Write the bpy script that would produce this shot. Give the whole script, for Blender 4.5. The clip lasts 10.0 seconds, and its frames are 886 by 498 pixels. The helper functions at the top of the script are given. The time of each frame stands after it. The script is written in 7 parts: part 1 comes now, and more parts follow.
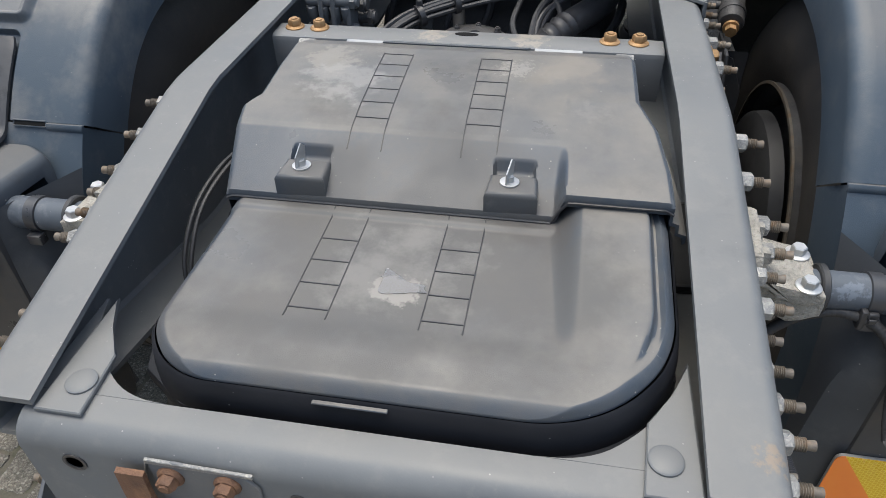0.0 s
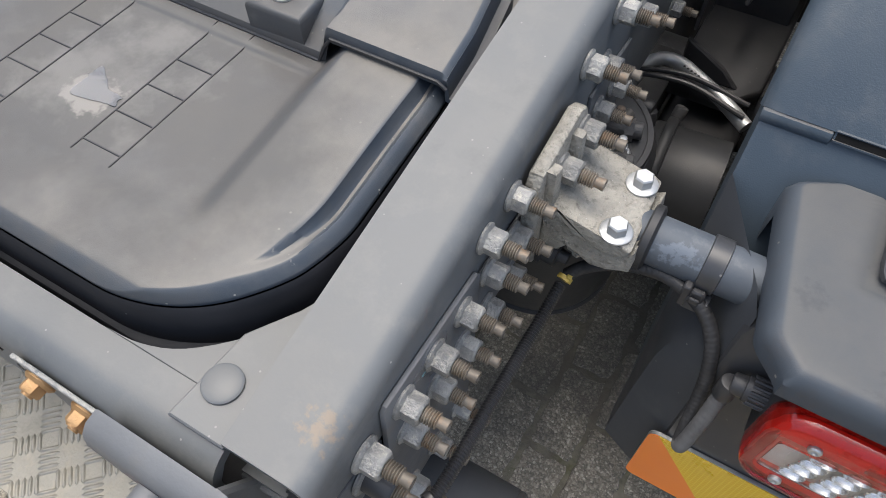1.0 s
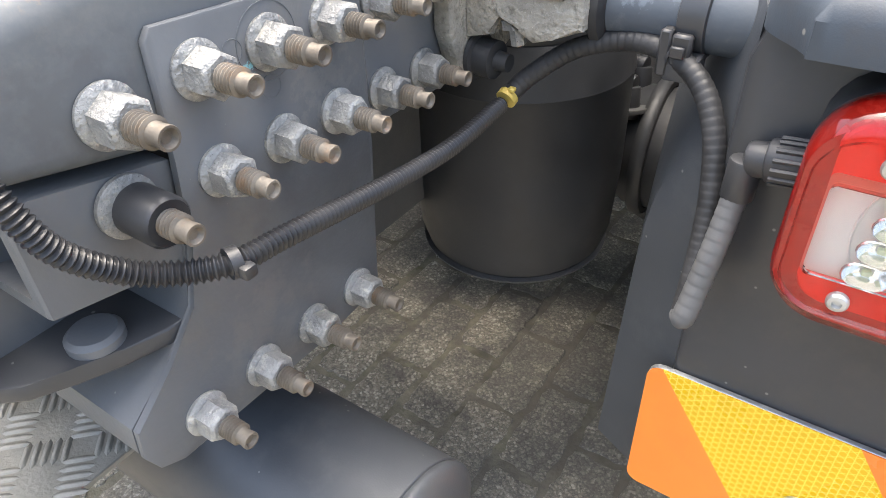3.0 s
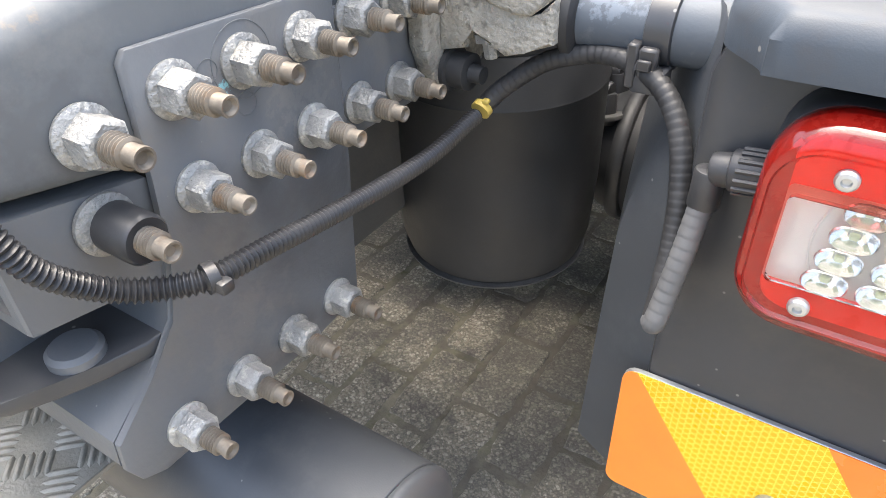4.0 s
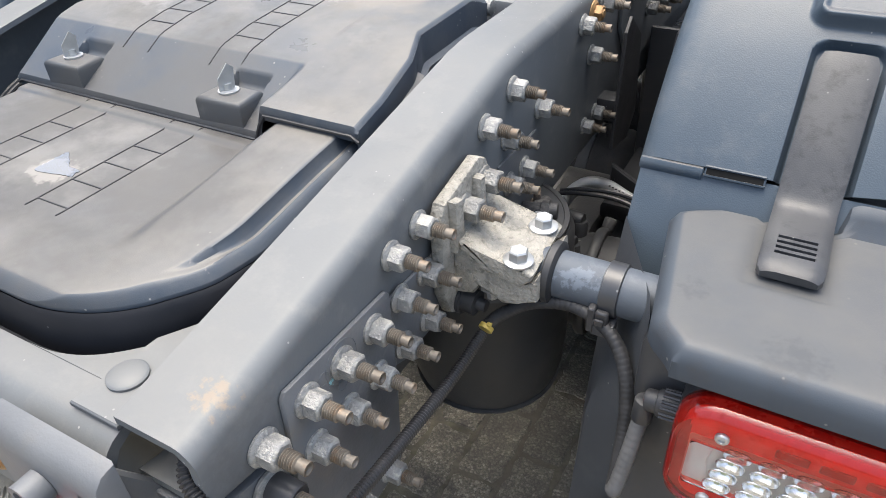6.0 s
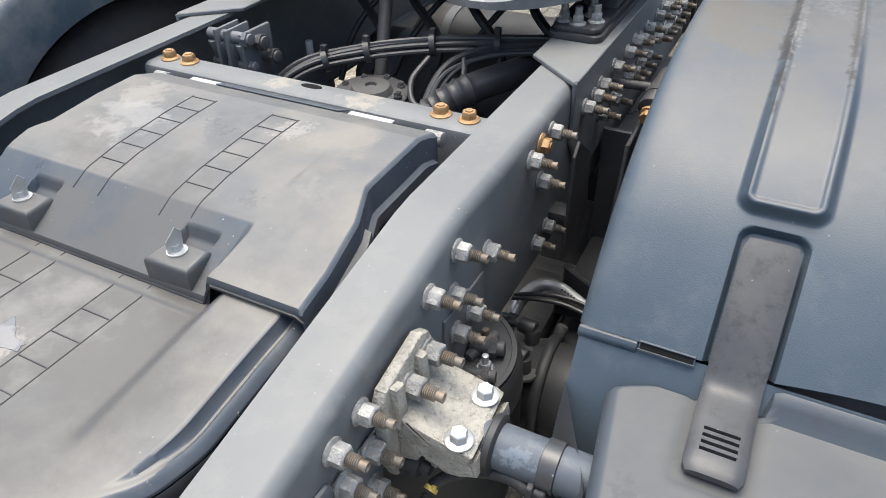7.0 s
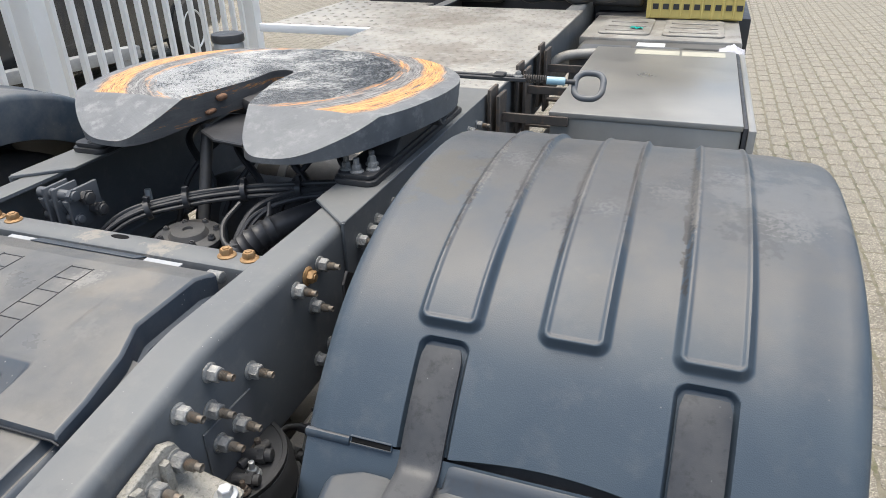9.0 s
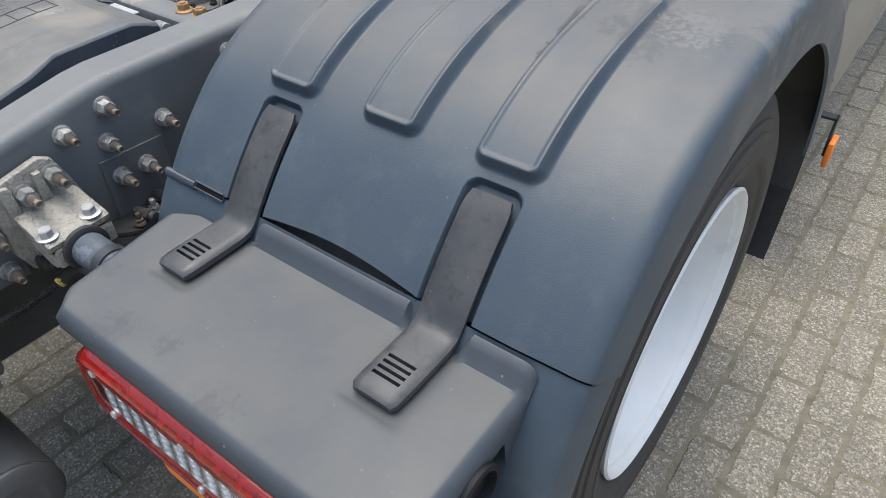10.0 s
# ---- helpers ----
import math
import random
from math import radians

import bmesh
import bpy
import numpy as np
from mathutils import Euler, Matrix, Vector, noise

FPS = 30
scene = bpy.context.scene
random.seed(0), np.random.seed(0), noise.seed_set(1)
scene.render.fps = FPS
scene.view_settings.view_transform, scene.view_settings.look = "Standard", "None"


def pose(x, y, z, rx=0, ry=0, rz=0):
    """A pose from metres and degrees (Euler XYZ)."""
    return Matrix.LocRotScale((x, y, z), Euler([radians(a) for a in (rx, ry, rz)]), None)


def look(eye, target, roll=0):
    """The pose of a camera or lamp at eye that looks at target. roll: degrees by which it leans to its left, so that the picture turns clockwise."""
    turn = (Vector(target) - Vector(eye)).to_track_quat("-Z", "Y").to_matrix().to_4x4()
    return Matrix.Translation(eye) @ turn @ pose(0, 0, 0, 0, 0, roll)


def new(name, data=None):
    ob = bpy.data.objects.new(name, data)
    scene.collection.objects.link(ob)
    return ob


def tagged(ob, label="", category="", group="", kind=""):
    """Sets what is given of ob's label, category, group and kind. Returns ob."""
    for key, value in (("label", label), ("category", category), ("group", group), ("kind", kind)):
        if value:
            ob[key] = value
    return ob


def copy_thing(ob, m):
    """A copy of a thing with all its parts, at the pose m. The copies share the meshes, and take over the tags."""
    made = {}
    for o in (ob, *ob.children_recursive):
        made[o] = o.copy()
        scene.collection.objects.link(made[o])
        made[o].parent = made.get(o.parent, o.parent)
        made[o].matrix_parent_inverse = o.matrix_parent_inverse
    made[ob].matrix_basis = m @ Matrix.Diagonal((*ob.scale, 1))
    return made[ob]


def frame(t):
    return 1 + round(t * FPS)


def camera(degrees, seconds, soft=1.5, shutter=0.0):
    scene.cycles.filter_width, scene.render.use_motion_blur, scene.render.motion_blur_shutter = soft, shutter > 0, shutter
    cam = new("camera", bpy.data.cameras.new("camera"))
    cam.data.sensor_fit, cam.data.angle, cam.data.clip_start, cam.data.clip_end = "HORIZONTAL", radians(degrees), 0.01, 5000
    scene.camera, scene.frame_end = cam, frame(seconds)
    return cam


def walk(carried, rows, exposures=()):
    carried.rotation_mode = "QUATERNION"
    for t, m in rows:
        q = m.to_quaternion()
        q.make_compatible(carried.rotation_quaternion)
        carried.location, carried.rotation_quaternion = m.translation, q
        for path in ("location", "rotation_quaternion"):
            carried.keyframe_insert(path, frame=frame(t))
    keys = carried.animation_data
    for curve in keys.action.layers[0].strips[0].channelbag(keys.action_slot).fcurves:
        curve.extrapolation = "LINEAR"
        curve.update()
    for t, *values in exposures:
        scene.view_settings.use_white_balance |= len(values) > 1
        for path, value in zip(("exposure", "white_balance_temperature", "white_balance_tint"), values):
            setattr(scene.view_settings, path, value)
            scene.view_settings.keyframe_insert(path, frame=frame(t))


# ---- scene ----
cam = camera(65.8, 10.0, soft=0.6)
PATH = [
    (0, (0.187, -0.371, 1.515), (-0.11, 1.145, 0.246), -1.6),
    (0.4, (0.356, -0.292, 1.47), (-0.176, 0.986, 0.026), -1.7),
    (0.5, (0.401, -0.254, 1.458), (-0.144, 0.997, -0.004), -1.6),
    (1, (0.583, -0.059, 1.436), (-0.002, 0.911, -0.212), -0.8),
    (1.5, (0.689, 0.015, 1.295), (0.08, 0.903, -0.39), -1.7),
    (2, (0.698, -0.041, 1.164), (-0.049, 1.03, -0.35), -1.9),
    (2.3, (0.73, -0.089, 1.112), (-0.159, 1.163, -0.17), -2.4),
    (2.5, (0.739, -0.112, 1.083), (-0.168, 1.188, -0.136), -1.7),
    (3, (0.742, -0.1, 1.027), (-0.184, 1.211, -0.167), -2.1),
    (4.5, (0.755, -0.099, 1.051), (-0.133, 1.242, -0.138), -2.1),
    (5, (0.755, -0.126, 1.09), (-0.136, 1.215, -0.096), -2.3),
    (5.5, (0.748, -0.163, 1.218), (-0.141, 1.181, 0.034), -2.3),
    (5.7, (0.749, -0.171, 1.278), (-0.116, 1.186, 0.091), -2.7),
    (6.8, (0.734, -0.095, 1.455), (-0.018, 1.319, 0.257), -1.5),
    (7, (0.735, -0.06, 1.506), (-0.017, 1.354, 0.308), -1.5),
    (7.5, (0.726, -0.02, 1.597), (-0.031, 1.394, 0.402), -1.6),
    (8, (0.705, -0.034, 1.629), (0.152, 1.495, 0.464), -1.6),
    (8.5, (0.792, -0.056, 1.631), (0.26, 1.61, 0.661), -1.0),
    (9, (1.042, -0.104, 1.621), (0.431, 1.562, 0.698), -1.3),
    (9.5, (1.273, -0.08, 1.561), (0.523, 1.447, 0.51), -1.4),
    (10, (1.453, 0.095, 1.52), (0.52, 1.296, 0.221), -1.5),
]
walk(cam, [(t, look(eye, target, roll)) for t, eye, target, roll in PATH],
     [(0, 0.80, 6150, 4), (0.5, 0.90, 6180, 5), (1, 0.82, 6200, 6), (1.5, 1.22, 6400, 6), (2, 1.70, 6430, 6), (2.5, 2.0, 6450, 6), (4.5, 2.38, 6450, 6), (5, 2.22, 6420, 6), (5.5, 1.75, 6350, 6), (7, 1.33, 6250, 4), (8, 1.25, 6250, 4), (9, 0.95, 6250, 4), (10, 0.86, 6050, 4)])

# ---- light ----
world = bpy.data.worlds.new("overcast_sky")
scene.world = world
world.use_nodes = True
wn = world.node_tree
wn.nodes.clear()
w_out = wn.nodes.new("ShaderNodeOutputWorld")
w_bg = wn.nodes.new("ShaderNodeBackground")
w_sky = wn.nodes.new("ShaderNodeTexSky")
w_sky.sky_type = "NISHITA"
w_sky.sun_disc = False
w_sky.sun_elevation = radians(80.7)
w_sky.sun_rotation = radians(-62)
w_sky.air_density, w_sky.dust_density, w_sky.ozone_density = 1.0, 7.0, 1.0
w_hsv = wn.nodes.new("ShaderNodeHueSaturation")
w_hsv.inputs["Saturation"].default_value = 1.0
w_bg.inputs["Strength"].default_value = 0.15
wn.links.new(w_sky.outputs[0], w_hsv.inputs["Color"])
wn.links.new(w_hsv.outputs[0], w_bg.inputs["Color"])
wn.links.new(w_bg.outputs[0], w_out.inputs["Surface"])

sun_data = bpy.data.lights.new("sun", "SUN")
sun_data.energy, sun_data.angle, sun_data.color = 0.5, radians(60), (1.0, 0.98, 0.95)
sun = new("sun", sun_data)
sun.matrix_world = look((-1.3, 0.7, 9.0), (0, 0, 0))


# ---- materials ----
def surface(name, c1, c2, rough=0.5, metal=0.0, scale=6.0, grain=220.0, bump=0.15, spots=None, spot_scale=9.0, spot_amount=0.5,
            rough_var=0.12, vary=0.0, coat=0.0, spec=0.5, specks=None, speck_scale=260.0, speck_cut=0.90, dust_toplight=None):
    """A node material: two tones by a broad noise, a fine grain in relief, and stains of a third tone."""
    m = bpy.data.materials.new(name)
    m.use_nodes = True
    nt = m.node_tree
    n, l = nt.nodes, nt.links
    bsdf = n["Principled BSDF"]
    geo = n.new("ShaderNodeNewGeometry")
    broad = n.new("ShaderNodeTexNoise")
    broad.inputs["Scale"].default_value, broad.inputs["Detail"].default_value, broad.inputs["Roughness"].default_value = scale, 6, 0.62
    l.new(geo.outputs["Position"], broad.inputs["Vector"])
    ramp = n.new("ShaderNodeValToRGB")
    ramp.color_ramp.elements[0].position, ramp.color_ramp.elements[1].position = 0.33, 0.68
    ramp.color_ramp.elements[0].color, ramp.color_ramp.elements[1].color = (*c1, 1), (*c2, 1)
    l.new(broad.outputs["Fac"], ramp.inputs["Fac"])
    tone = ramp.outputs["Color"]
    fine = n.new("ShaderNodeTexNoise")
    fine.inputs["Scale"].default_value, fine.inputs["Detail"].default_value = grain, 3
    l.new(geo.outputs["Position"], fine.inputs["Vector"])
    if spots:
        sp = n.new("ShaderNodeTexNoise")
        sp.inputs["Scale"].default_value, sp.inputs["Detail"].default_value, sp.inputs["Roughness"].default_value = spot_scale, 8, 0.7
        off = n.new("ShaderNodeVectorMath")
        off.inputs[1].default_value = (7.3, 2.1, 4.9)
        l.new(geo.outputs["Position"], off.inputs[0])
        l.new(off.outputs[0], sp.inputs["Vector"])
        sr = n.new("ShaderNodeMapRange")
        sr.inputs["From Min"].default_value, sr.inputs["From Max"].default_value = 0.52, 0.68
        sr.inputs["To Max"].default_value = spot_amount
        l.new(sp.outputs["Fac"], sr.inputs["Value"])
        mix = n.new("ShaderNodeMixRGB")
        mix.inputs["Color2"].default_value = (*spots, 1)
        l.new(sr.outputs[0], mix.inputs["Fac"])
        l.new(tone, mix.inputs["Color1"])
        tone = mix.outputs["Color"]
    if specks:
        dot = n.new("ShaderNodeTexVoronoi")
        dot.inputs["Scale"].default_value = speck_scale
        l.new(geo.outputs["Position"], dot.inputs["Vector"])
        near = n.new("ShaderNodeMapRange")
        near.inputs["From Min"].default_value, near.inputs["From Max"].default_value = 0.15, 0.09
        l.new(dot.outputs["Distance"], near.inputs["Value"])
        sep = n.new("ShaderNodeSeparateColor")
        l.new(dot.outputs["Color"], sep.inputs[0])
        few = n.new("ShaderNodeMath")
        few.operation = "GREATER_THAN"
        few.inputs[1].default_value = speck_cut
        l.new(sep.outputs[0], few.inputs[0])
        both = n.new("ShaderNodeMath")
        both.operation = "MULTIPLY"
        l.new(near.outputs[0], both.inputs[0])
        l.new(few.outputs[0], both.inputs[1])
        smix = n.new("ShaderNodeMixRGB")
        smix.inputs["Color2"].default_value = (*specks, 1)
        l.new(both.outputs[0], smix.inputs["Fac"])
        l.new(tone, smix.inputs["Color1"])
        tone = smix.outputs["Color"]
    # up-facing faces turn paler: settled dust, with top light painted in too
    if dust_toplight:
        d_color, d_amount, d_lo, d_hi = dust_toplight
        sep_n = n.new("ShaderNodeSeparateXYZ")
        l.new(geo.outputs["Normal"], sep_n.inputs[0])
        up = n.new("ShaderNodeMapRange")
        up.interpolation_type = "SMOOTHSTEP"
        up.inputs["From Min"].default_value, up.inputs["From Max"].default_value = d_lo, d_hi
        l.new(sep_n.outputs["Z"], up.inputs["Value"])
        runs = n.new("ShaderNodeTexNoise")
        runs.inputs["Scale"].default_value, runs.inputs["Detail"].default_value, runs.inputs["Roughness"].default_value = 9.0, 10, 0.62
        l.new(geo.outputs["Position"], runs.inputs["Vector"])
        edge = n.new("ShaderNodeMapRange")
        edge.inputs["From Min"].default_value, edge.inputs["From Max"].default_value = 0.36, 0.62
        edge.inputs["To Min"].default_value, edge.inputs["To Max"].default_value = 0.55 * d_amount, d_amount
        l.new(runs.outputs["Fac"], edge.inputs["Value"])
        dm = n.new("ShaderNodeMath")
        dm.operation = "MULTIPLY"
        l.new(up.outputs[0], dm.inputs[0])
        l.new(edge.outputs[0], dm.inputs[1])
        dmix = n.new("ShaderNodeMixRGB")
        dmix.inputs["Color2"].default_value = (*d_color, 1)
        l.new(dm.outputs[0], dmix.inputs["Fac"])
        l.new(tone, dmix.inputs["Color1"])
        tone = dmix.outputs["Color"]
    if vary:
        oi = n.new("ShaderNodeObjectInfo")
        vr = n.new("ShaderNodeMapRange")
        vr.inputs["To Min"].default_value, vr.inputs["To Max"].default_value = 1 - vary, 1 + vary
        l.new(oi.outputs["Random"], vr.inputs["Value"])
        gm = n.new("ShaderNodeVectorMath")
        gm.operation = "SCALE"
        l.new(tone, gm.inputs[0])
        l.new(vr.outputs[0], gm.inputs["Scale"])
        tone = gm.outputs[0]
    l.new(tone, bsdf.inputs["Base Color"])
    rr = n.new("ShaderNodeMapRange")
    rr.inputs["From Min"].default_value, rr.inputs["From Max"].default_value = 0.3, 0.7
    rr.inputs["To Min"].default_value, rr.inputs["To Max"].default_value = max(rough - rough_var, 0.02), min(rough + rough_var, 1)
    l.new(broad.outputs["Fac"], rr.inputs["Value"])
    l.new(rr.outputs[0], bsdf.inputs["Roughness"])
    bsdf.inputs["Metallic"].default_value = metal
    bsdf.inputs["Coat Weight"].default_value = coat
    bsdf.inputs["Specular IOR Level"].default_value = spec
    if bump:
        bp = n.new("ShaderNodeBump")
        bp.inputs["Strength"].default_value, bp.inputs["Distance"].default_value = bump, 0.002
        l.new(fine.outputs["Fac"], bp.inputs["Height"])
        l.new(bp.outputs[0], bsdf.inputs["Normal"])
    return m


def blotch(m, centre, radius, color, scale=40.0, lo=0.45, hi=0.58, amount=0.9, stretch=(1, 1, 1)):
    """A stain, or painted shade, of its own shape on a material, round one place."""
    n, l = m.node_tree.nodes, m.node_tree.links
    bsdf = n["Principled BSDF"]
    old = bsdf.inputs["Base Color"].links[0].from_socket
    geo = n.new("ShaderNodeNewGeometry")
    dist = n.new("ShaderNodeVectorMath")
    dist.operation = "DISTANCE"
    dist.inputs[1].default_value = [c * k for c, k in zip(centre, stretch)]
    scaled = n.new("ShaderNodeVectorMath")
    scaled.operation = "MULTIPLY"
    scaled.inputs[1].default_value = stretch
    l.new(geo.outputs["Position"], scaled.inputs[0])
    l.new(scaled.outputs[0], dist.inputs[0])
    near = n.new("ShaderNodeMapRange")
    near.inputs["From Min"].default_value, near.inputs["From Max"].default_value = radius, radius * 0.2
    near.inputs["To Min"].default_value, near.inputs["To Max"].default_value = -0.3, 0.12
    l.new(dist.outputs["Value"], near.inputs["Value"])
    rough = n.new("ShaderNodeTexNoise")
    rough.inputs["Scale"].default_value, rough.inputs["Detail"].default_value, rough.inputs["Roughness"].default_value = scale, 7, 0.65
    l.new(geo.outputs["Position"], rough.inputs["Vector"])
    total = n.new("ShaderNodeMath")
    l.new(rough.outputs["Fac"], total.inputs[0])
    l.new(near.outputs[0], total.inputs[1])
    cut = n.new("ShaderNodeMapRange")
    cut.inputs["From Min"].default_value, cut.inputs["From Max"].default_value = lo, hi
    cut.inputs["To Max"].default_value = amount
    l.new(total.outputs[0], cut.inputs["Value"])
    mix = n.new("ShaderNodeMixRGB")
    mix.inputs["Color2"].default_value = (*color, 1)
    l.new(cut.outputs[0], mix.inputs["Fac"])
    l.new(old, mix.inputs["Color1"])
    l.new(mix.outputs["Color"], bsdf.inputs["Base Color"])


PAINT = surface("grey_chassis_paint", (0.122, 0.130, 0.136), (0.162, 0.170, 0.174), 0.50, spec=0.38, scale=5, grain=300, bump=0.05, spots=(0.23, 0.227, 0.212), spot_scale=22, spot_amount=0.4, specks=(0.36, 0.35, 0.33), speck_scale=130, dust_toplight=((0.180, 0.177, 0.166), 0.65, 0.90, 0.985))
PAINT_DARK = surface("dark_chassis_paint", (0.110, 0.116, 0.124), (0.150, 0.156, 0.163), 0.5, scale=6, grain=240, bump=0.12, spots=(0.17, 0.155, 0.13), spot_scale=16, spot_amount=0.35, specks=(0.24, 0.235, 0.22), speck_scale=150, speck_cut=0.93)
PLASTIC = surface("blue_grey_plastic", (0.048, 0.066, 0.088), (0.066, 0.087, 0.109), 0.46, spec=0.40, scale=4, grain=700, bump=0.16, spots=(0.15, 0.155, 0.16), spot_scale=14, spot_amount=0.25, specks=(0.20, 0.20, 0.195), speck_scale=140, speck_cut=0.975, dust_toplight=((0.122, 0.117, 0.110), 0.90, 0.72, 0.965))
# bluish base paints sky tint on slopes; the top layer pales the flats
HATCH = surface("grey_hatch_plastic", (0.050, 0.062, 0.079), (0.076, 0.088, 0.104), 0.44, scale=7, grain=900, bump=0.12, spots=(0.14, 0.141, 0.139), spot_scale=8, spot_amount=0.4, rough_var=0.2, spec=0.35, specks=(0.32, 0.31, 0.29), speck_scale=110, dust_toplight=((0.182, 0.171, 0.152), 0.95, 0.90, 0.972))
COVER = surface("worn_cover_plastic", (0.046, 0.056, 0.070), (0.062, 0.073, 0.087), 0.55, spec=0.4, scale=6, grain=900, bump=0.06, spots=(0.055, 0.057, 0.063), spot_scale=42, spot_amount=0.7, specks=(0.20, 0.195, 0.18), speck_scale=80, dust_toplight=((0.104, 0.103, 0.100), 0.95, 0.90, 0.988))
BLACK = surface("black_plastic", (0.030, 0.030, 0.032), (0.048, 0.048, 0.050), 0.45, scale=12, grain=600, bump=0.05, spots=(0.055, 0.052, 0.05), spot_scale=20, spot_amount=0.3, specks=(0.16, 0.16, 0.15), speck_scale=120, speck_cut=0.975)
RUBBER = surface("black_rubber", (0.022, 0.0225, 0.024), (0.036, 0.0365, 0.038), 0.5, scale=14, grain=500, bump=0.07, spots=(0.055, 0.053, 0.050), spot_scale=10, spot_amount=0.35)
CONDUIT = surface("black_conduit_plastic", (0.016, 0.016, 0.018), (0.028, 0.028, 0.030), 0.40, scale=20, bump=0.0, specks=(0.14, 0.14, 0.13), speck_scale=140, speck_cut=0.96)
STRAP = surface("worn_strap_rubber", (0.046, 0.047, 0.050), (0.076, 0.076, 0.077), 0.48, scale=16, grain=700, bump=0.10, spots=(0.022, 0.022, 0.024), spot_scale=45, spot_amount=0.75, rough_var=0.15, specks=(0.20, 0.20, 0.19), speck_scale=160, speck_cut=0.95)
GREY_TAPE = surface("grey_cloth_tape", (0.085, 0.086, 0.088), (0.12, 0.12, 0.122), 0.6, scale=40, grain=900, bump=0.06)
STRIP = surface("pale_bare_strip", (0.33, 0.335, 0.34), (0.43, 0.435, 0.43), 0.5, scale=20, grain=300, bump=0.05)
# near-black colour for plates that stand in for shade inside openings
HOLE_SHADE = surface("painted_hole_shade", (0.012, 0.012, 0.012), (0.018, 0.018, 0.018), 0.9, scale=20, bump=0.0, spec=0.05)
LINER = surface("dusty_liner_plastic", (0.058, 0.057, 0.056), (0.095, 0.092, 0.087), 0.8, scale=8, grain=300, bump=0.2, spots=(0.12, 0.11, 0.095), spot_scale=9, spot_amount=0.4)
TYRE = surface("dusty_tyre_rubber", (0.034, 0.032, 0.031), (0.062, 0.057, 0.051), 0.7, scale=6, grain=300, bump=0.3, spots=(0.11, 0.088, 0.064), spot_scale=5, spot_amount=0.35)
GRIME = surface("greasy_black_metal", (0.040, 0.040, 0.042), (0.082, 0.080, 0.078), 0.55, scale=18, grain=300, bump=0.4, spots=(0.09, 0.075, 0.055), spot_scale=14, spot_amount=0.45)
CAST = surface("cast_aluminium", (0.255, 0.242, 0.210), (0.385, 0.365, 0.318), 0.7, metal=0.1, scale=45, grain=210, bump=1.6, spots=(0.12, 0.112, 0.09), spot_scale=140, spot_amount=0.7, specks=(0.50, 0.49, 0.46), speck_scale=300, speck_cut=0.75)
ZINC = surface("zinc_plated_steel", (0.22, 0.22, 0.215), (0.36, 0.355, 0.335), 0.52, metal=0.35, scale=60, grain=380, bump=0.8, spots=(0.50, 0.475, 0.415), spot_scale=105, spot_amount=0.9, vary=0.18, specks=(0.12, 0.115, 0.105), speck_scale=420, speck_cut=0.68)
STUD = surface("weathered_stud", (0.135, 0.115, 0.092), (0.245, 0.215, 0.175), 0.6, metal=0.4, scale=60, grain=500, bump=0.10, spots=(0.26, 0.15, 0.07), spot_scale=45, spot_amount=0.6, vary=0.2)
GOLD = surface("yellow_passivated_steel", (0.34, 0.20, 0.085), (0.47, 0.30, 0.15), 0.5, metal=0.45, scale=60, grain=500, bump=0.3, spots=(0.25, 0.11, 0.04), spot_scale=50, spot_amount=0.5, vary=0.1)
RUST = surface("rusty_steel", (0.10, 0.055, 0.035), (0.22, 0.12, 0.07), 0.8, metal=0.1, scale=30, grain=400, bump=0.6, spots=(0.33, 0.18, 0.09), spot_scale=40, spot_amount=0.6)
GALV = surface("galvanised_steel", (0.42, 0.43, 0.43), (0.58, 0.58, 0.57), 0.42, metal=0.7, scale=25, grain=300, bump=0.15)
PIPE = surface("blue_grey_pipe_paint", (0.066, 0.078, 0.096), (0.096, 0.110, 0.128), 0.52, spec=0.35, scale=9, grain=300, bump=0.08, spots=(0.20, 0.21, 0.22), spot_scale=30, spot_amount=0.45, specks=(0.30, 0.30, 0.29), speck_scale=120, speck_cut=0.93)
STEEL = surface("brushed_aluminium", (0.285, 0.278, 0.260), (0.375, 0.365, 0.340), 0.36, metal=0.45, scale=3, grain=500, bump=0.08, spots=(0.38, 0.36, 0.32), spot_scale=3, spot_amount=0.4, rough_var=0.10)
CHECKER = surface("checker_plate_aluminium", (0.205, 0.198, 0.172), (0.30, 0.29, 0.255), 0.5, metal=0.4, scale=20, grain=300, bump=0.3, spots=(0.32, 0.29, 0.23), spot_scale=25, spot_amount=0.6)
RIM = surface("silver_rim_paint", (0.76, 0.76, 0.745), (0.84, 0.84, 0.825), 0.34, metal=0.0, scale=9, grain=300, bump=0.05)
WHITE = surface("white_paint", (0.82, 0.82, 0.80), (0.88, 0.88, 0.865), 0.5, scale=3, grain=200, bump=0.05)
YELLOW = surface("yellow_crate_plastic", (0.62, 0.50, 0.16), (0.74, 0.60, 0.20), 0.5, scale=8, grain=300, bump=0.05)
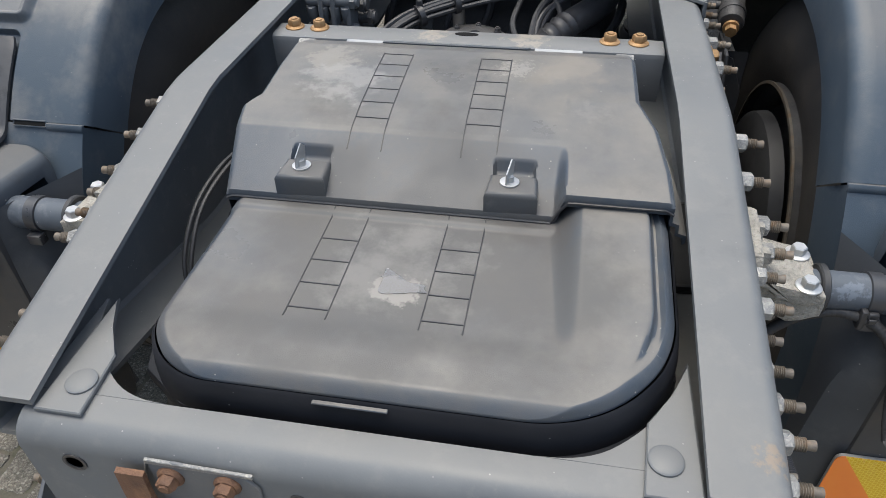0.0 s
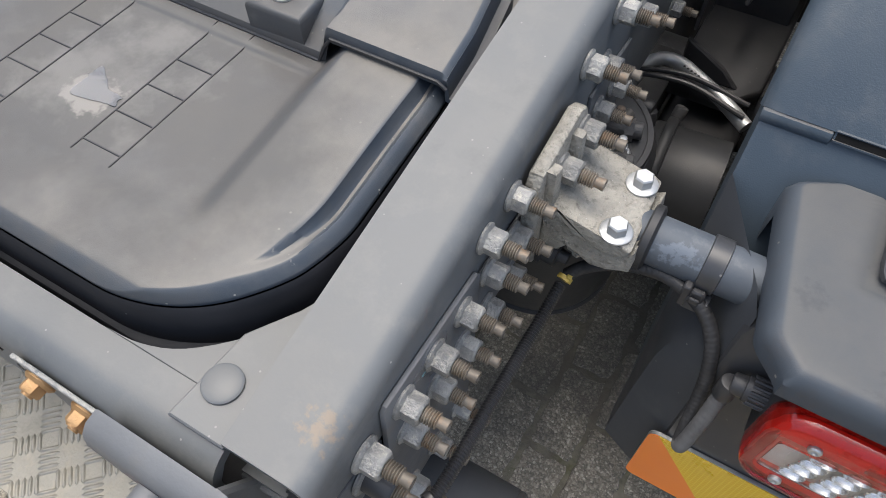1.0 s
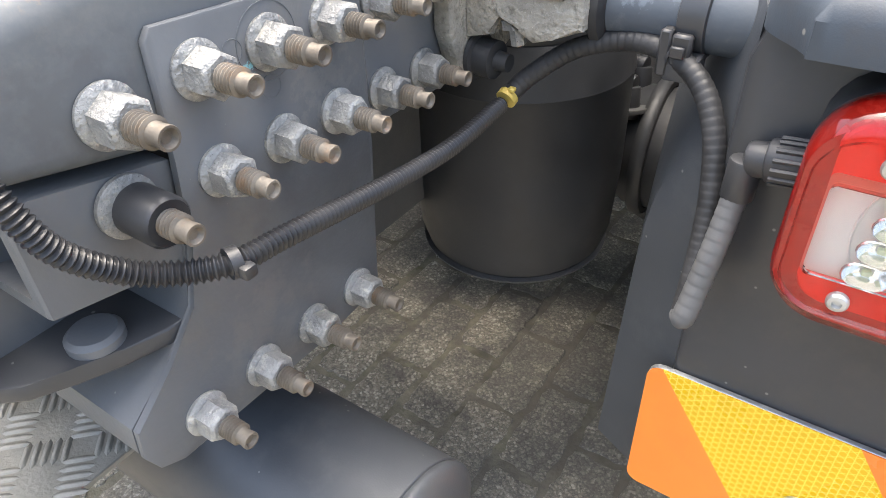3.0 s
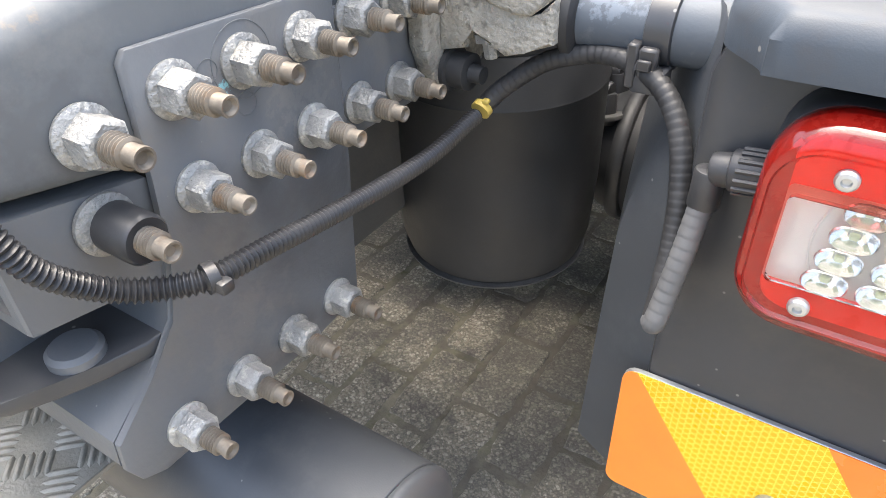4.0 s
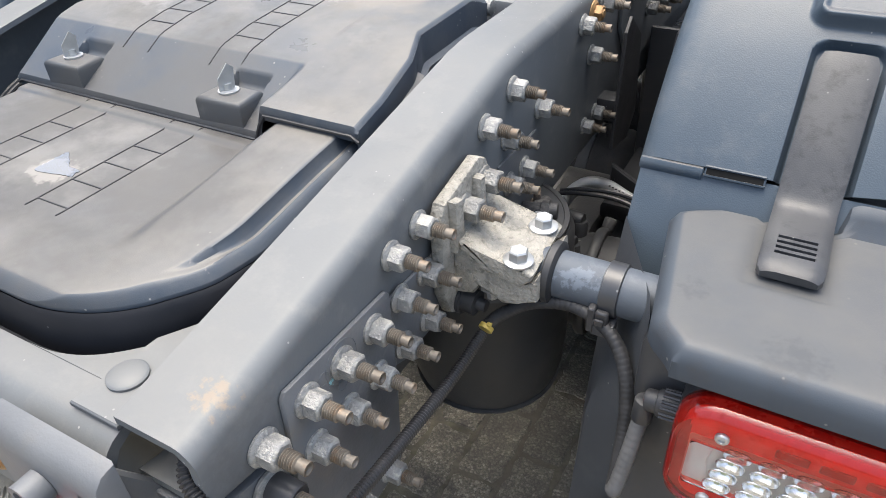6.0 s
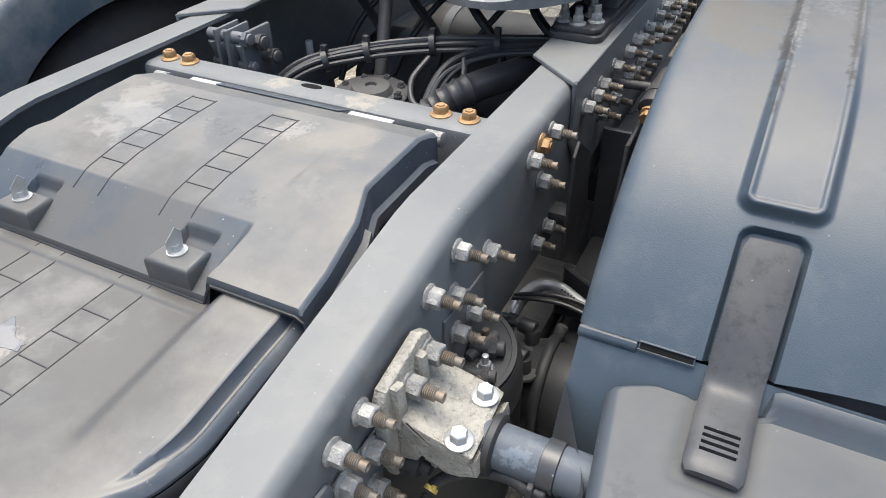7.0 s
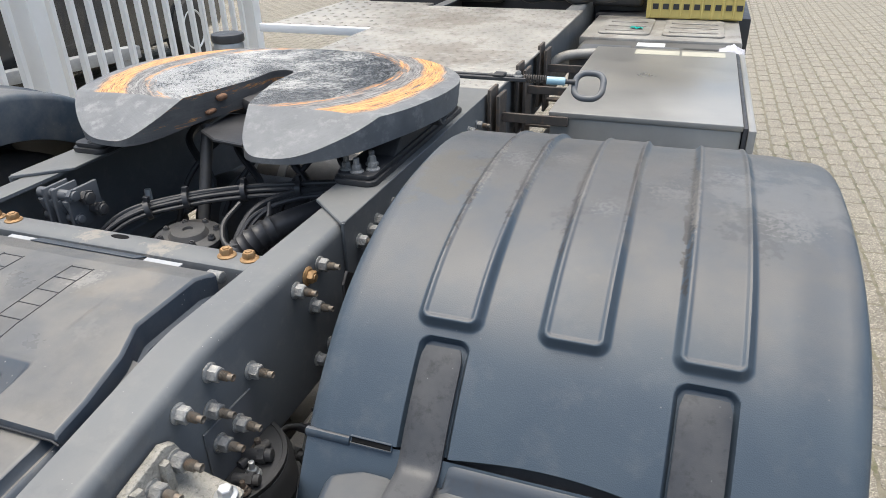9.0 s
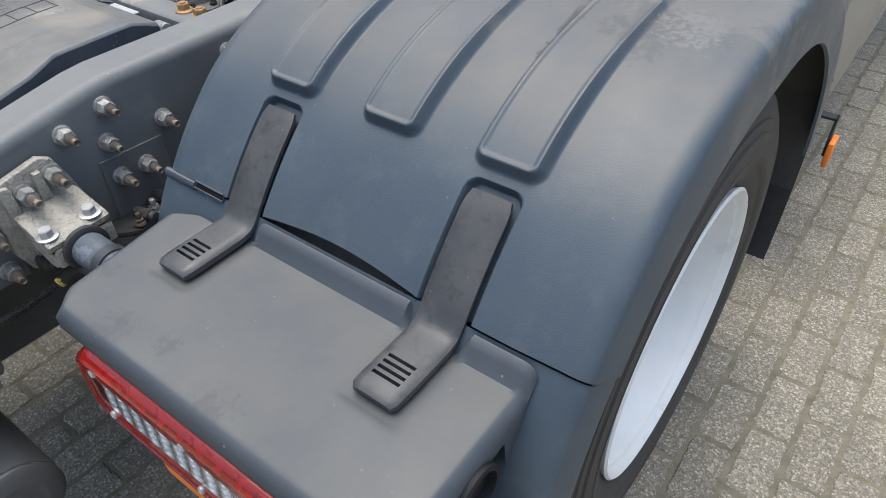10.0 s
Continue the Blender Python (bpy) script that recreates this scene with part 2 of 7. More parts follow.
def aggregate(name):
    """Exposed aggregate: grains of many greys and beiges, with relief, darker binder between."""
    m = surface(name, (1.22, 1.17, 1.06), (1.55, 1.48, 1.32), 0.85, scale=5, grain=500, bump=0.0, vary=0.14)
    n, l = m.node_tree.nodes, m.node_tree.links
    bsdf = n["Principled BSDF"]
    old = bsdf.inputs["Base Color"].links[0].from_socket
    geo = n.new("ShaderNodeNewGeometry")
    heights = []
    tone = None
    for scale in (185, 420):
        v = n.new("ShaderNodeTexVoronoi")
        v.inputs["Scale"].default_value = scale
        l.new(geo.outputs["Position"], v.inputs["Vector"])
        sep = n.new("ShaderNodeSeparateColor")
        l.new(v.outputs["Color"], sep.inputs[0])
        ramp = n.new("ShaderNodeValToRGB")
        cr = ramp.color_ramp
        cr.elements[0].position, cr.elements[0].color = 0.0, (0.110, 0.104, 0.092, 1)
        cr.elements[1].position, cr.elements[1].color = 1.0, (0.47, 0.455, 0.415, 1)
        for pos, col in ((0.35, (0.155, 0.147, 0.132, 1)), (0.62, (0.20, 0.185, 0.16, 1)), (0.86, (0.30, 0.285, 0.25, 1)), (0.94, (0.38, 0.365, 0.335, 1))):
            cr.elements.new(pos).color = col
        l.new(sep.outputs[0], ramp.inputs["Fac"])
        edge = n.new("ShaderNodeMapRange")
        edge.inputs["From Min"].default_value, edge.inputs["From Max"].default_value = 0.35, 0.85
        edge.inputs["To Min"].default_value, edge.inputs["To Max"].default_value = 1.0, 0.55
        l.new(v.outputs["Distance"], edge.inputs["Value"])
        sc = n.new("ShaderNodeVectorMath")
        sc.operation = "SCALE"
        l.new(ramp.outputs["Color"], sc.inputs[0])
        l.new(edge.outputs[0], sc.inputs["Scale"])
        heights.append(edge.outputs[0])
        if tone is None:
            tone = sc.outputs[0]
        else:
            mx = n.new("ShaderNodeMixRGB")
            mx.inputs["Fac"].default_value = 0.4
            l.new(tone, mx.inputs["Color1"])
            l.new(sc.outputs[0], mx.inputs["Color2"])
            tone = mx.outputs["Color"]
    mul = n.new("ShaderNodeMixRGB")
    mul.blend_type = "MULTIPLY"
    mul.inputs["Fac"].default_value = 1.0
    l.new(tone, mul.inputs["Color1"])
    l.new(old, mul.inputs["Color2"])
    l.new(mul.outputs["Color"], bsdf.inputs["Base Color"])
    bp = n.new("ShaderNodeBump")
    bp.inputs["Strength"].default_value, bp.inputs["Distance"].default_value = 0.7, 0.002
    l.new(heights[0], bp.inputs["Height"])
    l.new(bp.outputs[0], bsdf.inputs["Normal"])
    return m


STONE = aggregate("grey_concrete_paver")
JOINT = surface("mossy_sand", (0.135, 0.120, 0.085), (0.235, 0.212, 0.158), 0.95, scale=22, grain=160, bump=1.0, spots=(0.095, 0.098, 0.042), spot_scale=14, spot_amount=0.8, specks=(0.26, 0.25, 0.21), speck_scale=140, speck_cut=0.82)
PANEL = surface("dark_grey_panel_plastic", (0.038, 0.040, 0.044), (0.054, 0.055, 0.059), 0.36, scale=7, grain=700, bump=0.03, spots=(0.075, 0.068, 0.062), spot_scale=9, spot_amount=0.5, specks=(0.20, 0.20, 0.19), speck_scale=100, speck_cut=0.93)
SIDE = surface("grey_side_plastic", (0.052, 0.057, 0.065), (0.072, 0.077, 0.085), 0.42, scale=6, grain=700, bump=0.08, spots=(0.10, 0.105, 0.11), spot_scale=12, spot_amount=0.5, specks=(0.22, 0.22, 0.21), speck_scale=110, speck_cut=0.95)
SEAL = surface("black_seal_rubber", (0.010, 0.011, 0.014), (0.018, 0.019, 0.023), 0.6, spec=0.25, scale=12, grain=500, bump=0.04, specks=(0.12, 0.12, 0.12), speck_scale=120, speck_cut=0.97)
CLOTH = surface("pale_cloth", (0.46, 0.45, 0.48), (0.58, 0.57, 0.60), 0.8, scale=12, grain=300, bump=0.3)
RED = surface("red_knob_plastic", (0.52, 0.035, 0.025), (0.64, 0.055, 0.035), 0.45, scale=20, grain=300, bump=0.1)
TAPE = surface("black_cloth_tape", (0.020, 0.020, 0.021), (0.038, 0.038, 0.04), 0.55, scale=40, grain=900, bump=0.06)
TAPE_YELLOW = surface("yellow_tape", (0.52, 0.38, 0.08), (0.60, 0.46, 0.12), 0.5, scale=40)
ORANGE = surface("orange_reflective_film", (0.93, 0.23, 0.03), (0.98, 0.28, 0.035), 0.35, scale=5, grain=800, bump=0.05)
DECK = surface("dusty_steel_deck", (0.27, 0.258, 0.232), (0.42, 0.40, 0.36), 0.62, metal=0.2, scale=5, grain=300, bump=0.4, spots=(0.15, 0.125, 0.105), spot_scale=7, spot_amount=0.6, specks=(0.10, 0.09, 0.08), speck_scale=40, speck_cut=0.90)
WEATHERED = surface("weathered_brown_steel", (0.062, 0.056, 0.050), (0.115, 0.096, 0.080), 0.75, metal=0.1, scale=20, grain=400, bump=0.5, spots=(0.20, 0.13, 0.08), spot_scale=30, spot_amount=0.5)
DARK_GLASS = surface("dark_hoarding", (0.028, 0.028, 0.029), (0.060, 0.058, 0.057), 0.3, scale=1.2, grain=30, bump=0.05)

# stains with a shape of their own, with broader tone patches and painted shade
blotch(PAINT, (0.412, 0.045, 0.944), 0.038, (0.30, 0.22, 0.14), 120, 0.49, 0.62, 0.5)
blotch(PAINT, (-0.06, 0.83, 1.020), 0.06, (0.34, 0.30, 0.24), 60, 0.46, 0.62, 0.6)
blotch(PAINT, (0.12, 0.83, 1.020), 0.08, (0.34, 0.30, 0.24), 60, 0.46, 0.62, 0.6)
blotch(HATCH, (0.115, 0.645, 1.046), 0.07, (0.36, 0.34, 0.30), 120, 0.50, 0.60, 0.40)
blotch(HATCH, (0.030, 0.620, 1.046), 0.12, (0.085, 0.086, 0.086), 20, 0.48, 0.60, 0.55)
blotch(HATCH, (0.200, 0.640, 1.046), 0.12, (0.24, 0.215, 0.18), 14, 0.44, 0.62, 0.55)
blotch(HATCH, (-0.190, 0.640, 1.046), 0.10, (0.27, 0.25, 0.215), 30, 0.47, 0.56, 0.55)
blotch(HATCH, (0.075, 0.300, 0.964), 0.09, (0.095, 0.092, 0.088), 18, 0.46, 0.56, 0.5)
# broad darker tone over most of the lower cover
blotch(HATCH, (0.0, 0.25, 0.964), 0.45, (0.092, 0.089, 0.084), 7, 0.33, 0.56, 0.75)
blotch(HATCH, (0.018, 0.205, 0.964), 0.045, (0.36, 0.335, 0.30), 40, 0.40, 0.48, 0.55)
blotch(HATCH, (-0.150, 0.580, 1.046), 0.15, (0.30, 0.29, 0.27), 24, 0.50, 0.62, 0.45)
blotch(HATCH, (0.230, 0.530, 1.042), 0.07, (0.22, 0.21, 0.19), 60, 0.50, 0.66, 0.35)
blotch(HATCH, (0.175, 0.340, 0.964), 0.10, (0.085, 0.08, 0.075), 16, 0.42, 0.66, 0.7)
blotch(HATCH, (0.020, 0.255, 0.964), 0.18, (0.25, 0.24, 0.22), 12, 0.46, 0.64, 0.45)
for cx, cy, r in ((0.70, 0.345, 0.035), (0.79, 0.290, 0.06), (0.87, 0.31, 0.04), (0.98, 0.275, 0.07), (0.75, 0.41, 0.025)):
    blotch(COVER, (cx, cy + 0.01, 0.928), r, (0.056, 0.058, 0.062), 85, 0.48, 0.64, 0.5)
# crusts of dirt along the edges of the ribs
for cx, cy, r in ((0.733, 0.92, 0.16), (0.808, 0.95, 0.14), (0.900, 0.90, 0.14), (0.982, 0.96, 0.12), (1.072, 0.90, 0.15)):
    blotch(PLASTIC, (cx, cy + 0.04, 1.192), r * 2.3, (0.044, 0.040, 0.036), 60, 0.45, 0.52, 0.85, (22, 1, 1))
    blotch(PLASTIC, (cx + 0.006, cy + 0.06, 1.192), r * 1.6, (0.20, 0.188, 0.168), 120, 0.48, 0.55, 0.7, (18, 1, 1))
for cx, cy, r in ((0.735, 0.98, 0.13), (0.812, 1.02, 0.10), (0.990, 0.92, 0.12), (1.07, 0.98, 0.11), (1.16, 0.86, 0.14), (0.90, 0.84, 0.08)):
    blotch(PLASTIC, (cx, cy + 0.02, 1.188), r, (0.060, 0.061, 0.063), 55, 0.53, 0.60, 0.45)
    blotch(PLASTIC, (cx + 0.05, cy + 0.05, 1.188), r * 0.8, (0.20, 0.195, 0.185), 150, 0.56, 0.64, 0.5)
blotch(PLASTIC, (-0.95, 0.95, 1.15), 0.75, (0.19, 0.185, 0.175), 7, 0.36, 0.56, 0.6)
blotch(PLASTIC, (0.95, 1.02, 1.18), 0.40, (0.118, 0.113, 0.106), 14, 0.44, 0.60, 0.5)
blotch(DECK, (0.10, 2.50, 1.055), 0.60, (0.20, 0.175, 0.145), 7, 0.48, 0.60, 0.6)
blotch(DECK, (-0.20, 3.30, 1.055), 0.60, (0.20, 0.175, 0.145), 7, 0.48, 0.60, 0.6)
blotch(DECK, (0.90, 3.85, 0.970), 0.50, (0.22, 0.20, 0.165), 9, 0.48, 0.60, 0.6)
blotch(STEEL, (0.95, 2.60, 1.01), 0.60, (0.33, 0.31, 0.27), 6, 0.46, 0.66, 0.6)
blotch(PLASTIC, (0.66, 0.95, 1.185), 0.18, (0.115, 0.105, 0.085), 22, 0.48, 0.56, 0.65)
blotch(PLASTIC, (1.22, 1.0, 1.17), 0.25, (0.17, 0.168, 0.16), 24, 0.50, 0.60, 0.5)
# shade below the truck, painted into pavers and sand as dark patches
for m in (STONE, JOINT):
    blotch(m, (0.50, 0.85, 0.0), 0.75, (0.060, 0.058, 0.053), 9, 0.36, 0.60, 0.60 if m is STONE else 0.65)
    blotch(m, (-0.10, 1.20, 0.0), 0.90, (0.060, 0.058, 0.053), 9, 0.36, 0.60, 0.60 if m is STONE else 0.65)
blotch(PAINT_DARK, (0.4388, 0.185, 0.785), 0.11, (0.078, 0.079, 0.083), 26, 0.42, 0.62, 0.55)
blotch(PAINT_DARK, (0.4388, 0.120, 0.700), 0.10, (0.165, 0.160, 0.152), 60, 0.50, 0.64, 0.5)
blotch(PAINT_DARK, (0.4388, 0.205, 0.850), 0.07, (0.17, 0.168, 0.16), 140, 0.54, 0.62, 0.5)
blotch(PAINT, (0.434, 0.045, 0.890), 0.07, (0.098, 0.100, 0.104), 34, 0.44, 0.60, 0.5)
blotch(PAINT, (0.434, 0.350, 0.930), 0.16, (0.110, 0.113, 0.117), 22, 0.46, 0.62, 0.5)
blotch(PIPE, (0.588, 0.369, 0.890), 0.030, (0.19, 0.22, 0.265), 110, 0.51, 0.60, 0.5, (0.6, 1, 1))
blotch(PAINT_DARK, (0.4416, 0.145, 0.880), 0.009, (0.25, 0.50, 0.55), 300, 0.45, 0.55)


# ---- shape helpers ----
def sharpen(bm, degrees=38):
    for f in bm.faces:
        f.smooth = True
    for e in bm.edges:
        e.smooth = len(e.link_faces) == 2 and e.calc_face_angle(0) < radians(degrees)


def mesh_of(name, bm, material, recalc=True):
    if recalc:
        bmesh.ops.recalc_face_normals(bm, faces=bm.faces)
    sharpen(bm)
    me = bpy.data.meshes.new(name)
    bm.to_mesh(me)
    bm.free()
    me.materials.append(material)
    return me


def part(name, bm, material, parent, label="", recalc=True):
    ob = new(name, mesh_of(name, bm, material, recalc))
    ob.parent = parent
    if label:
        tagged(ob, label)
    return ob


# datum of each part of the truck: rear corner, mudguards, and what stands further forward
REAR, GUARD, FORE = (0, 0.010, 0.048), (0, 0.010, 0.060), (0, 0.012, 0.080)
AHEAD = (-0.043, 0.030, 0.072)


def thing(name, label, category, group="", kind="", at=(0, 0, 0)):
    ob = new(name)
    ob.empty_display_size = 0.1
    ob.location = at
    return tagged(ob, label, category, group, kind)


def solid(name, bm, material, label, category, group="", kind="", at=(0, 0, 0)):
    ob = new(name, mesh_of(name, bm, material))
    ob.location = at
    return tagged(ob, label, category, group, kind)


def box(bm, lo, hi, bevel=0.0, seg=2):
    made = bmesh.ops.create_cube(bm, size=1.0)
    vs = made["verts"]
    for v in vs:
        v.co = Vector([(a + b) / 2 + c * (b - a) for a, b, c in zip(lo, hi, v.co)])
    if bevel:
        es = {e for v in vs for e in v.link_edges}
        bmesh.ops.bevel(bm, geom=list(es), offset=bevel, segments=seg, affect="EDGES", profile=0.5)


def prism(bm, outline, place, depth, bevel=0.0, seg=2):
    """An outline of (a, b), laid into space by place(a, b, d) for d = 0 and d = depth."""
    lower = [bm.verts.new(place(a, b, 0)) for a, b in outline]
    upper = [bm.verts.new(place(a, b, depth)) for a, b in outline]
    k = len(outline)
    fs = [bm.faces.new(lower[::-1]), bm.faces.new(upper)]
    for i in range(k):
        fs.append(bm.faces.new((lower[i], lower[(i + 1) % k], upper[(i + 1) % k], upper[i])))
    if bevel:
        es = {e for f in fs[:2] for e in f.edges}
        bmesh.ops.bevel(bm, geom=list(es), offset=bevel, segments=seg, affect="EDGES", profile=0.5)


def ring_lathe(bm, profile, origin, axis, n=24, cap=True):
    """Turns (along, radius) pairs round an axis through origin."""
    axis = Vector(axis).normalized()
    side = axis.orthogonal().normalized()
    other = axis.cross(side)
    rings = []
    for a, r in profile:
        c = Vector(origin) + axis * a
        if r < 1e-6:
            rings.append([bm.verts.new(c)])
        else:
            rings.append([bm.verts.new(c + (side * math.cos(t) + other * math.sin(t)) * r) for t in (2 * math.pi * i / n for i in range(n))])
    for p, q in zip(rings, rings[1:]):
        for i in range(n):
            vs = [p[i % len(p)], p[(i + 1) % len(p)], q[(i + 1) % len(q)], q[i % len(q)]]
            keep = list(dict.fromkeys(vs))
            if len(keep) > 2:
                bm.faces.new(keep)
    if cap:
        for r in (rings[0], rings[-1]):
            if len(r) > 2:
                bm.faces.new(r)


def rod(bm, p0, p1, r, n=16, r1=None, round_=0.0):
    p0, p1 = Vector(p0), Vector(p1)
    d = (p1 - p0).length
    r1 = r if r1 is None else r1
    if round_:
        prof = [(0, r - round_), (round_ * 0.3, r - round_ * 0.3), (round_, r), (d - round_, r1), (d - round_ * 0.3, r1 - round_ * 0.3), (d, r1 - round_)]
    else:
        prof = [(0, r), (d, r1)]
    ring_lathe(bm, prof, p0, p1 - p0, n)


def spline(points, steps=8):
    """A smooth line through the points."""
    pts = [Vector(p) for p in points]
    ext = [2 * pts[0] - pts[1]] + pts + [2 * pts[-1] - pts[-2]]
    out = []
    for i in range(1, len(ext) - 2):
        a, b, c, d = ext[i - 1:i + 3]
        for s in range(steps):
            t = s / steps
            out.append(0.5 * ((2 * b) + (c - a) * t + (2 * a - 5 * b + 4 * c - d) * t * t + (3 * b - a - 3 * c + d) * t ** 3))
    out.append(pts[-1])
    return out


def even(pts, step):
    """The same line cut at even lengths."""
    out, left = [pts[0]], step
    for a, b in zip(pts, pts[1:]):
        d = (b - a).length
        pos = 0.0
        while d - pos >= left and d > 0:
            pos += left
            out.append(a.lerp(b, pos / d))
            left = step
        left -= d - pos
    out.append(pts[-1])
    return out


def hose(bm, pts, radius, n=12):
    """A tube along points; radius is a number or a function of the index."""
    rings, side = [], None
    for i, p in enumerate(pts):
        d = (pts[min(i + 1, len(pts) - 1)] - pts[max(i - 1, 0)]).normalized()
        side = d.orthogonal().normalized() if side is None else (side - d * side.dot(d)).normalized()
        other = d.cross(side)
        r = radius(i) if callable(radius) else radius
        rings.append([bm.verts.new(p + (side * math.cos(t) + other * math.sin(t)) * r) for t in (2 * math.pi * k / n for k in range(n))])
    for p, q in zip(rings, rings[1:]):
        for k in range(n):
            bm.faces.new((p[k], p[(k + 1) % n], q[(k + 1) % n], q[k]))
    bm.faces.new(rings[0])
    bm.faces.new(rings[-1])


def smooth(a, b, x):
    t = min(max((x - a) / (b - a), 0.0), 1.0)
    return t * t * (3 - 2 * t)


def sheet(bm, rows, cols, place, skirt=None):
    """A grid of place(i, j); skirt: how the rim goes down, as a function of a point."""
    g = [[bm.verts.new(place(i, j)) for j in range(cols)] for i in range(rows)]
    for i in range(rows - 1):
        for j in range(cols - 1):
            bm.faces.new((g[i][j], g[i][j + 1], g[i + 1][j + 1], g[i + 1][j]))
    if skirt:
        rim = [g[0][j] for j in range(cols)] + [g[i][-1] for i in range(1, rows)] + [g[-1][j] for j in range(cols - 2, -1, -1)] + [g[i][0] for i in range(rows - 2, 0, -1)]
        low = [bm.verts.new(skirt(v.co)) for v in rim]
        k = len(rim)
        for i in range(k):
            bm.faces.new((rim[i], low[i], low[(i + 1) % k], rim[(i + 1) % k]))
    return g


def rounded(x0, y0, x1, y1, r, n=6):
    out = []
    for cx, cy, a0 in ((x1 - r, y1 - r, 0), (x0 + r, y1 - r, 90), (x0 + r, y0 + r, 180), (x1 - r, y0 + r, 270)):
        for i in range(n + 1):
            a = radians(a0 + 90 * i / n)
            out.append((cx + r * math.cos(a), cy + r * math.sin(a)))
    return out


def flat(z):
    return lambda a, b, d: (a, b, z + d)


def facing_y(y):
    return lambda a, b, d: (a, y + d, b)


def facing_x(x):
    return lambda a, b, d: (x + d, a, b)


GROUND = 0.012


# ---- ground ----
bm = bmesh.new()
bmesh.ops.create_grid(bm, x_segments=4, y_segments=4, size=400)
for v in bm.verts:
    v.co.z = GROUND - 0.0022
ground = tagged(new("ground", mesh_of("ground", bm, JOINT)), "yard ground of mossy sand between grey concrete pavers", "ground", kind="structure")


# ---- chassis frame ----
KINK = 0.55


def rail_top(y):
    return 1.042 if y > KINK else 0.943 + 0.099 * y / KINK


def rail_low(y):
    return 0.761 if y > KINK else 0.871 - 0.110 * y / KINK


chassis = thing("chassis_frame", "grey painted steel truck chassis frame with bolted crossmembers and brackets", "truck chassis")


def rail(side, y_end):
    bm = bmesh.new()
    t, r = 0.008, 0.020
    rings = []
    for y in (0.0, 0.1, 0.2, 0.3, 0.4, 0.5, KINK - 0.02, KINK + 0.02, 0.8, 1.2, 2.0, y_end):
        hi, lo = rail_top(y), rail_low(y)
        inner, outer = 0.354, 0.433
        pts = [(inner, hi)]
        for k in range(7):
            a = radians(90 - 15 * k)
            pts.append((outer - r + r * math.cos(a), hi - r + r * math.sin(a)))
        for k in range(5):
            a = radians(-22.5 * k)
            pts.append((outer - 0.012 + 0.012 * math.cos(a), lo + 0.012 + 0.012 * math.sin(a)))
        pts += [(inner, lo), (inner, lo + t), (outer - t - 0.006, lo + t), (outer - t, lo + t + 0.006), (outer - t, hi - t - 0.010), (outer - t - 0.010, hi - t), (inner, hi - t)]
        lean = 0.020 * max(1 - y / KINK, 0) if side < 0 else 0.0
        rings.append([bm.verts.new((side * x + lean, y, z)) for x, z in pts])
    k = len(rings[0])
    for p, q in zip(rings, rings[1:]):
        for i in range(k):
            bm.faces.new((p[i], p[(i + 1) % k], q[(i + 1) % k], q[i]))
    bm.faces.new(rings[0])
    bm.faces.new(rings[-1])
    return bm


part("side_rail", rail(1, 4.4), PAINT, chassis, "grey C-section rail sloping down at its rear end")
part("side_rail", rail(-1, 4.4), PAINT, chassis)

# rear crossmember: rounded upper edge, face with holes, and the corner plates round the hatch
bm = bmesh.new()
prof = [(-0.024 + 0.032 - 0.032 * math.cos(radians(a)), 0.893 + 0.032 * math.sin(radians(a))) for a in range(0, 91, 15)]
prof = [(-0.024, 0.750)] + prof + [(0.030, 0.925), (0.030, 0.917), (0.010, 0.917), (-0.006, 0.909), (-0.016, 0.893), (-0.016, 0.750)]
prism(bm, prof, lambda a, b, d: (-0.352 + d, a, b), 0.704)
rear_beam = part("rear_crossmember", bm, PAINT, chassis, "grey pressed rear crossmember with rounded edge")
for s in (-1, 1):
    bm = bmesh.new()
    arc = [(p.x, p.y) for p in spline([(0.353, 0.175, 0), (0.337, 0.128, 0), (0.306, 0.084, 0), (0.268, 0.049, 0), (0.232, 0.034, 0), (0.195, 0.0305, 0)], 4)]
    outline = [(0.190, 0.0302), (0.356, 0.0302), (0.356, 0.175)] + arc
    prism(bm, [(s * x, y) for x, y in outline], flat(0.9165), 0.008, 0.001, 1)
    part("corner_plate", bm, PAINT, chassis)
    lean = 0.018 if s < 0 else 0.0
    bm = bmesh.new()
    outline = [(0.298, -0.001), (0.353, -0.001), (0.353, 0.172), (0.334, 0.122), (0.305, 0.083)]
    prism(bm, [(s * x + lean, y) for x, y in outline], flat(0.9252), 0.007, 0.0015, 1)
    part("doubler_plate", bm, PAINT, chassis)
    bm = bmesh.new()
    ring_lathe(bm, [(0, 0.0175), (0.0025, 0.0175), (0.0040, 0.0155), (0.0043, 0.0)], (s * 0.320 + lean, 0.039, 0.932), (0, 0, 1), 28)
    part("rivet_head", bm, PAINT, chassis)

# holes in the rear face, their shade put in as black rings
for x, z, r in ((-0.040, 0.870, 0.009), (-0.042, 0.814, 0.009), (0.079, 0.870, 0.009), (0.076, 0.812, 0.009), (-0.292, 0.877, 0.014)):
    bm = bmesh.new()
    ring_lathe(bm, [(0, r), (0.0015, r), (0.0015, r * 0.72), (-0.004, r * 0.70), (-0.004, 0)], (x, -0.024, z), (0, -1, 0), 18)
    part("bolt_hole", bm, BLACK, rear_beam)

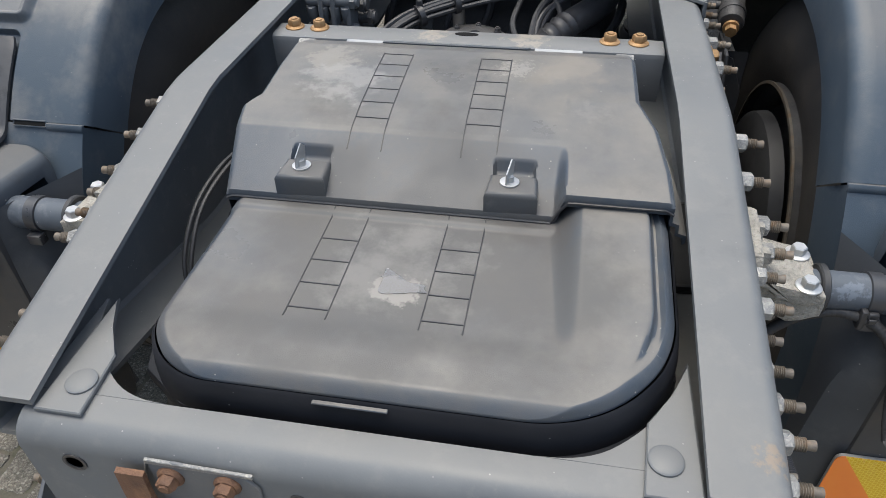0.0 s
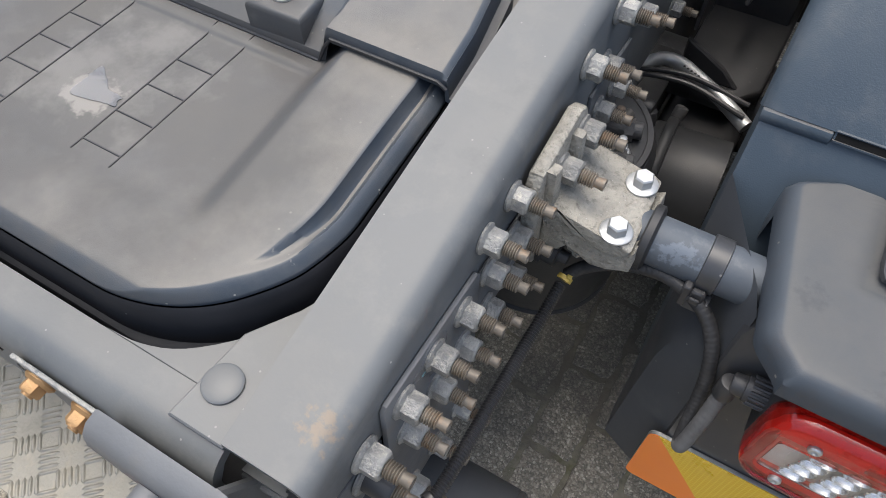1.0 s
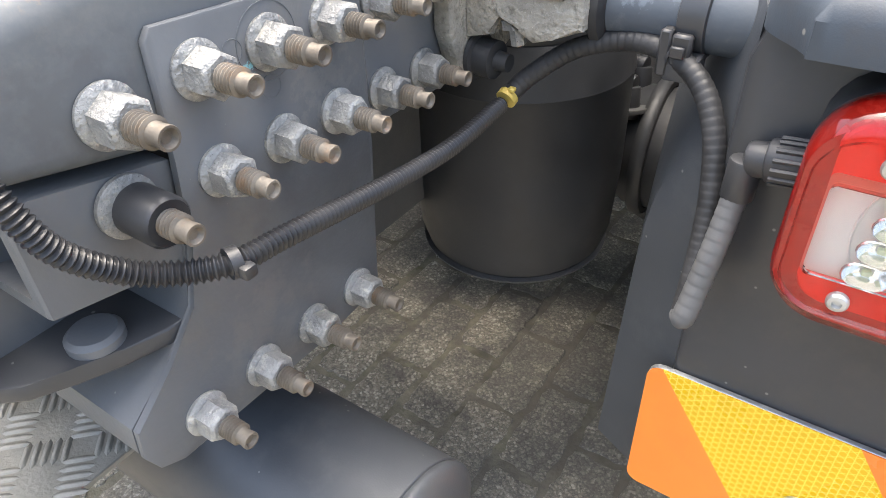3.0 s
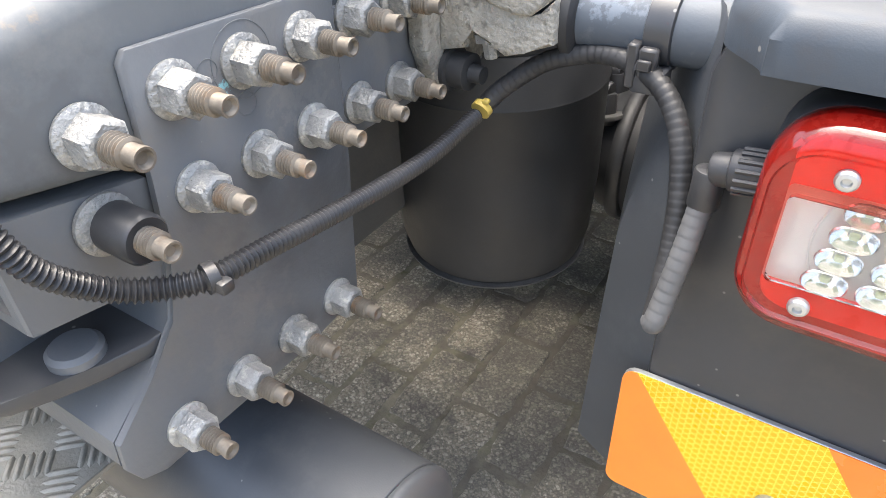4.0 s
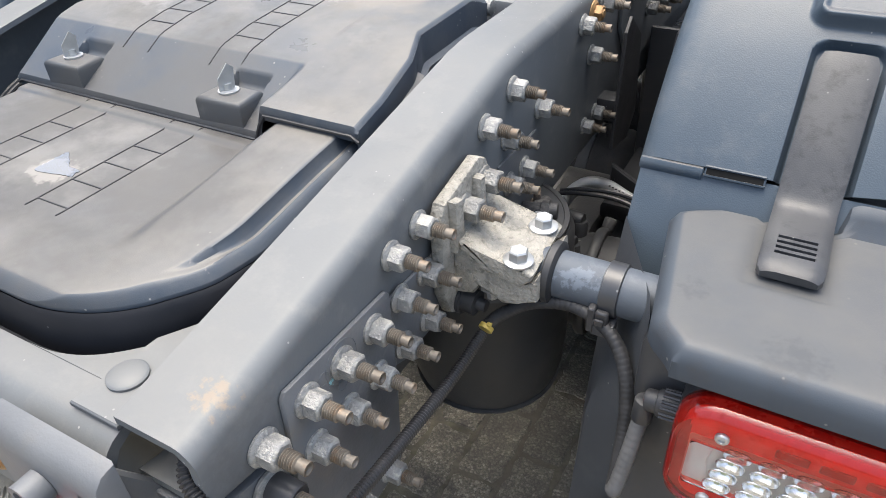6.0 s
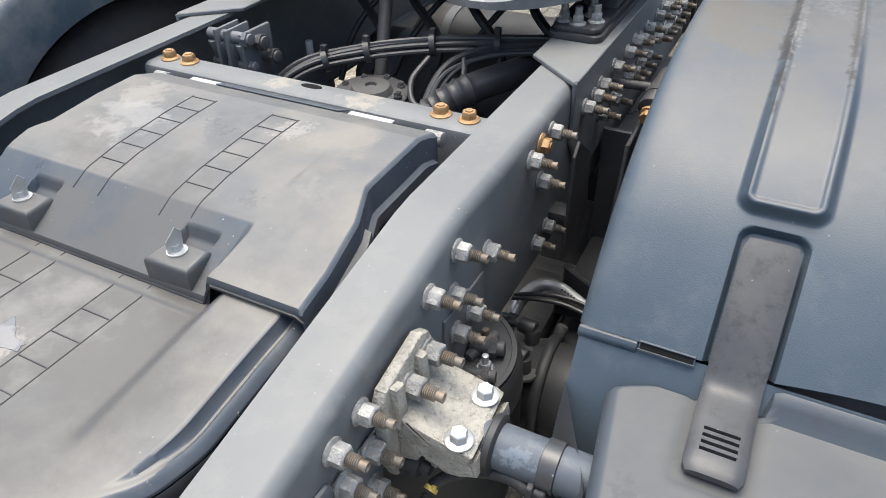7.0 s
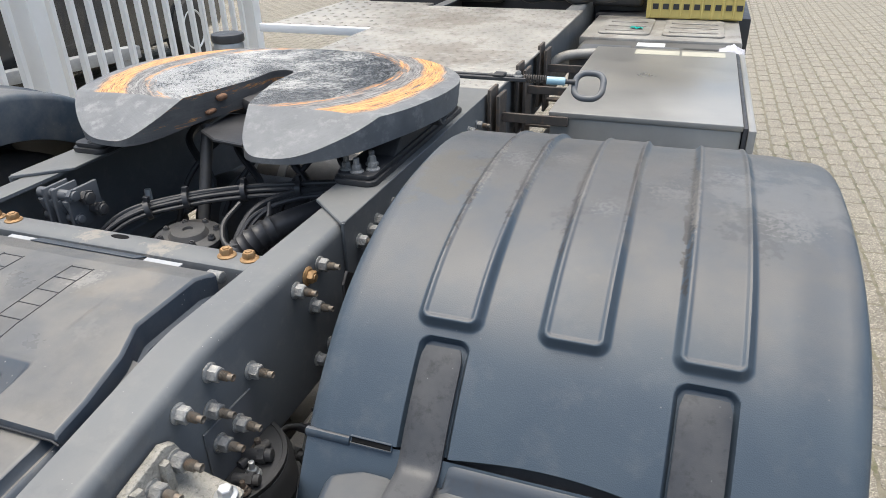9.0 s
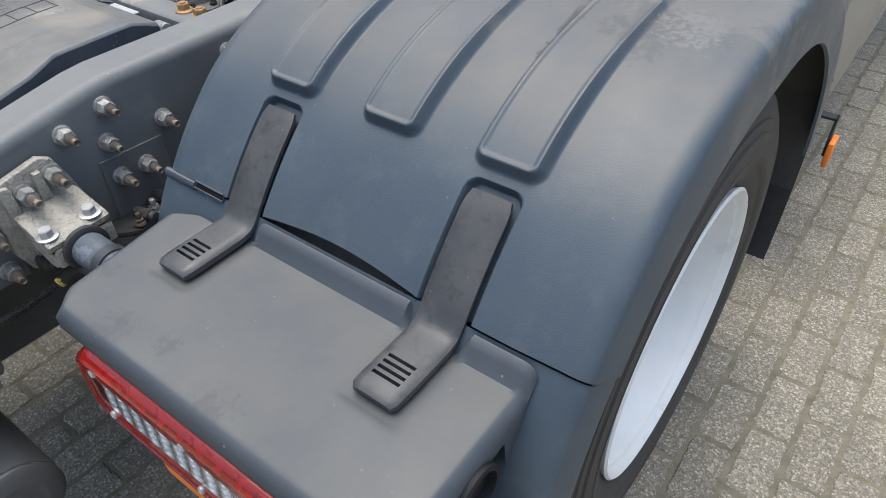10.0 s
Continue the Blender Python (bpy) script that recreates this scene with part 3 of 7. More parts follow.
# front crossmember behind the hatch
bm = bmesh.new()
prof = [(0.795, 0.930), (0.795, 1.008), (0.798, 1.016), (0.806, 1.0205), (0.850, 1.0205), (0.858, 1.016), (0.861, 1.008), (0.861, 0.930), (0.853, 0.930), (0.853, 1.009), (0.803, 1.009), (0.803, 0.930)]
prism(bm, prof, lambda a, b, d: (-0.356 + d, a, b), 0.712)
mid_beam = part("middle_crossmember", bm, PAINT, chassis, "grey channel crossmember with slotted hole")
# flat dark plate on the beam paints the hole's shade
bm = bmesh.new()
prism(bm, [(0.006 + 0.022 * math.cos(radians(a)), 0.837 + 0.008 * math.sin(radians(a))) for a in range(0, 360, 20)], flat(1.0200), 0.0013)
part("slotted_hole_shade", bm, HOLE_SHADE, mid_beam)


def hex_bolt(bm, c, r=0.0125, h=0.012, flange=0.018, axis=(0, 0, 1)):
    ring_lathe(bm, [(0, flange), (0.002, flange), (0.005, flange * 0.8), (0.005, 0.001)], c, axis, 24)
    ring_lathe(bm, [(0.004, r), (0.004 + h * 0.8, r), (0.004 + h, r * 0.85), (0.004 + h, 0.0)], c, axis, 6)
    ring_lathe(bm, [(0.003 + h, r * 0.55), (0.006 + h, r * 0.5), (0.006 + h, 0.0)], c, axis, 12)


bm = bmesh.new()
hex_bolt(bm, (0, 0, 0))
gold_mesh = mesh_of("flange_bolt", bm, GOLD)
for x in (-0.323, -0.274, 0.263, 0.313):
    ob = new("flange_bolt", gold_mesh)
    ob.parent, ob.location, ob.rotation_euler = chassis, (x, 0.833, 1.0205), (0, 0, x * 7)
    tagged(ob, "yellow passivated flange bolt")

# gusset plate and bolts on the outside of the right rail
plate_outline = [(0.086, 0.914), (0.091, 0.920), (0.241, 0.913), (0.246, 0.907), (0.243, 0.786), (0.234, 0.668), (0.229, 0.657), (0.160, 0.652), (0.030, 0.655), (0.014, 0.663), (0.007, 0.680), (0.009, 0.702), (0.044, 0.729), (0.069, 0.757), (0.079, 0.796), (0.084, 0.850)]
for s in (1, -1):
    bm = bmesh.new()
    prism(bm, plate_outline, facing_x(s * 0.4335), s * 0.0053, 0.0012, 2)
    part("gusset_plate", bm, PAINT_DARK, chassis, "dark grey bolted gusset plate")
    bm = bmesh.new()
    prism(bm, [(0.246, 0.898), (0.340, 0.894), (0.336, 0.797), (0.262, 0.799), (0.246, 0.806)], facing_x(s * 0.4332), s * 0.004, 0.001, 1)
    part("packing_plate", bm, PAINT_DARK, chassis)
    bm = bmesh.new()
    prism(bm, [(0.500, 0.915), (0.620, 0.912), (0.620, 0.79), (0.500, 0.80)], facing_x(s * 0.4332), s * 0.004, 0.001, 1)
    part("packing_plate", bm, PAINT_DARK, chassis)
# hollow end of the lower bracket under the rail's tip
bm = bmesh.new()
prism(bm, [(0.350, 0.797), (0.430, 0.797), (0.430, 0.864), (0.350, 0.864), (0.350, 0.855), (0.422, 0.855), (0.422, 0.806), (0.350, 0.806)], lambda a, b, d: (a, -0.003 + d, b - 0.18 * d), 0.09, 0.0015, 1)
part("tip_bracket", bm, PAINT_DARK, chassis)

bm = bmesh.new()
ring_lathe(bm, [(0, 0.0165), (0.0025, 0.0168), (0.005, 0.0135), (0.005, 0.012)], (0, 0, 0), (1, 0, 0), 28)
ring_lathe(bm, [(0.004, 0.0138), (0.0188, 0.0138), (0.0205, 0.0130), (0.0218, 0.0112), (0.0218, 0.006)], (0, 0, 0), (1, 0, 0), 6)
nut_mesh = mesh_of("lock_nut", bm, ZINC)
bm = bmesh.new()
prof = [(0.0, 0.0078)]
x = 0.0195
while x < 0.0345:
    prof += [(x, 0.0062), (x + 0.0010, 0.0081), (x + 0.0014, 0.0081), (x + 0.0024, 0.0062)]
    x += 0.0025
prof += [(0.0365, 0.0062), (0.038, 0.0054), (0.0455, 0.0063), (0.0465, 0.0060), (0.0465, 0.0048), (0.0440, 0.0030), (0.0440, 0.0)]
ring_lathe(bm, prof, (0, 0, 0), (1, 0, 0), 16)
stud_mesh = mesh_of("stud", bm, STUD)


def rail_bolt(x, y, z, size=1.0, side=1, nut=None):
    a = new("lock_nut", nut or nut_mesh)
    a.parent, a.location, a.rotation_euler = chassis, (side * x, y, z), (random.uniform(-1, 1), 0, 0 if side > 0 else math.pi)
    a.scale = (0.93 * size, 0.95 * size, 0.95 * size)
    b = new("stud", stud_mesh)
    b.parent = a
    b.rotation_euler = (random.uniform(-3, 3), 0, 0)
    return a


near_bolts = [(0.4388, 0.111 + 0.0505 * k, 0.892 - 0.0012 * k, 1.04 if k < 2 else 1) for k in range(3)] + [(0.4375, 0.2625, 0.889, 1), (0.4375, 0.313, 0.8865, 1)]
near_bolts += [(0.4388, 0.110 + 0.0503 * k, 0.832 - 0.002 * k, 1) for k in range(3)] + [(0.4375, 0.2615, 0.8245, 1), (0.4375, 0.311, 0.8225, 1)]
near_bolts += [(0.4388, 0.053 + 0.0513 * k, 0.678 - 0.0005 * k, 1) for k in range(4)]
near_bolts += [(0.4335, 0.059, 0.886, 1.1), (0.4335, 0.260, 0.943, 1), (0.4335, 0.312, 0.947, 1)]
mid_bolts = [(0.4335, 0.466, 0.985, 1), (0.4335, 0.541, 1.001, 1), (0.4335, 0.527, 0.942, 1), (0.4335, 0.632, 0.939, 1), (0.4375, 0.575, 0.877, 1), (0.4375, 0.527, 0.878, 1),
             (0.4335, 0.789, 1.000, 1), (0.4335, 0.877, 1.007, 1), (0.4335, 0.838, 0.939, 1), (0.4335, 0.884, 0.823, 0.9), (0.4335, 0.833, 0.820, 0.9)]
for b in near_bolts + mid_bolts:
    rail_bolt(*b)
for b in near_bolts + mid_bolts[:6]:
    rail_bolt(*b, side=-1)
for y in (1.03, 1.083, 1.12, 1.21, 1.305, 1.36, 1.41, 1.47, 1.565, 1.62, 1.668, 1.72, 1.78, 1.86):
    rail_bolt(0.4408, y, 0.987 + random.uniform(-0.006, 0.006))
    if y > 1.1:
        rail_bolt(0.4408, y + 0.02, 0.922 + random.uniform(-0.006, 0.006))
bm = bmesh.new()
hex_bolt(bm, (0, 0, 0), axis=(1, 0, 0))
ob = new("flange_bolt", mesh_of("flange_bolt", bm, GOLD))
ob.parent, ob.location = chassis, (0.4335, 0.833, 1.005)
# spacer bush on the tip bracket
bm = bmesh.new()
ring_lathe(bm, [(0, 0.0150), (0.003, 0.0150), (0.003, 0.0146), (0.029, 0.0146), (0.0315, 0.0128), (0.0305, 0.0080)], (0.431, 0.057, 0.834), (1, 0, 0), 26)
bush = part("spacer_bush", bm, BLACK, chassis, "black rubber spacer bush")
ob = new("stud", stud_mesh)
ob.parent, ob.location = bush, (0.436, 0.057, 0.834)
bm = bmesh.new()
ring_lathe(bm, [(0, 0.0180), (0.003, 0.0180), (0.0045, 0.0160), (0.0045, 0.010)], (0.4312, 0.054, 0.836), (1, 0, 0), 28)
part("washer", bm, ZINC, bush, "pale oxidised washer")
# turned-in edge of the gusset plate
bm = bmesh.new()
edge_line = [(0.078, 0.796), (0.068, 0.757), (0.044, 0.729), (0.009, 0.702), (0.007, 0.682), (0.014, 0.664)]
prism(bm, edge_line + [(y + 0.005, z - 0.004) for y, z in edge_line[::-1]], lambda a, b, d: (0.345 + d, a, b), 0.088)
part("turned_edge", bm, PAINT_DARK, chassis)

# scribed inspection circles on the gusset plate
for y, z, r in ((0.136, 0.893, 0.0070), (0.159, 0.865, 0.0075), (0.162, 0.891, 0.0230)):
    bm = bmesh.new()
    ring = [Vector((0.4389, y + r * math.cos(2 * math.pi * k / 32), z + r * math.sin(2 * math.pi * k / 32))) for k in range(33)]
    hose(bm, ring, 0.00035, 5)
    part("scribed_ring", bm, PAINT, chassis)

# angle brackets that carry the coupling
for s in (1, -1):
    bm = bmesh.new()
    prism(bm, [(s * 0.434, 0.972), (s * 0.441, 0.980), (s * 0.441, 2.05), (s * 0.330, 2.05), (s * 0.330, 1.062)], flat(1.0425), 0.008, 0.0015, 1)
    prism(bm, [(0.972, 1.048), (2.05, 1.048), (2.05, 0.84), (1.05, 0.84), (0.972, 0.94)], facing_x(s * 0.4336), s * 0.007, 0.0015, 1)
    part("angle_bracket", bm, PAINT, chassis, "grey angle bracket carrying the coupling")
    bm = bmesh.new()
    prism(bm, rounded(s * 0.375 - 0.054, 1.150, s * 0.375 + 0.050, 1.78, 0.02), flat(1.051), 0.012, 0.003, 2)
    prism(bm, rounded(s * 0.375 - 0.048, 1.158, s * 0.375 + 0.044, 1.76, 0.016), flat(1.064), 0.010, 0.003, 2)
    part("mounting_foot", bm, BLACK, chassis, "black stacked mounting foot of the coupling")
    for x, y in ((0.342, 1.188), (0.372, 1.178), (0.400, 1.202), (0.384, 1.232), (0.40, 1.60), (0.36, 1.62)):
        bm = bmesh.new()
        hex_bolt(bm, (s * x, y, 1.074), 0.011, 0.014, 0.016)
        rod(bm, (s * x, y, 1.087), (s * x, y, 1.106), 0.007, 12)
        part("foot_bolt", bm, ZINC if s > 0 else GRIME, chassis)

# ---- battery hatch between the rails ----
lower = thing("battery_cover", "grey plastic battery cover with ladder lines and damp stains", "battery cover")


def lower_left(y):
    d = max(0.100 - (y - 0.050), 0)
    return -0.252 + (0.100 - math.sqrt(max(0.100 ** 2 - d * d, 0)))


def lower_right(y):
    d = max(0.160 - (y - 0.050), 0)
    return 0.336 - (0.160 - math.sqrt(max(0.160 ** 2 - d * d, 0))) - 0.10 * max(y - 0.345, 0)


def lower_z(x, y):
    z = 0.964 + (0.010 + 0.026 * smooth(0.10, 0.40, y)) * smooth(0.198 - 0.014 * smooth(0.15, 0.40, y), 0.232, x) * smooth(0.095, 0.180, y)
    z += 0.006 * smooth(0.15, 0.10, y)
    z += 0.004 * smooth(0.334, 0.338, y) * smooth(0.198, 0.190, x)
    inset = lower_right(y) - x
    channel = smooth(0.027, 0.0205, inset) * smooth(0.105, 0.215, y)
    z -= channel * (0.016 - 0.007 * smooth(0.016, 0.010, inset))
    z -= 0.004 * smooth(0.14, 0.06, y)
    edge = min(x - lower_left(y), lower_right(y) - x, y - 0.050)
    z -= 0.012 * (1 - min(max(edge / 0.018, 0), 1)) ** 2
    return z


def lower_at(i, j):
    v = i / 139
    y = 0.050 + 0.40 * (v ** 1.7 if v < 0.35 else 0.35 ** 1.7 + (v - 0.35) / 0.65 * (1 - 0.35 ** 1.7))
    a, b = lower_left(y), lower_right(y)
    u = j / 219
    u = u if 0.08 < u < 0.92 else (0.08 * (u / 0.08) ** 1.6 if u <= 0.08 else 1 - 0.08 * ((1 - u) / 0.08) ** 1.6)
    x = a + (b - a) * u
    return (x, y, lower_z(x, y))


bm = bmesh.new()
sheet(bm, 140, 220, lower_at, lambda c: (c.x, c.y, c.z - 0.004))
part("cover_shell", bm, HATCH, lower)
bm = bmesh.new()
rim = [lower_at(0, j) for j in range(220)] + [lower_at(i, 219) for i in range(1, 140)]
rim = [lower_at(i, 0) for i in range(139, 0, -1)] + rim
cols = [[bm.verts.new((x + dx * (x - 0.04) / 0.29, y - dx * 0.8 * (1 if y < 0.2 else 0), z)) for dx, z in ((0.002, zz - 0.003), (0.006, zz - 0.008), (0.009, zz - 0.03), (0.010, 0.900))] for x, y, zz in rim]
for p, q in zip(cols, cols[1:]):
    for k in range(3):
        bm.faces.new((p[k], p[k + 1], q[k + 1], q[k]))
part("skirt", bm, SEAL, lower, "black plastic skirt")
bm = bmesh.new()
prism(bm, [(-0.286, 0.16), (-0.262, 0.09), (-0.20, 0.048), (-0.15, 0.036), (0.22, 0.036), (0.275, 0.058), (0.318, 0.11), (0.346, 0.17), (0.346, 0.45), (-0.286, 0.45)], flat(0.880), 0.025, 0.004, 2)
part("seal", bm, SEAL, lower, "black rubber seal")
bm = bmesh.new()
box(bm, (-0.037, 0.0400, 0.9455), (0.044, 0.0455, 0.9480), 0.0008, 1)
part("grip_lip", bm, HATCH, lower)
bm = bmesh.new()
box(bm, (-0.245, 0.075, 0.580), (0.325, 0.720, 0.879), 0.012)
part("battery_box", bm, LINER, lower, "dusty black battery box below the cover")


def groove(parent, pts, zf, w=0.0010):
    bm = bmesh.new()
    line = even([Vector((x, y, 0)) for x, y in pts], 0.012)
    for p in line:
        p.z = zf(p.x, p.y) + 0.0002
    hose(bm, line, w, 5)
    part("ladder_line", bm, BLACK, parent)


for x0, x1 in ((-0.1025, -0.0525), (0.0555, 0.1050)):
    for x in (x0, x1):
        groove(lower, [(x, 0.143), (x, 0.353)], lower_z)
    for k in range(4):
        groove(lower, [(x0, 0.158 + 0.0427 * k), (x1, 0.158 + 0.0427 * k)], lower_z)

upper = thing("battery_hatch", "grey plastic battery hatch with two wing-nut latches, dusty and stained", "battery cover")


def line_through(knots, v):
    for (a, p), (b, q) in zip(knots, knots[1:]):
        if v <= b:
            return p + (q - p) * (max(v, a) - a) / (b - a)
    return knots[-1][1]


def upper_left(y):
    return line_through(((0.354, -0.263), (0.495, -0.284), (0.526, -0.268), (0.752, -0.274)), y)


def upper_right(y):
    return line_through(((0.354, 0.340), (0.412, 0.337), (0.497, 0.324), (0.560, 0.300), (0.752, 0.298)), y)


LATCHES = (-0.152, 0.135)


def upper_z(x, y):
    top = line_through(((0.354, 1.014), (0.552, 1.046), (0.700, 1.048), (0.752, 1.032)), y)
    slope = line_through(((0.354, 0.977), (0.450, 1.028), (0.480, 1.037), (0.8, 1.06)), y)
    z = top + (min(slope, top) - top) * smooth(0.206, 0.190, x)
    for c in LATCHES:
        if abs(x - c) < 0.045:
            z -= 0.014 * smooth(0.029, 0.025, abs(x - c)) * smooth(0.400, 0.405, y) * smooth(0.428, 0.422, y)
    edge = min(x - upper_left(y), upper_right(y) - x, (y - 0.354) * 3)
    z -= 0.006 * (1 - min(max(edge / 0.008, 0), 1)) ** 2
    return z


def upper_at(i, j):
    u, v = j / 229, i / 149
    y = 0.354 + 0.398 * v
    a, b = upper_left(y), upper_right(y)
    x = a + (b - a) * u
    return (x, y, upper_z(x, y))


bm = bmesh.new()
sheet(bm, 150, 230, upper_at, lambda c: (c.x, c.y + (0.003 if c.y < 0.36 else 0), c.z - 0.012 if c.y < 0.3545 else 0.915))
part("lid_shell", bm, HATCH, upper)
for x0, x1 in ((-0.103, -0.054), (0.059, 0.108)):
    sh = -0.004
    for x in (x0, x1):
        groove(upper, [(x, 0.425), (x + sh, 0.676)], upper_z)
    for k in range(6):
        y = 0.482 + 0.0382 * k
        d = sh * (y - 0.425) / 0.25
        groove(upper, [(x0 + d, y), (x1 + d, y)], upper_z)
for c in LATCHES:
    bm = bmesh.new()
    prism(bm, [(c - 0.035, 0.356), (c + 0.035, 0.357), (c + 0.032, 0.403), (c - 0.032, 0.403)], flat(0.966), 0.042, 0.007, 3)
    latch = part("latch_block", bm, HATCH, upper)
    bm = bmesh.new()
    ring_lathe(bm, [(0, 0.013), (0.002, 0.013), (0.0025, 0.006), (0.010, 0.005), (0.010, 0)], (c - 0.004, 0.383, 1.0082), (0, 0, 1), 20)
    nut = part("wing_nut", bm, GALV, latch, "zinc wing nut")
    prism(bm_w := bmesh.new(), [(-0.011, 0.0), (0.009, 0.0), (0.012, 0.024), (0.005, 0.031), (-0.010, 0.015)], lambda a, b, d: (c - 0.004 + 0.35 * a + 0.9 * d - 0.001, 0.383 + 0.93 * a - 0.35 * d, 1.011 + b), 0.002)
    wing = part("wing", bm_w, GALV, latch)

# stepped flange along the lid's flank beside the rail
for y0, y1, profile in ((0.357, 0.520, ((0.000, -0.004), (0.001, -0.030), (0.010, -0.033), (0.011, -0.046), (0.0215, -0.049), (0.0225, -0.060))), (0.520, 0.735, ((0.000, -0.004), (0.002, -0.040), (0.010, -0.044), (0.011, -0.060)))):
    bm = bmesh.new()
    sheet(bm, 24, len(profile), lambda i, j: (upper_right(y0 + (y1 - y0) * i / 23) + profile[j][0], y0 + (y1 - y0) * i / 23, upper_z(upper_right(y0 + (y1 - y0) * i / 23) - 0.012, y0 + (y1 - y0) * i / 23) + profile[j][1]), lambda c: (c.x - 0.004, c.y, c.z - 0.004))
    part("side_flange", bm, HATCH, upper)
bm = bmesh.new()
hose(bm, [Vector((upper_left(0.356) + (upper_right(0.356) - upper_left(0.356)) * k / 60, 0.3545, upper_z(upper_left(0.356) + (upper_right(0.356) - upper_left(0.356)) * k / 60, 0.362) - 0.012)) for k in range(61)], 0.0022, 6)
part("edge_seal", bm, BLACK, upper, "thin black seal under the lid's edge")

# pale strips along the front edge
for x0, x1 in ((-0.200, -0.132), (0.135, 0.216)):
    bm = bmesh.new()
    box(bm, (x0, 0.7525, 1.026), (x1, 0.768, 1.030), 0.001, 1)
    part("edge_strip", bm, STRIP, upper, "pale bare strip")
bm = bmesh.new()
prism(bm, [(-0.130, 0.749), (0.124, 0.749), (0.128, 0.773), (-0.132, 0.775)], lambda a, b, d: (a, b, line_through(((0.700, 1.048), (0.752, 1.032), (0.78, 1.022)), b) + 0.0005 + d), 0.003, 0.001, 1)
part("front_flap", bm, HATCH, upper)

# hinge pins
for x in (-0.290, 0.272):
    bm = bmesh.new()
    rod(bm, (x, 0.764, 1.016), (x + 0.03, 0.764, 1.016), 0.012, 16, round_=0.002)
    part("hinge_pin", bm, ZINC, upper)

gap_lines = thing("battery_leads", "two thin black leads curving down beside the battery cover", "cable")
for k in range(2):
    bm = bmesh.new()
    hose(bm, even(spline([(-0.290 - 0.010 * k, 0.52, 0.955), (-0.302 - 0.011 * k, 0.44, 0.958), (-0.313 - 0.010 * k, 0.36, 0.935), (-0.315 - 0.010 * k, 0.30, 0.88), (-0.310, 0.27, 0.82)], 8), 0.012), 0.0035, 8)
    part("lead", bm, RUBBER, gap_lines)
plug = thing("red_plug", "small red cable plug beside the battery hatch", "plug")
bm = bmesh.new()
rod(bm, (0.322, 0.637, 0.945), (0.336, 0.648, 0.941), 0.008, 14, round_=0.002)
part("cap", bm, RED, plug)
bm = bmesh.new()
hose(bm, even(spline([(0.338, 0.648, 0.945), (0.345, 0.68, 0.935), (0.34, 0.72, 0.90), (0.32, 0.74, 0.84)], 8), 0.012), 0.006, 8)
part("lead", bm, BLACK, plug)

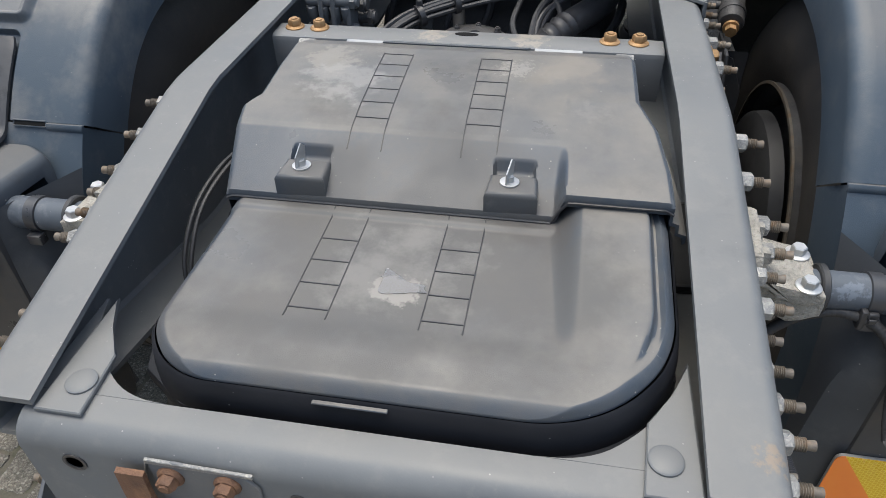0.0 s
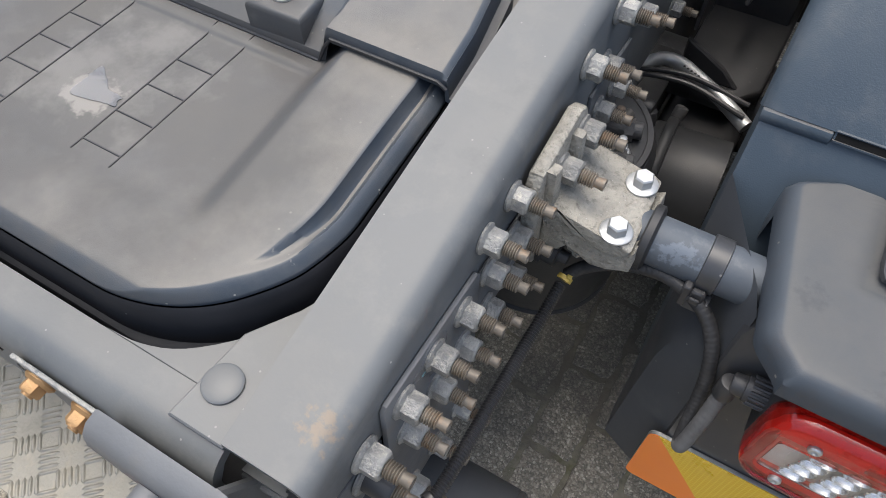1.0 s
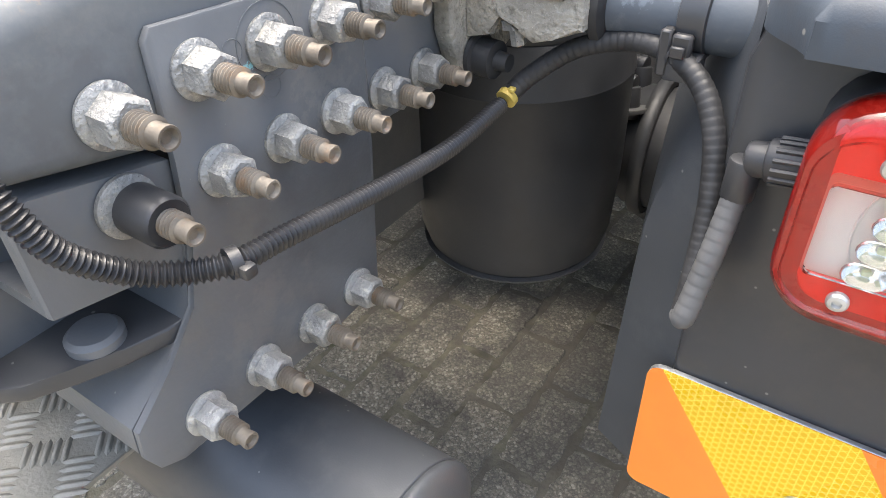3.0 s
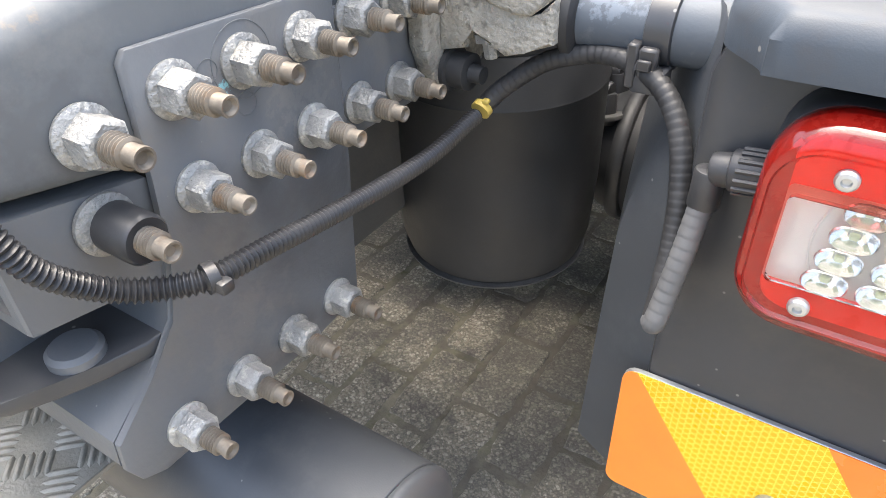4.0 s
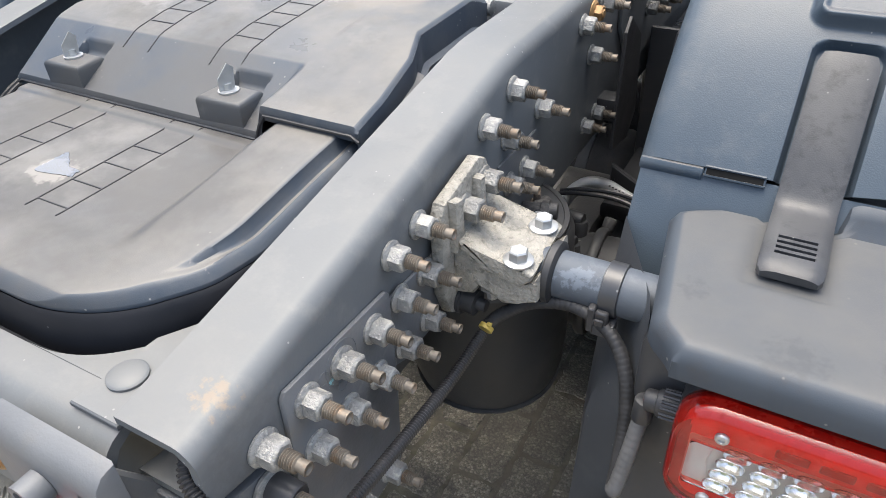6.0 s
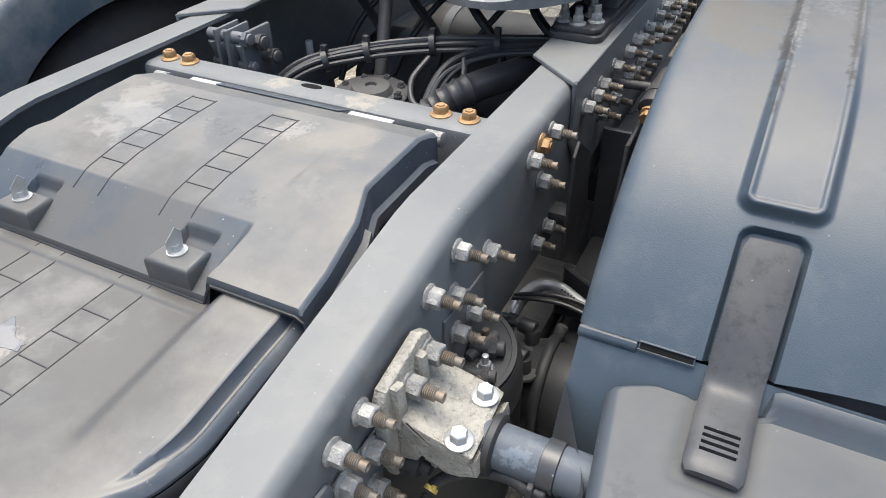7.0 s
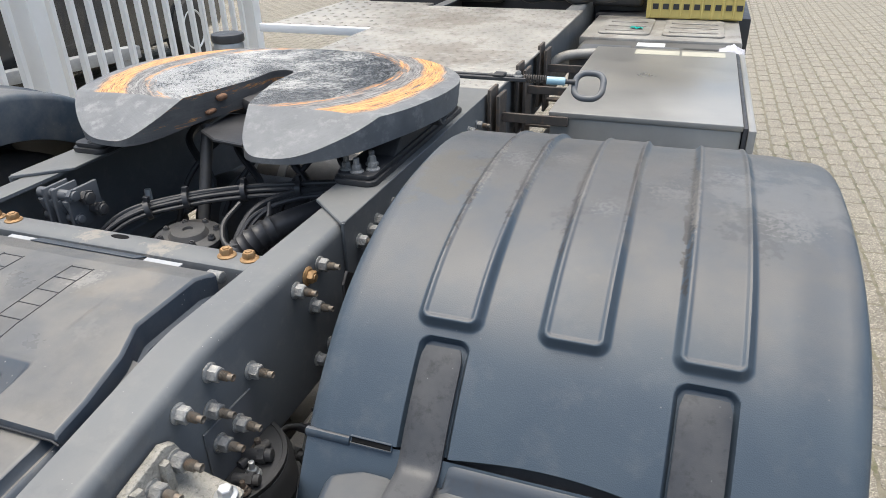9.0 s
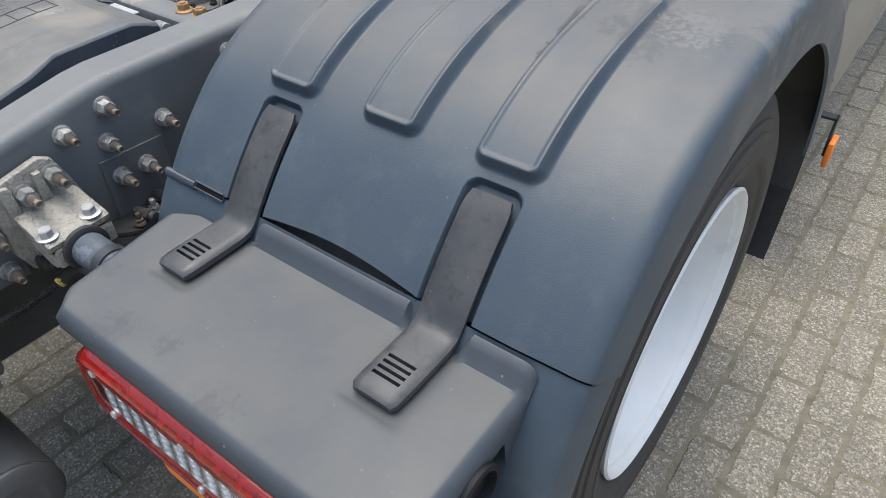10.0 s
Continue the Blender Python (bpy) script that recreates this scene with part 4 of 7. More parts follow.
# ---- pipe clamp, mudguard pipe ----
def clamp(side):
    top = thing("pipe_clamp", "rough cast aluminium clamp bolted to the rail", "clamp", "mudguard pipe clamps", at=REAR)

    def fx(x):
        return lambda a, b, d: (side * (x + d), a, b)
    bm = bmesh.new()
    prism(bm, [(0.316, 0.900), (0.324, 0.914), (0.403, 0.930), (0.421, 0.920), (0.430, 0.895), (0.445, 0.850), (0.442, 0.800), (0.434, 0.772), (0.392, 0.764), (0.372, 0.752), (0.346, 0.752), (0.330, 0.764), (0.316, 0.800)], fx(0.4385), 0.016, 0.004, 2)
    part("base_plate", bm, CAST, top)
    bm = bmesh.new()
    prism(bm, [(0.330, 0.915), (0.346, 0.912), (0.352, 0.852), (0.332, 0.850)], fx(0.452), 0.012, 0.003, 2)
    part("rib", bm, CAST, top)
    bm = bmesh.new()
    prism(bm, [(0.384, 0.915), (0.395, 0.915), (0.400, 0.850), (0.378, 0.850)], fx(0.452), 0.014, 0.003, 2)
    part("rib", bm, CAST, top)
    def fy(y):
        return lambda a, b, d: (side * a, y + d, b)
    # cap and saddle meet in a wavy seam
    bm = bmesh.new()
    prism(bm, [(0.456, 0.866), (0.468, 0.862), (0.480, 0.846), (0.490, 0.840), (0.506, 0.833), (0.524, 0.829), (0.535, 0.830), (0.546, 0.839), (0.548, 0.848), (0.540, 0.853), (0.500, 0.854), (0.470, 0.868)], fy(0.333), 0.102, 0.004, 3)
    for v in bm.verts:
        v.co.x += side * 0.006 * smooth(0.40, 0.44, v.co.y) * -1
    part("upper_cap", bm, CAST, top)
    bm = bmesh.new()
    prism(bm, [(0.4545, 0.872), (0.466, 0.864), (0.478, 0.846), (0.490, 0.837), (0.506, 0.830), (0.524, 0.826), (0.537, 0.827), (0.551, 0.842), (0.553, 0.826), (0.552, 0.810), (0.530, 0.801), (0.513, 0.795), (0.500, 0.802), (0.484, 0.816), (0.479, 0.808), (0.478, 0.796), (0.4545, 0.790)], fy(0.338), 0.092, 0.003, 2)
    part("lower_saddle", bm, CAST, top)
    bm = bmesh.new()
    ring_lathe(bm, [(0, 0.011), (0.007, 0.011), (0.0075, 0.006), (0.020, 0.006), (0.021, 0.005), (0.021, 0)], (side * 0.492, 0.350, 0.808), (0.2 * side, 0, -1), 6)
    part("saddle_nut", bm, ZINC, top)
    bm = bmesh.new()
    ring_lathe(bm, [(0, 0.019), (0.004, 0.019), (0.005, 0.0155), (0.020, 0.0155), (0.021, 0.0125), (0.021, 0.008), (0.032, 0.0072), (0.0325, 0.0)], (side * 0.456, 0.352, 0.772), (side, -0.05, -0.03), 24)
    part("rubber_bush", bm, RUBBER, top)
    for k in range(7):
        bm = bmesh.new()
        box(bm, (-0.0014, -0.0006, -0.0035), (0.0014, 0.0006, 0.0035), 0.0003, 1)
        ob = part("cast_mark", bm, CAST, top)
        ob.location = (side * (0.4575 + 0.0045 * k), 0.3377, 0.833 - 0.0030 * k)
    for y in (0.346, 0.414):
        bm = bmesh.new()
        c = (side * 0.527, y, 0.8535)
        ring_lathe(bm, [(0, 0.0165), (0.002, 0.0165), (0.003, 0.015), (0.003, 0.004)], c, (0, 0, 1), 28)
        ring_lathe(bm, [(0.002, 0.0105), (0.013, 0.0105), (0.0145, 0.009), (0.0145, 0)], c, (0, 0, 1), 6)
        part("cap_bolt", bm, GALV, top, "bright hex bolt with washer")
    for y, z in ((0.364, 0.889), (0.410, 0.899)):
        bm = bmesh.new()
        c = (side * 0.4547, y, z)
        ring_lathe(bm, [(0, 0.0160), (0.0025, 0.0160), (0.004, 0.013), (0.004, 0.012)], c, (side, 0, 0), 24)
        ring_lathe(bm, [(0.003, 0.0136), (0.020, 0.0136), (0.0215, 0.0118), (0.0215, 0.006)], c, (side, 0, 0), 6)
        nut = part("lock_nut", bm, ZINC, top)
        ob = new("stud", stud_mesh)
        ob.parent, ob.location, ob.rotation_euler = nut, c, (0, 0, 0 if side > 0 else math.pi)
    pipe = thing("mudguard_pipe", "grey painted steel mudguard pipe with rubber collar", "pipe", "mudguard pipes", at=REAR)
    bm = bmesh.new()
    rod(bm, (side * 0.50, 0.380, 0.824), (side * 1.18, 0.380, 0.824), 0.0265, 32)
    part("tube", bm, PIPE, pipe)
    bm = bmesh.new()
    ring_lathe(bm, [(0, 0.028), (0, 0.033), (0.002, 0.035), (0.009, 0.035), (0.011, 0.032), (0.012, 0.027)], (side * 0.5495, 0.380, 0.824), (side, 0, 0), 32)
    part("collar", bm, RUBBER, pipe, "black rubber collar")
    bm = bmesh.new()
    ring_lathe(bm, [(0, 0.0268), (0.001, 0.0295), (0.019, 0.0295), (0.020, 0.0268)], (side * 0.612, 0.380, 0.824), (side, 0, 0), 32, cap=False)
    box(bm, tuple(min(a, b) for a, b in zip((side * 0.610, 0.345, 0.785), (side * 0.634, 0.362, 0.803))), tuple(max(a, b) for a, b in zip((side * 0.610, 0.345, 0.785), (side * 0.634, 0.362, 0.803))), 0.002)
    part("cable_tie", bm, PANEL, pipe, "dark plastic band")


clamp(1)
clamp(-1)

# ---- wheels ----
AXLE_Y, AXLE_Z = 1.065, 0.462


def wheel(side):
    top = thing("twin_wheel", "dusty black twin truck tyres on a silver steel rim", "wheel", "rear wheels", at=GUARD)
    for k, (x0, x1) in enumerate(((0.980, 1.274), (0.655, 0.940))):
        bm = bmesh.new()
        w = x1 - x0
        prof = [(0.02, 0.30), (0.005, 0.34), (0.0, 0.40), (0.010, 0.455), (0.030, 0.485), (0.045, 0.497)]
        grooves = 5
        for g in range(grooves):
            a = 0.05 + (w - 0.10) * (g + 0.5) / grooves
            prof += [(a - 0.006, 0.500), (a - 0.005, 0.488), (a + 0.005, 0.488), (a + 0.006, 0.500)]
        prof += [(w - 0.045, 0.497), (w - 0.030, 0.485), (w - 0.026, 0.478), (w - 0.022, 0.477), (w - 0.010, 0.455), (w - 0.006, 0.436), (w - 0.002, 0.434), (w - 0.002, 0.412), (w + 0.002, 0.410), (w + 0.001, 0.372), (w + 0.003, 0.370), (w - 0.001, 0.352), (w - 0.003, 0.350), (w - 0.005, 0.336), (w - 0.010, 0.322), (w - 0.02, 0.30), (w - 0.03, 0.285)]
        ring_lathe(bm, prof, (side * x0, AXLE_Y, AXLE_Z), (side, 0, 0), 72, cap=False)
        part("tyre", bm, TYRE, top)
    bm = bmesh.new()
    prof = [(0.27, 0.300), (0.286, 0.306), (0.290, 0.301), (0.287, 0.295), (0.279, 0.291), (0.274, 0.289), (0.270, 0.283), (0.252, 0.279), (0.240, 0.270), (0.215, 0.268), (0.195, 0.258), (0.10, 0.254), (0.06, 0.20), (0.055, 0.13), (0.085, 0.12), (0.10, 0.10), (0.12, 0.0)]
    ring_lathe(bm, prof, (side * 0.979, AXLE_Y, AXLE_Z), (side, 0, 0), 72, cap=False)
    part("rim", bm, RIM, top, "silver painted steel rim")
    bm = bmesh.new()
    prof = [(0.0, 0.298), (0.02, 0.300), (0.03, 0.286), (0.08, 0.26), (0.2, 0.255)]
    ring_lathe(bm, prof, (side * 0.658, AXLE_Y, AXLE_Z), (side, 0, 0), 72, cap=False)
    part("inner_rim", bm, GRIME, top, "black greasy inner rim")
    bm = bmesh.new()
    rod(bm, (side * 0.70, AXLE_Y, AXLE_Z), (side * 0.86, AXLE_Y, AXLE_Z), 0.252, 48)
    part("brake_drum", bm, RUBBER, top, "black brake drum")
    # added disc, not a known part: keeps the wheel's inner side dark
    bm = bmesh.new()
    ring_lathe(bm, [(0, 0.09), (0.0, 0.215), (0.012, 0.232), (0.040, 0.236), (0.044, 0.20)], (side * 0.622, AXLE_Y, AXLE_Z), (side, 0, 0), 48)
    part("blocking_disc", bm, RUBBER, top, "made-up black disc that hides lit ground behind the wheel")
    bm = bmesh.new()
    ring_lathe(bm, [(0, 0.296), (0.001, 0.303), (0.006, 0.303), (0.008, 0.297)], (side * 0.652, AXLE_Y, AXLE_Z), (side, 0, 0), 72, cap=False)
    part("rim_edge", bm, STUD, top, "pale worn rim edge")


wheel(1)
wheel(-1)

# ---- mudguards ----
GUARD_R = 0.678
ARC_Y, ARC_Z = 1.075, 0.560
RIBS = ((0.729, 0.817), (0.901, 0.989), (1.074, 1.162))
STRAPS = ((0.743, 0.804), (1.084, 1.148))


def guard_r(a):
    """Radius of the guard at an angle: flatter over the crown than at its rear."""
    deg = math.degrees(a)
    return 0.634 + 0.044 * smooth(92, 133, deg) + 0.030 * smooth(60, 14, deg)


A_JOINT, A_FRONT = radians(144.0), radians(10.0)
A_RIB, A_STRAP = radians(129.3), radians(131.2)


def corner(d, e, r):
    """Signed distance to a long field with rounded end corners: d beside its flank, e past its end."""
    p, q = d + r, e + r
    return math.hypot(max(p, 0), max(q, 0)) + min(max(p, q), 0) - r


def guard_lift(x, a):
    lift = 0.0
    for x0, x1 in RIBS:
        m, h = (x0 + x1) / 2, (x1 - x0) / 2
        sd = corner(abs(x - m) - h, (a - A_RIB) * GUARD_R, 0.016)
        lift += (0.006 + 0.007 * smooth(104, 122, math.degrees(a))) * smooth(0.005, -0.006, sd)
        lift += 0.0026 * smooth(0.006, 0.001, abs(sd + 0.007))
    for x0, x1 in STRAPS:
        m, h = (x0 + x1) / 2, (x1 - x0) / 2
        sd = corner(abs(x - m) - h, (A_STRAP - a) * GUARD_R, 0.012)
        lift -= 0.013 * smooth(0.007, 0.001, sd)
    return lift


X_IN, X_OUT = 0.596, 1.302


def mudguard(side):
    top = thing("mudguard", "blue-grey plastic mudguard with three long ribs and rubber straps", "mudguard", "rear mudguards")
    xs = sorted(set([X_IN + 0.0, X_IN + 0.004, X_IN + 0.010, X_IN + 0.018, X_IN + 0.03] + [X_IN + 0.03 + (X_OUT - X_IN - 0.065) * k / 330 for k in range(331)] + [X_OUT - 0.035 + 0.035 * k / 12 for k in range(13)]))
    angles = [radians(v) for v in sorted(set([144 - 0.9 * k for k in range(9)] + [136 - 0.45 * k for k in range(30)] + [132.7 - 0.12 * k for k in range(46)] + [122.5 - 1.3 * k for k in range(87)] + [10.0]), reverse=True)]
    na = len(angles)
    bm = bmesh.new()

    def at(i, j):
        a = angles[i]
        x = xs[j]
        r = guard_r(a) + guard_lift(x, a)
        lo_x, hi_x = STRAPS[0][1] + 0.006, STRAPS[1][0] - 0.006
        if lo_x < x < hi_x:
            a -= 0.018 * math.sin(math.pi * (x - lo_x) / (hi_x - lo_x)) * smooth(A_JOINT - 0.08, A_JOINT, a)
        if x < X_IN + 0.03:
            t = (X_IN + 0.03 - x) / 0.03
            r -= 0.022 * (1 - math.sqrt(max(1 - t * t, 0)))
        if x > X_OUT - 0.030:
            t = (x - X_OUT + 0.030) / 0.030
            r -= 0.020 * (1 - math.sqrt(max(1 - t * t, 0)))
        r -= 0.006 * smooth(X_OUT - 0.10, X_OUT - 0.03, x)
        return (side * x, ARC_Y + r * math.cos(a), ARC_Z + r * math.sin(a))

    g = sheet(bm, na, len(xs), at)
    # outer skirt and inner rim, then the under side
    for col, drop, dx in ((len(xs) - 1, 0.076, 0.004), (0, 0.105, 0.006)):
        last = None
        for i in range(na):
            a = angles[i]
            v = g[i][col].co
            low = bm.verts.new(v + Vector((side * dx, -math.cos(a) * drop, -math.sin(a) * drop)))
            inn = bm.verts.new(low.co + Vector((-side * (0.006 if col else -0.006), -math.cos(a) * 0.002, -math.sin(a) * 0.002)))
            if last:
                bm.faces.new((g[i - 1][col], g[i][col], low, last[0]))
                bm.faces.new((last[0], low, inn, last[1]))
            last = (low, inn)
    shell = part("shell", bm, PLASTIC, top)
    bm = bmesh.new()
    sheet(bm, 48, 3, lambda i, j: (side * (X_IN + 0.006 + (X_OUT - X_IN - 0.012) * j / 2), ARC_Y + (guard_r(A_JOINT + 0.35 + (A_FRONT - A_JOINT - 0.6) * i / 47) - 0.03) * math.cos(A_JOINT + 0.35 + (A_FRONT - A_JOINT - 0.6) * i / 47), ARC_Z + (guard_r(A_JOINT + 0.35 + (A_FRONT - A_JOINT - 0.6) * i / 47) - 0.03) * math.sin(A_JOINT + 0.35 + (A_FRONT - A_JOINT - 0.6) * i / 47)))
    part("inner_liner", bm, LINER, top, "dusty black plastic liner")
    # joint bead, with a gap
    bm = bmesh.new()
    prism(bm, [(0.000, -0.002), (0.001, 0.002), (0.004, 0.0042), (0.010, 0.0042), (0.017, 0.002), (0.021, -0.002)], lambda a, b, d: (side * (X_IN + 0.004 + d), ARC_Y + (GUARD_R + b - 0.002) * math.cos(A_JOINT + a), ARC_Z + (GUARD_R + b - 0.002) * math.sin(A_JOINT + a)), 0.068, 0.001, 1)
    part("joint_lip", bm, PLASTIC, top)
    bm = bmesh.new()
    prism(bm, [(-0.004, -0.004), (0.014, -0.004), (0.014, 0.0012), (0.0115, 0.0018), (0.0105, -0.0015), (-0.0005, -0.0015), (-0.0015, 0.0018), (-0.004, 0.0012)], lambda a, b, d: (side * (X_IN + 0.073 + d), ARC_Y + (GUARD_R + b) * math.cos(A_JOINT + a), ARC_Z + (GUARD_R + b) * math.sin(A_JOINT + a)), 0.062, 0.0006, 1)
    slot = part("joint_slot", bm, PLASTIC, top)
    # dark plate paints the shade inside the joint slot
    bm = bmesh.new()
    prism(bm, [(0.0, -0.003), (0.0105, -0.003), (0.0105, -0.0006), (0.0, -0.0006)], lambda a, b, d: (side * (X_IN + 0.075 + d), ARC_Y + (GUARD_R + b) * math.cos(A_JOINT + a), ARC_Z + (GUARD_R + b) * math.sin(A_JOINT + a)), 0.058)
    part("slot_shade", bm, HOLE_SHADE, slot, "dark plate painted as shade in the slot")
    for x0, x1 in STRAPS:
        bm = bmesh.new()
        line = []
        for k in range(14):
            a = A_STRAP + 0.012 + (A_JOINT + 0.012 - A_STRAP - 0.012) * k / 13
            line.append((ARC_Y + guard_r(a) * math.cos(a), ARC_Z + guard_r(a) * math.sin(a), 0.003))
        line += [(0.5175, 0.9462, 0.004), (0.5125, 0.9412, 0.005), (0.506, 0.9375, 0.006), (0.498, 0.9352, 0.007), (0.487, 0.9342, 0.008), (0.466, 0.934, 0.008)]
        slot_rows = set()
        for k in range(4):
            y = 0.451 - 0.0090 * k
            slot_rows.add(len(line))
            line += [(y + 0.0022, 0.934, 0.008), (y - 0.0022, 0.934, 0.008)]
        line += [(0.405, 0.934, 0.007), (0.399, 0.933, 0.004)]
        rows = []
        m, h = (x0 + x1) / 2, (x1 - x0) / 2 - 0.003
        for k, (y, z, t) in enumerate(line):
            p0, p1 = line[max(k - 1, 0)], line[min(k + 1, len(line) - 1)]
            n = Vector((0, -(p1[1] - p0[1]), p1[0] - p0[0])).normalized()
            n = n if n.z > 0 else -n
            end = min(k, len(line) - 1 - k)
            h = (x1 - x0) / 2 - 0.001 - (0.005, 0.001, 0.0)[min(end, 2)]
            prof = [(-h, -0.004), (-h, t * 0.5), (-h + 0.004, t), (-h + 0.012, t + 0.0015), (h - 0.012, t + 0.0015), (h - 0.004, t), (h, t * 0.5), (h, -0.004)]
            rows.append([bm.verts.new(Vector((side * (m + u), y, z)) + n * w) for u, w in prof])
        for k, (p, q) in enumerate(zip(rows, rows[1:])):
            for i in range(8):
                if i == 3 and k in slot_rows:
                    rim = [p[3], p[4], q[4], q[3]]
                    low = [bm.verts.new(v.co - Vector((0, 0, 0.009))) for v in rim]
                    for u in range(4):
                        bm.faces.new((rim[u], rim[(u + 1) % 4], low[(u + 1) % 4], low[u]))
                    bm.faces.new(low)
                else:
                    bm.faces.new((p[i], p[(i + 1) % 8], q[(i + 1) % 8], q[i]))
        bm.faces.new(rows[0])
        bm.faces.new(rows[-1])
        strap = part("strap", bm, STRAP, top, "black rubber strap with grip slots")
    # lower front extension with lamp
    bm = bmesh.new()
    sheet(bm, 10, 3, lambda i, j: (side * (X_IN + 0.01 + (X_OUT - X_IN - 0.014) * j / 2), ARC_Y + (0.638) * math.cos(A_FRONT + 0.05 - 0.62 * i / 9), ARC_Z + (0.638) * math.sin(A_FRONT + 0.05 - 0.62 * i / 9)))
    part("front_flap", bm, BLACK, top)
    return top


mudguard(1)
mudguard(-1)


def side_marker():
    top = thing("side_marker", "small orange side marker lamp on a short bracket", "marker lamp", at=GUARD)
    bm = bmesh.new()
    box(bm, (1.306, 2.10, 0.305), (1.322, 2.17, 0.385), 0.004)
    part("lens", bm, ORANGE, top)
    bm = bmesh.new()
    box(bm, (1.180, 2.12, 0.445), (1.306, 2.15, 0.455), 0.002, 1)
    box(bm, (1.297, 2.12, 0.33), (1.3055, 2.15, 0.455), 0.002, 1)
    part("bracket", bm, BLACK, top)


side_marker()


def tail(side):
    """The rear end of the mudguard: flat cover, rear panel and side wall."""
    top = thing("mudguard_tail", "dark plastic mudguard tail with a worn flat top", "mudguard", "mudguard tails", at=REAR)

    def cov_l(y):
        return 0.650 + 0.045 * smooth(0.468, 0.500, y) + 0.150 * max(0.468 - max(y, 0.31), 0) + 0.030 * (1 - smooth(0.262, 0.312, y)) ** 1.5

    def at(i, j):
        v = i / 43
        y = 0.262 + 0.250 * v
        a, b = cov_l(y), 1.246
        x = a + (b - a) * j / 79
        notch = 1.0
        for x0, x1 in STRAPS:
            notch *= 1 - smooth(x0 - 0.010, x0 - 0.003, x) * smooth(x1 + 0.010, x1 + 0.003, x)
        between = smooth(STRAPS[0][1], STRAPS[0][1] + 0.012, x)
        z = 0.880 + 0.026 * smooth(0.486, 0.510, y) * notch * between - 0.055 * smooth(0.490, 0.512, y) * (1 - smooth(STRAPS[0][0] - 0.004, STRAPS[0][0] + 0.002, x))
        edge = min(x - a, b - x, y - 0.262)
        t = min(max(edge / 0.020, 0), 1)
        z -= 0.015 * (1 - math.sqrt(max(1 - (1 - t) ** 2, 0)))
        for x0, x1 in STRAPS:
            z -= 0.004 * smooth(x0 - 0.012, x0 - 0.004, x) * smooth(x1 + 0.012, x1 + 0.004, x) * smooth(0.372, 0.382, y)
        return (side * x, y, z)

    bm = bmesh.new()
    sheet(bm, 44, 80, at, lambda c: (c.x, c.y, 0.846 if c.y < 0.45 else 0.80))
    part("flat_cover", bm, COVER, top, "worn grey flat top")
    bm = bmesh.new()
    prism(bm, [(side * x, z) for x, z in ((0.667, 0.398), (0.671, 0.394), (1.262, 0.394), (1.270, 0.400), (1.270, 0.850), (0.676, 0.850), (0.667, 0.82))], facing_y(0.320), 0.030, 0.006, 2)
    part("rear_panel", bm, PANEL, top, "dark grey rear panel")
    bm = bmesh.new()
    edge_left = ((0.394, 0.603), (0.58, 0.610), (0.66, 0.614), (0.69, 0.619), (0.722, 0.630), (0.765, 0.650), (0.80, 0.655), (0.850, 0.662))
    zs = [0.394 + 0.456 * k / 40 for k in range(41)]

    def wall_at(i, j):
        z = zs[i]
        k = max(q for q in range(len(edge_left) - 1) if edge_left[q][0] <= z + 1e-6)
        (za, xa), (zb, xb) = edge_left[k], edge_left[k + 1]
        f = min(max((z - za) / (zb - za), 0), 1)
        mid = (xa + (xb - xa) * f, 0.356)
        crease = (0.6705, 0.3245)
        r = GUARD_R - 0.002
        back = (0.601, max((ARC_Y - 0.010) - math.sqrt(max(r * r - (z - (ARC_Z - 0.048)) ** 2, 0)), 0.360))
        p, q, t = (crease, mid, j / 5) if j < 6 else (mid, back, (j - 5) / 5)
        return (side * (p[0] + (q[0] - p[0]) * t), p[1] + (q[1] - p[1]) * t, z)

    sheet(bm, 41, 11, wall_at)
    part("side_wall", bm, SIDE, top)
    bm = bmesh.new()
    def arch_at(i, j):
        a = A_JOINT + 0.005 + 0.66 * i / 21
        xs = [X_IN + 0.003] + [X_IN + 0.006 + (X_OUT - X_IN - 0.046) * k / 11 for k in range(12)] + [X_OUT - 0.040 + 0.006 * k for k in range(1, 7)] + [X_OUT - 0.002, X_OUT]
        x = xs[j]
        t = min(max((x - X_OUT + 0.030) / 0.030, 0), 1)
        r = GUARD_R - 0.004 - 0.006 * smooth(X_OUT - 0.10, X_OUT - 0.03, x) - 0.020 * (1 - math.sqrt(max(1 - t * t, 0))) - (0.076 if j == 20 else 0.11 if j == 0 else 0)
        return (side * x, (ARC_Y - 0.010) + r * math.cos(a), (ARC_Z - 0.048) + r * math.sin(a))

    sheet(bm, 22, 21, arch_at)
    part("arch_end", bm, PLASTIC, top)
    # near-black colour deepens the shade inside this opening
    bm = bmesh.new()
    ring_lathe(bm, [(-0.004, 0.040), (0.006, 0.040), (0.007, 0.033), (-0.030, 0.030), (-0.030, 0)], (side * 1.246, 0.392, 0.822), (side, 0, 0), 28)
    part("pipe_opening", bm, SEAL, top, "round opening with its shade painted black")


tail(1)
tail(-1)

# ---- tail lamp, marking plate ----
def glass(name, color, rough=0.03, trans=1.0):
    m = bpy.data.materials.new(name)
    m.use_nodes = True
    b = m.node_tree.nodes["Principled BSDF"]
    b.inputs["Base Color"].default_value = (*color, 1)
    b.inputs["Roughness"].default_value = rough
    b.inputs["Transmission Weight"].default_value = trans
    b.inputs["IOR"].default_value = 1.45
    b.inputs["Coat Weight"].default_value = 0.3
    return m


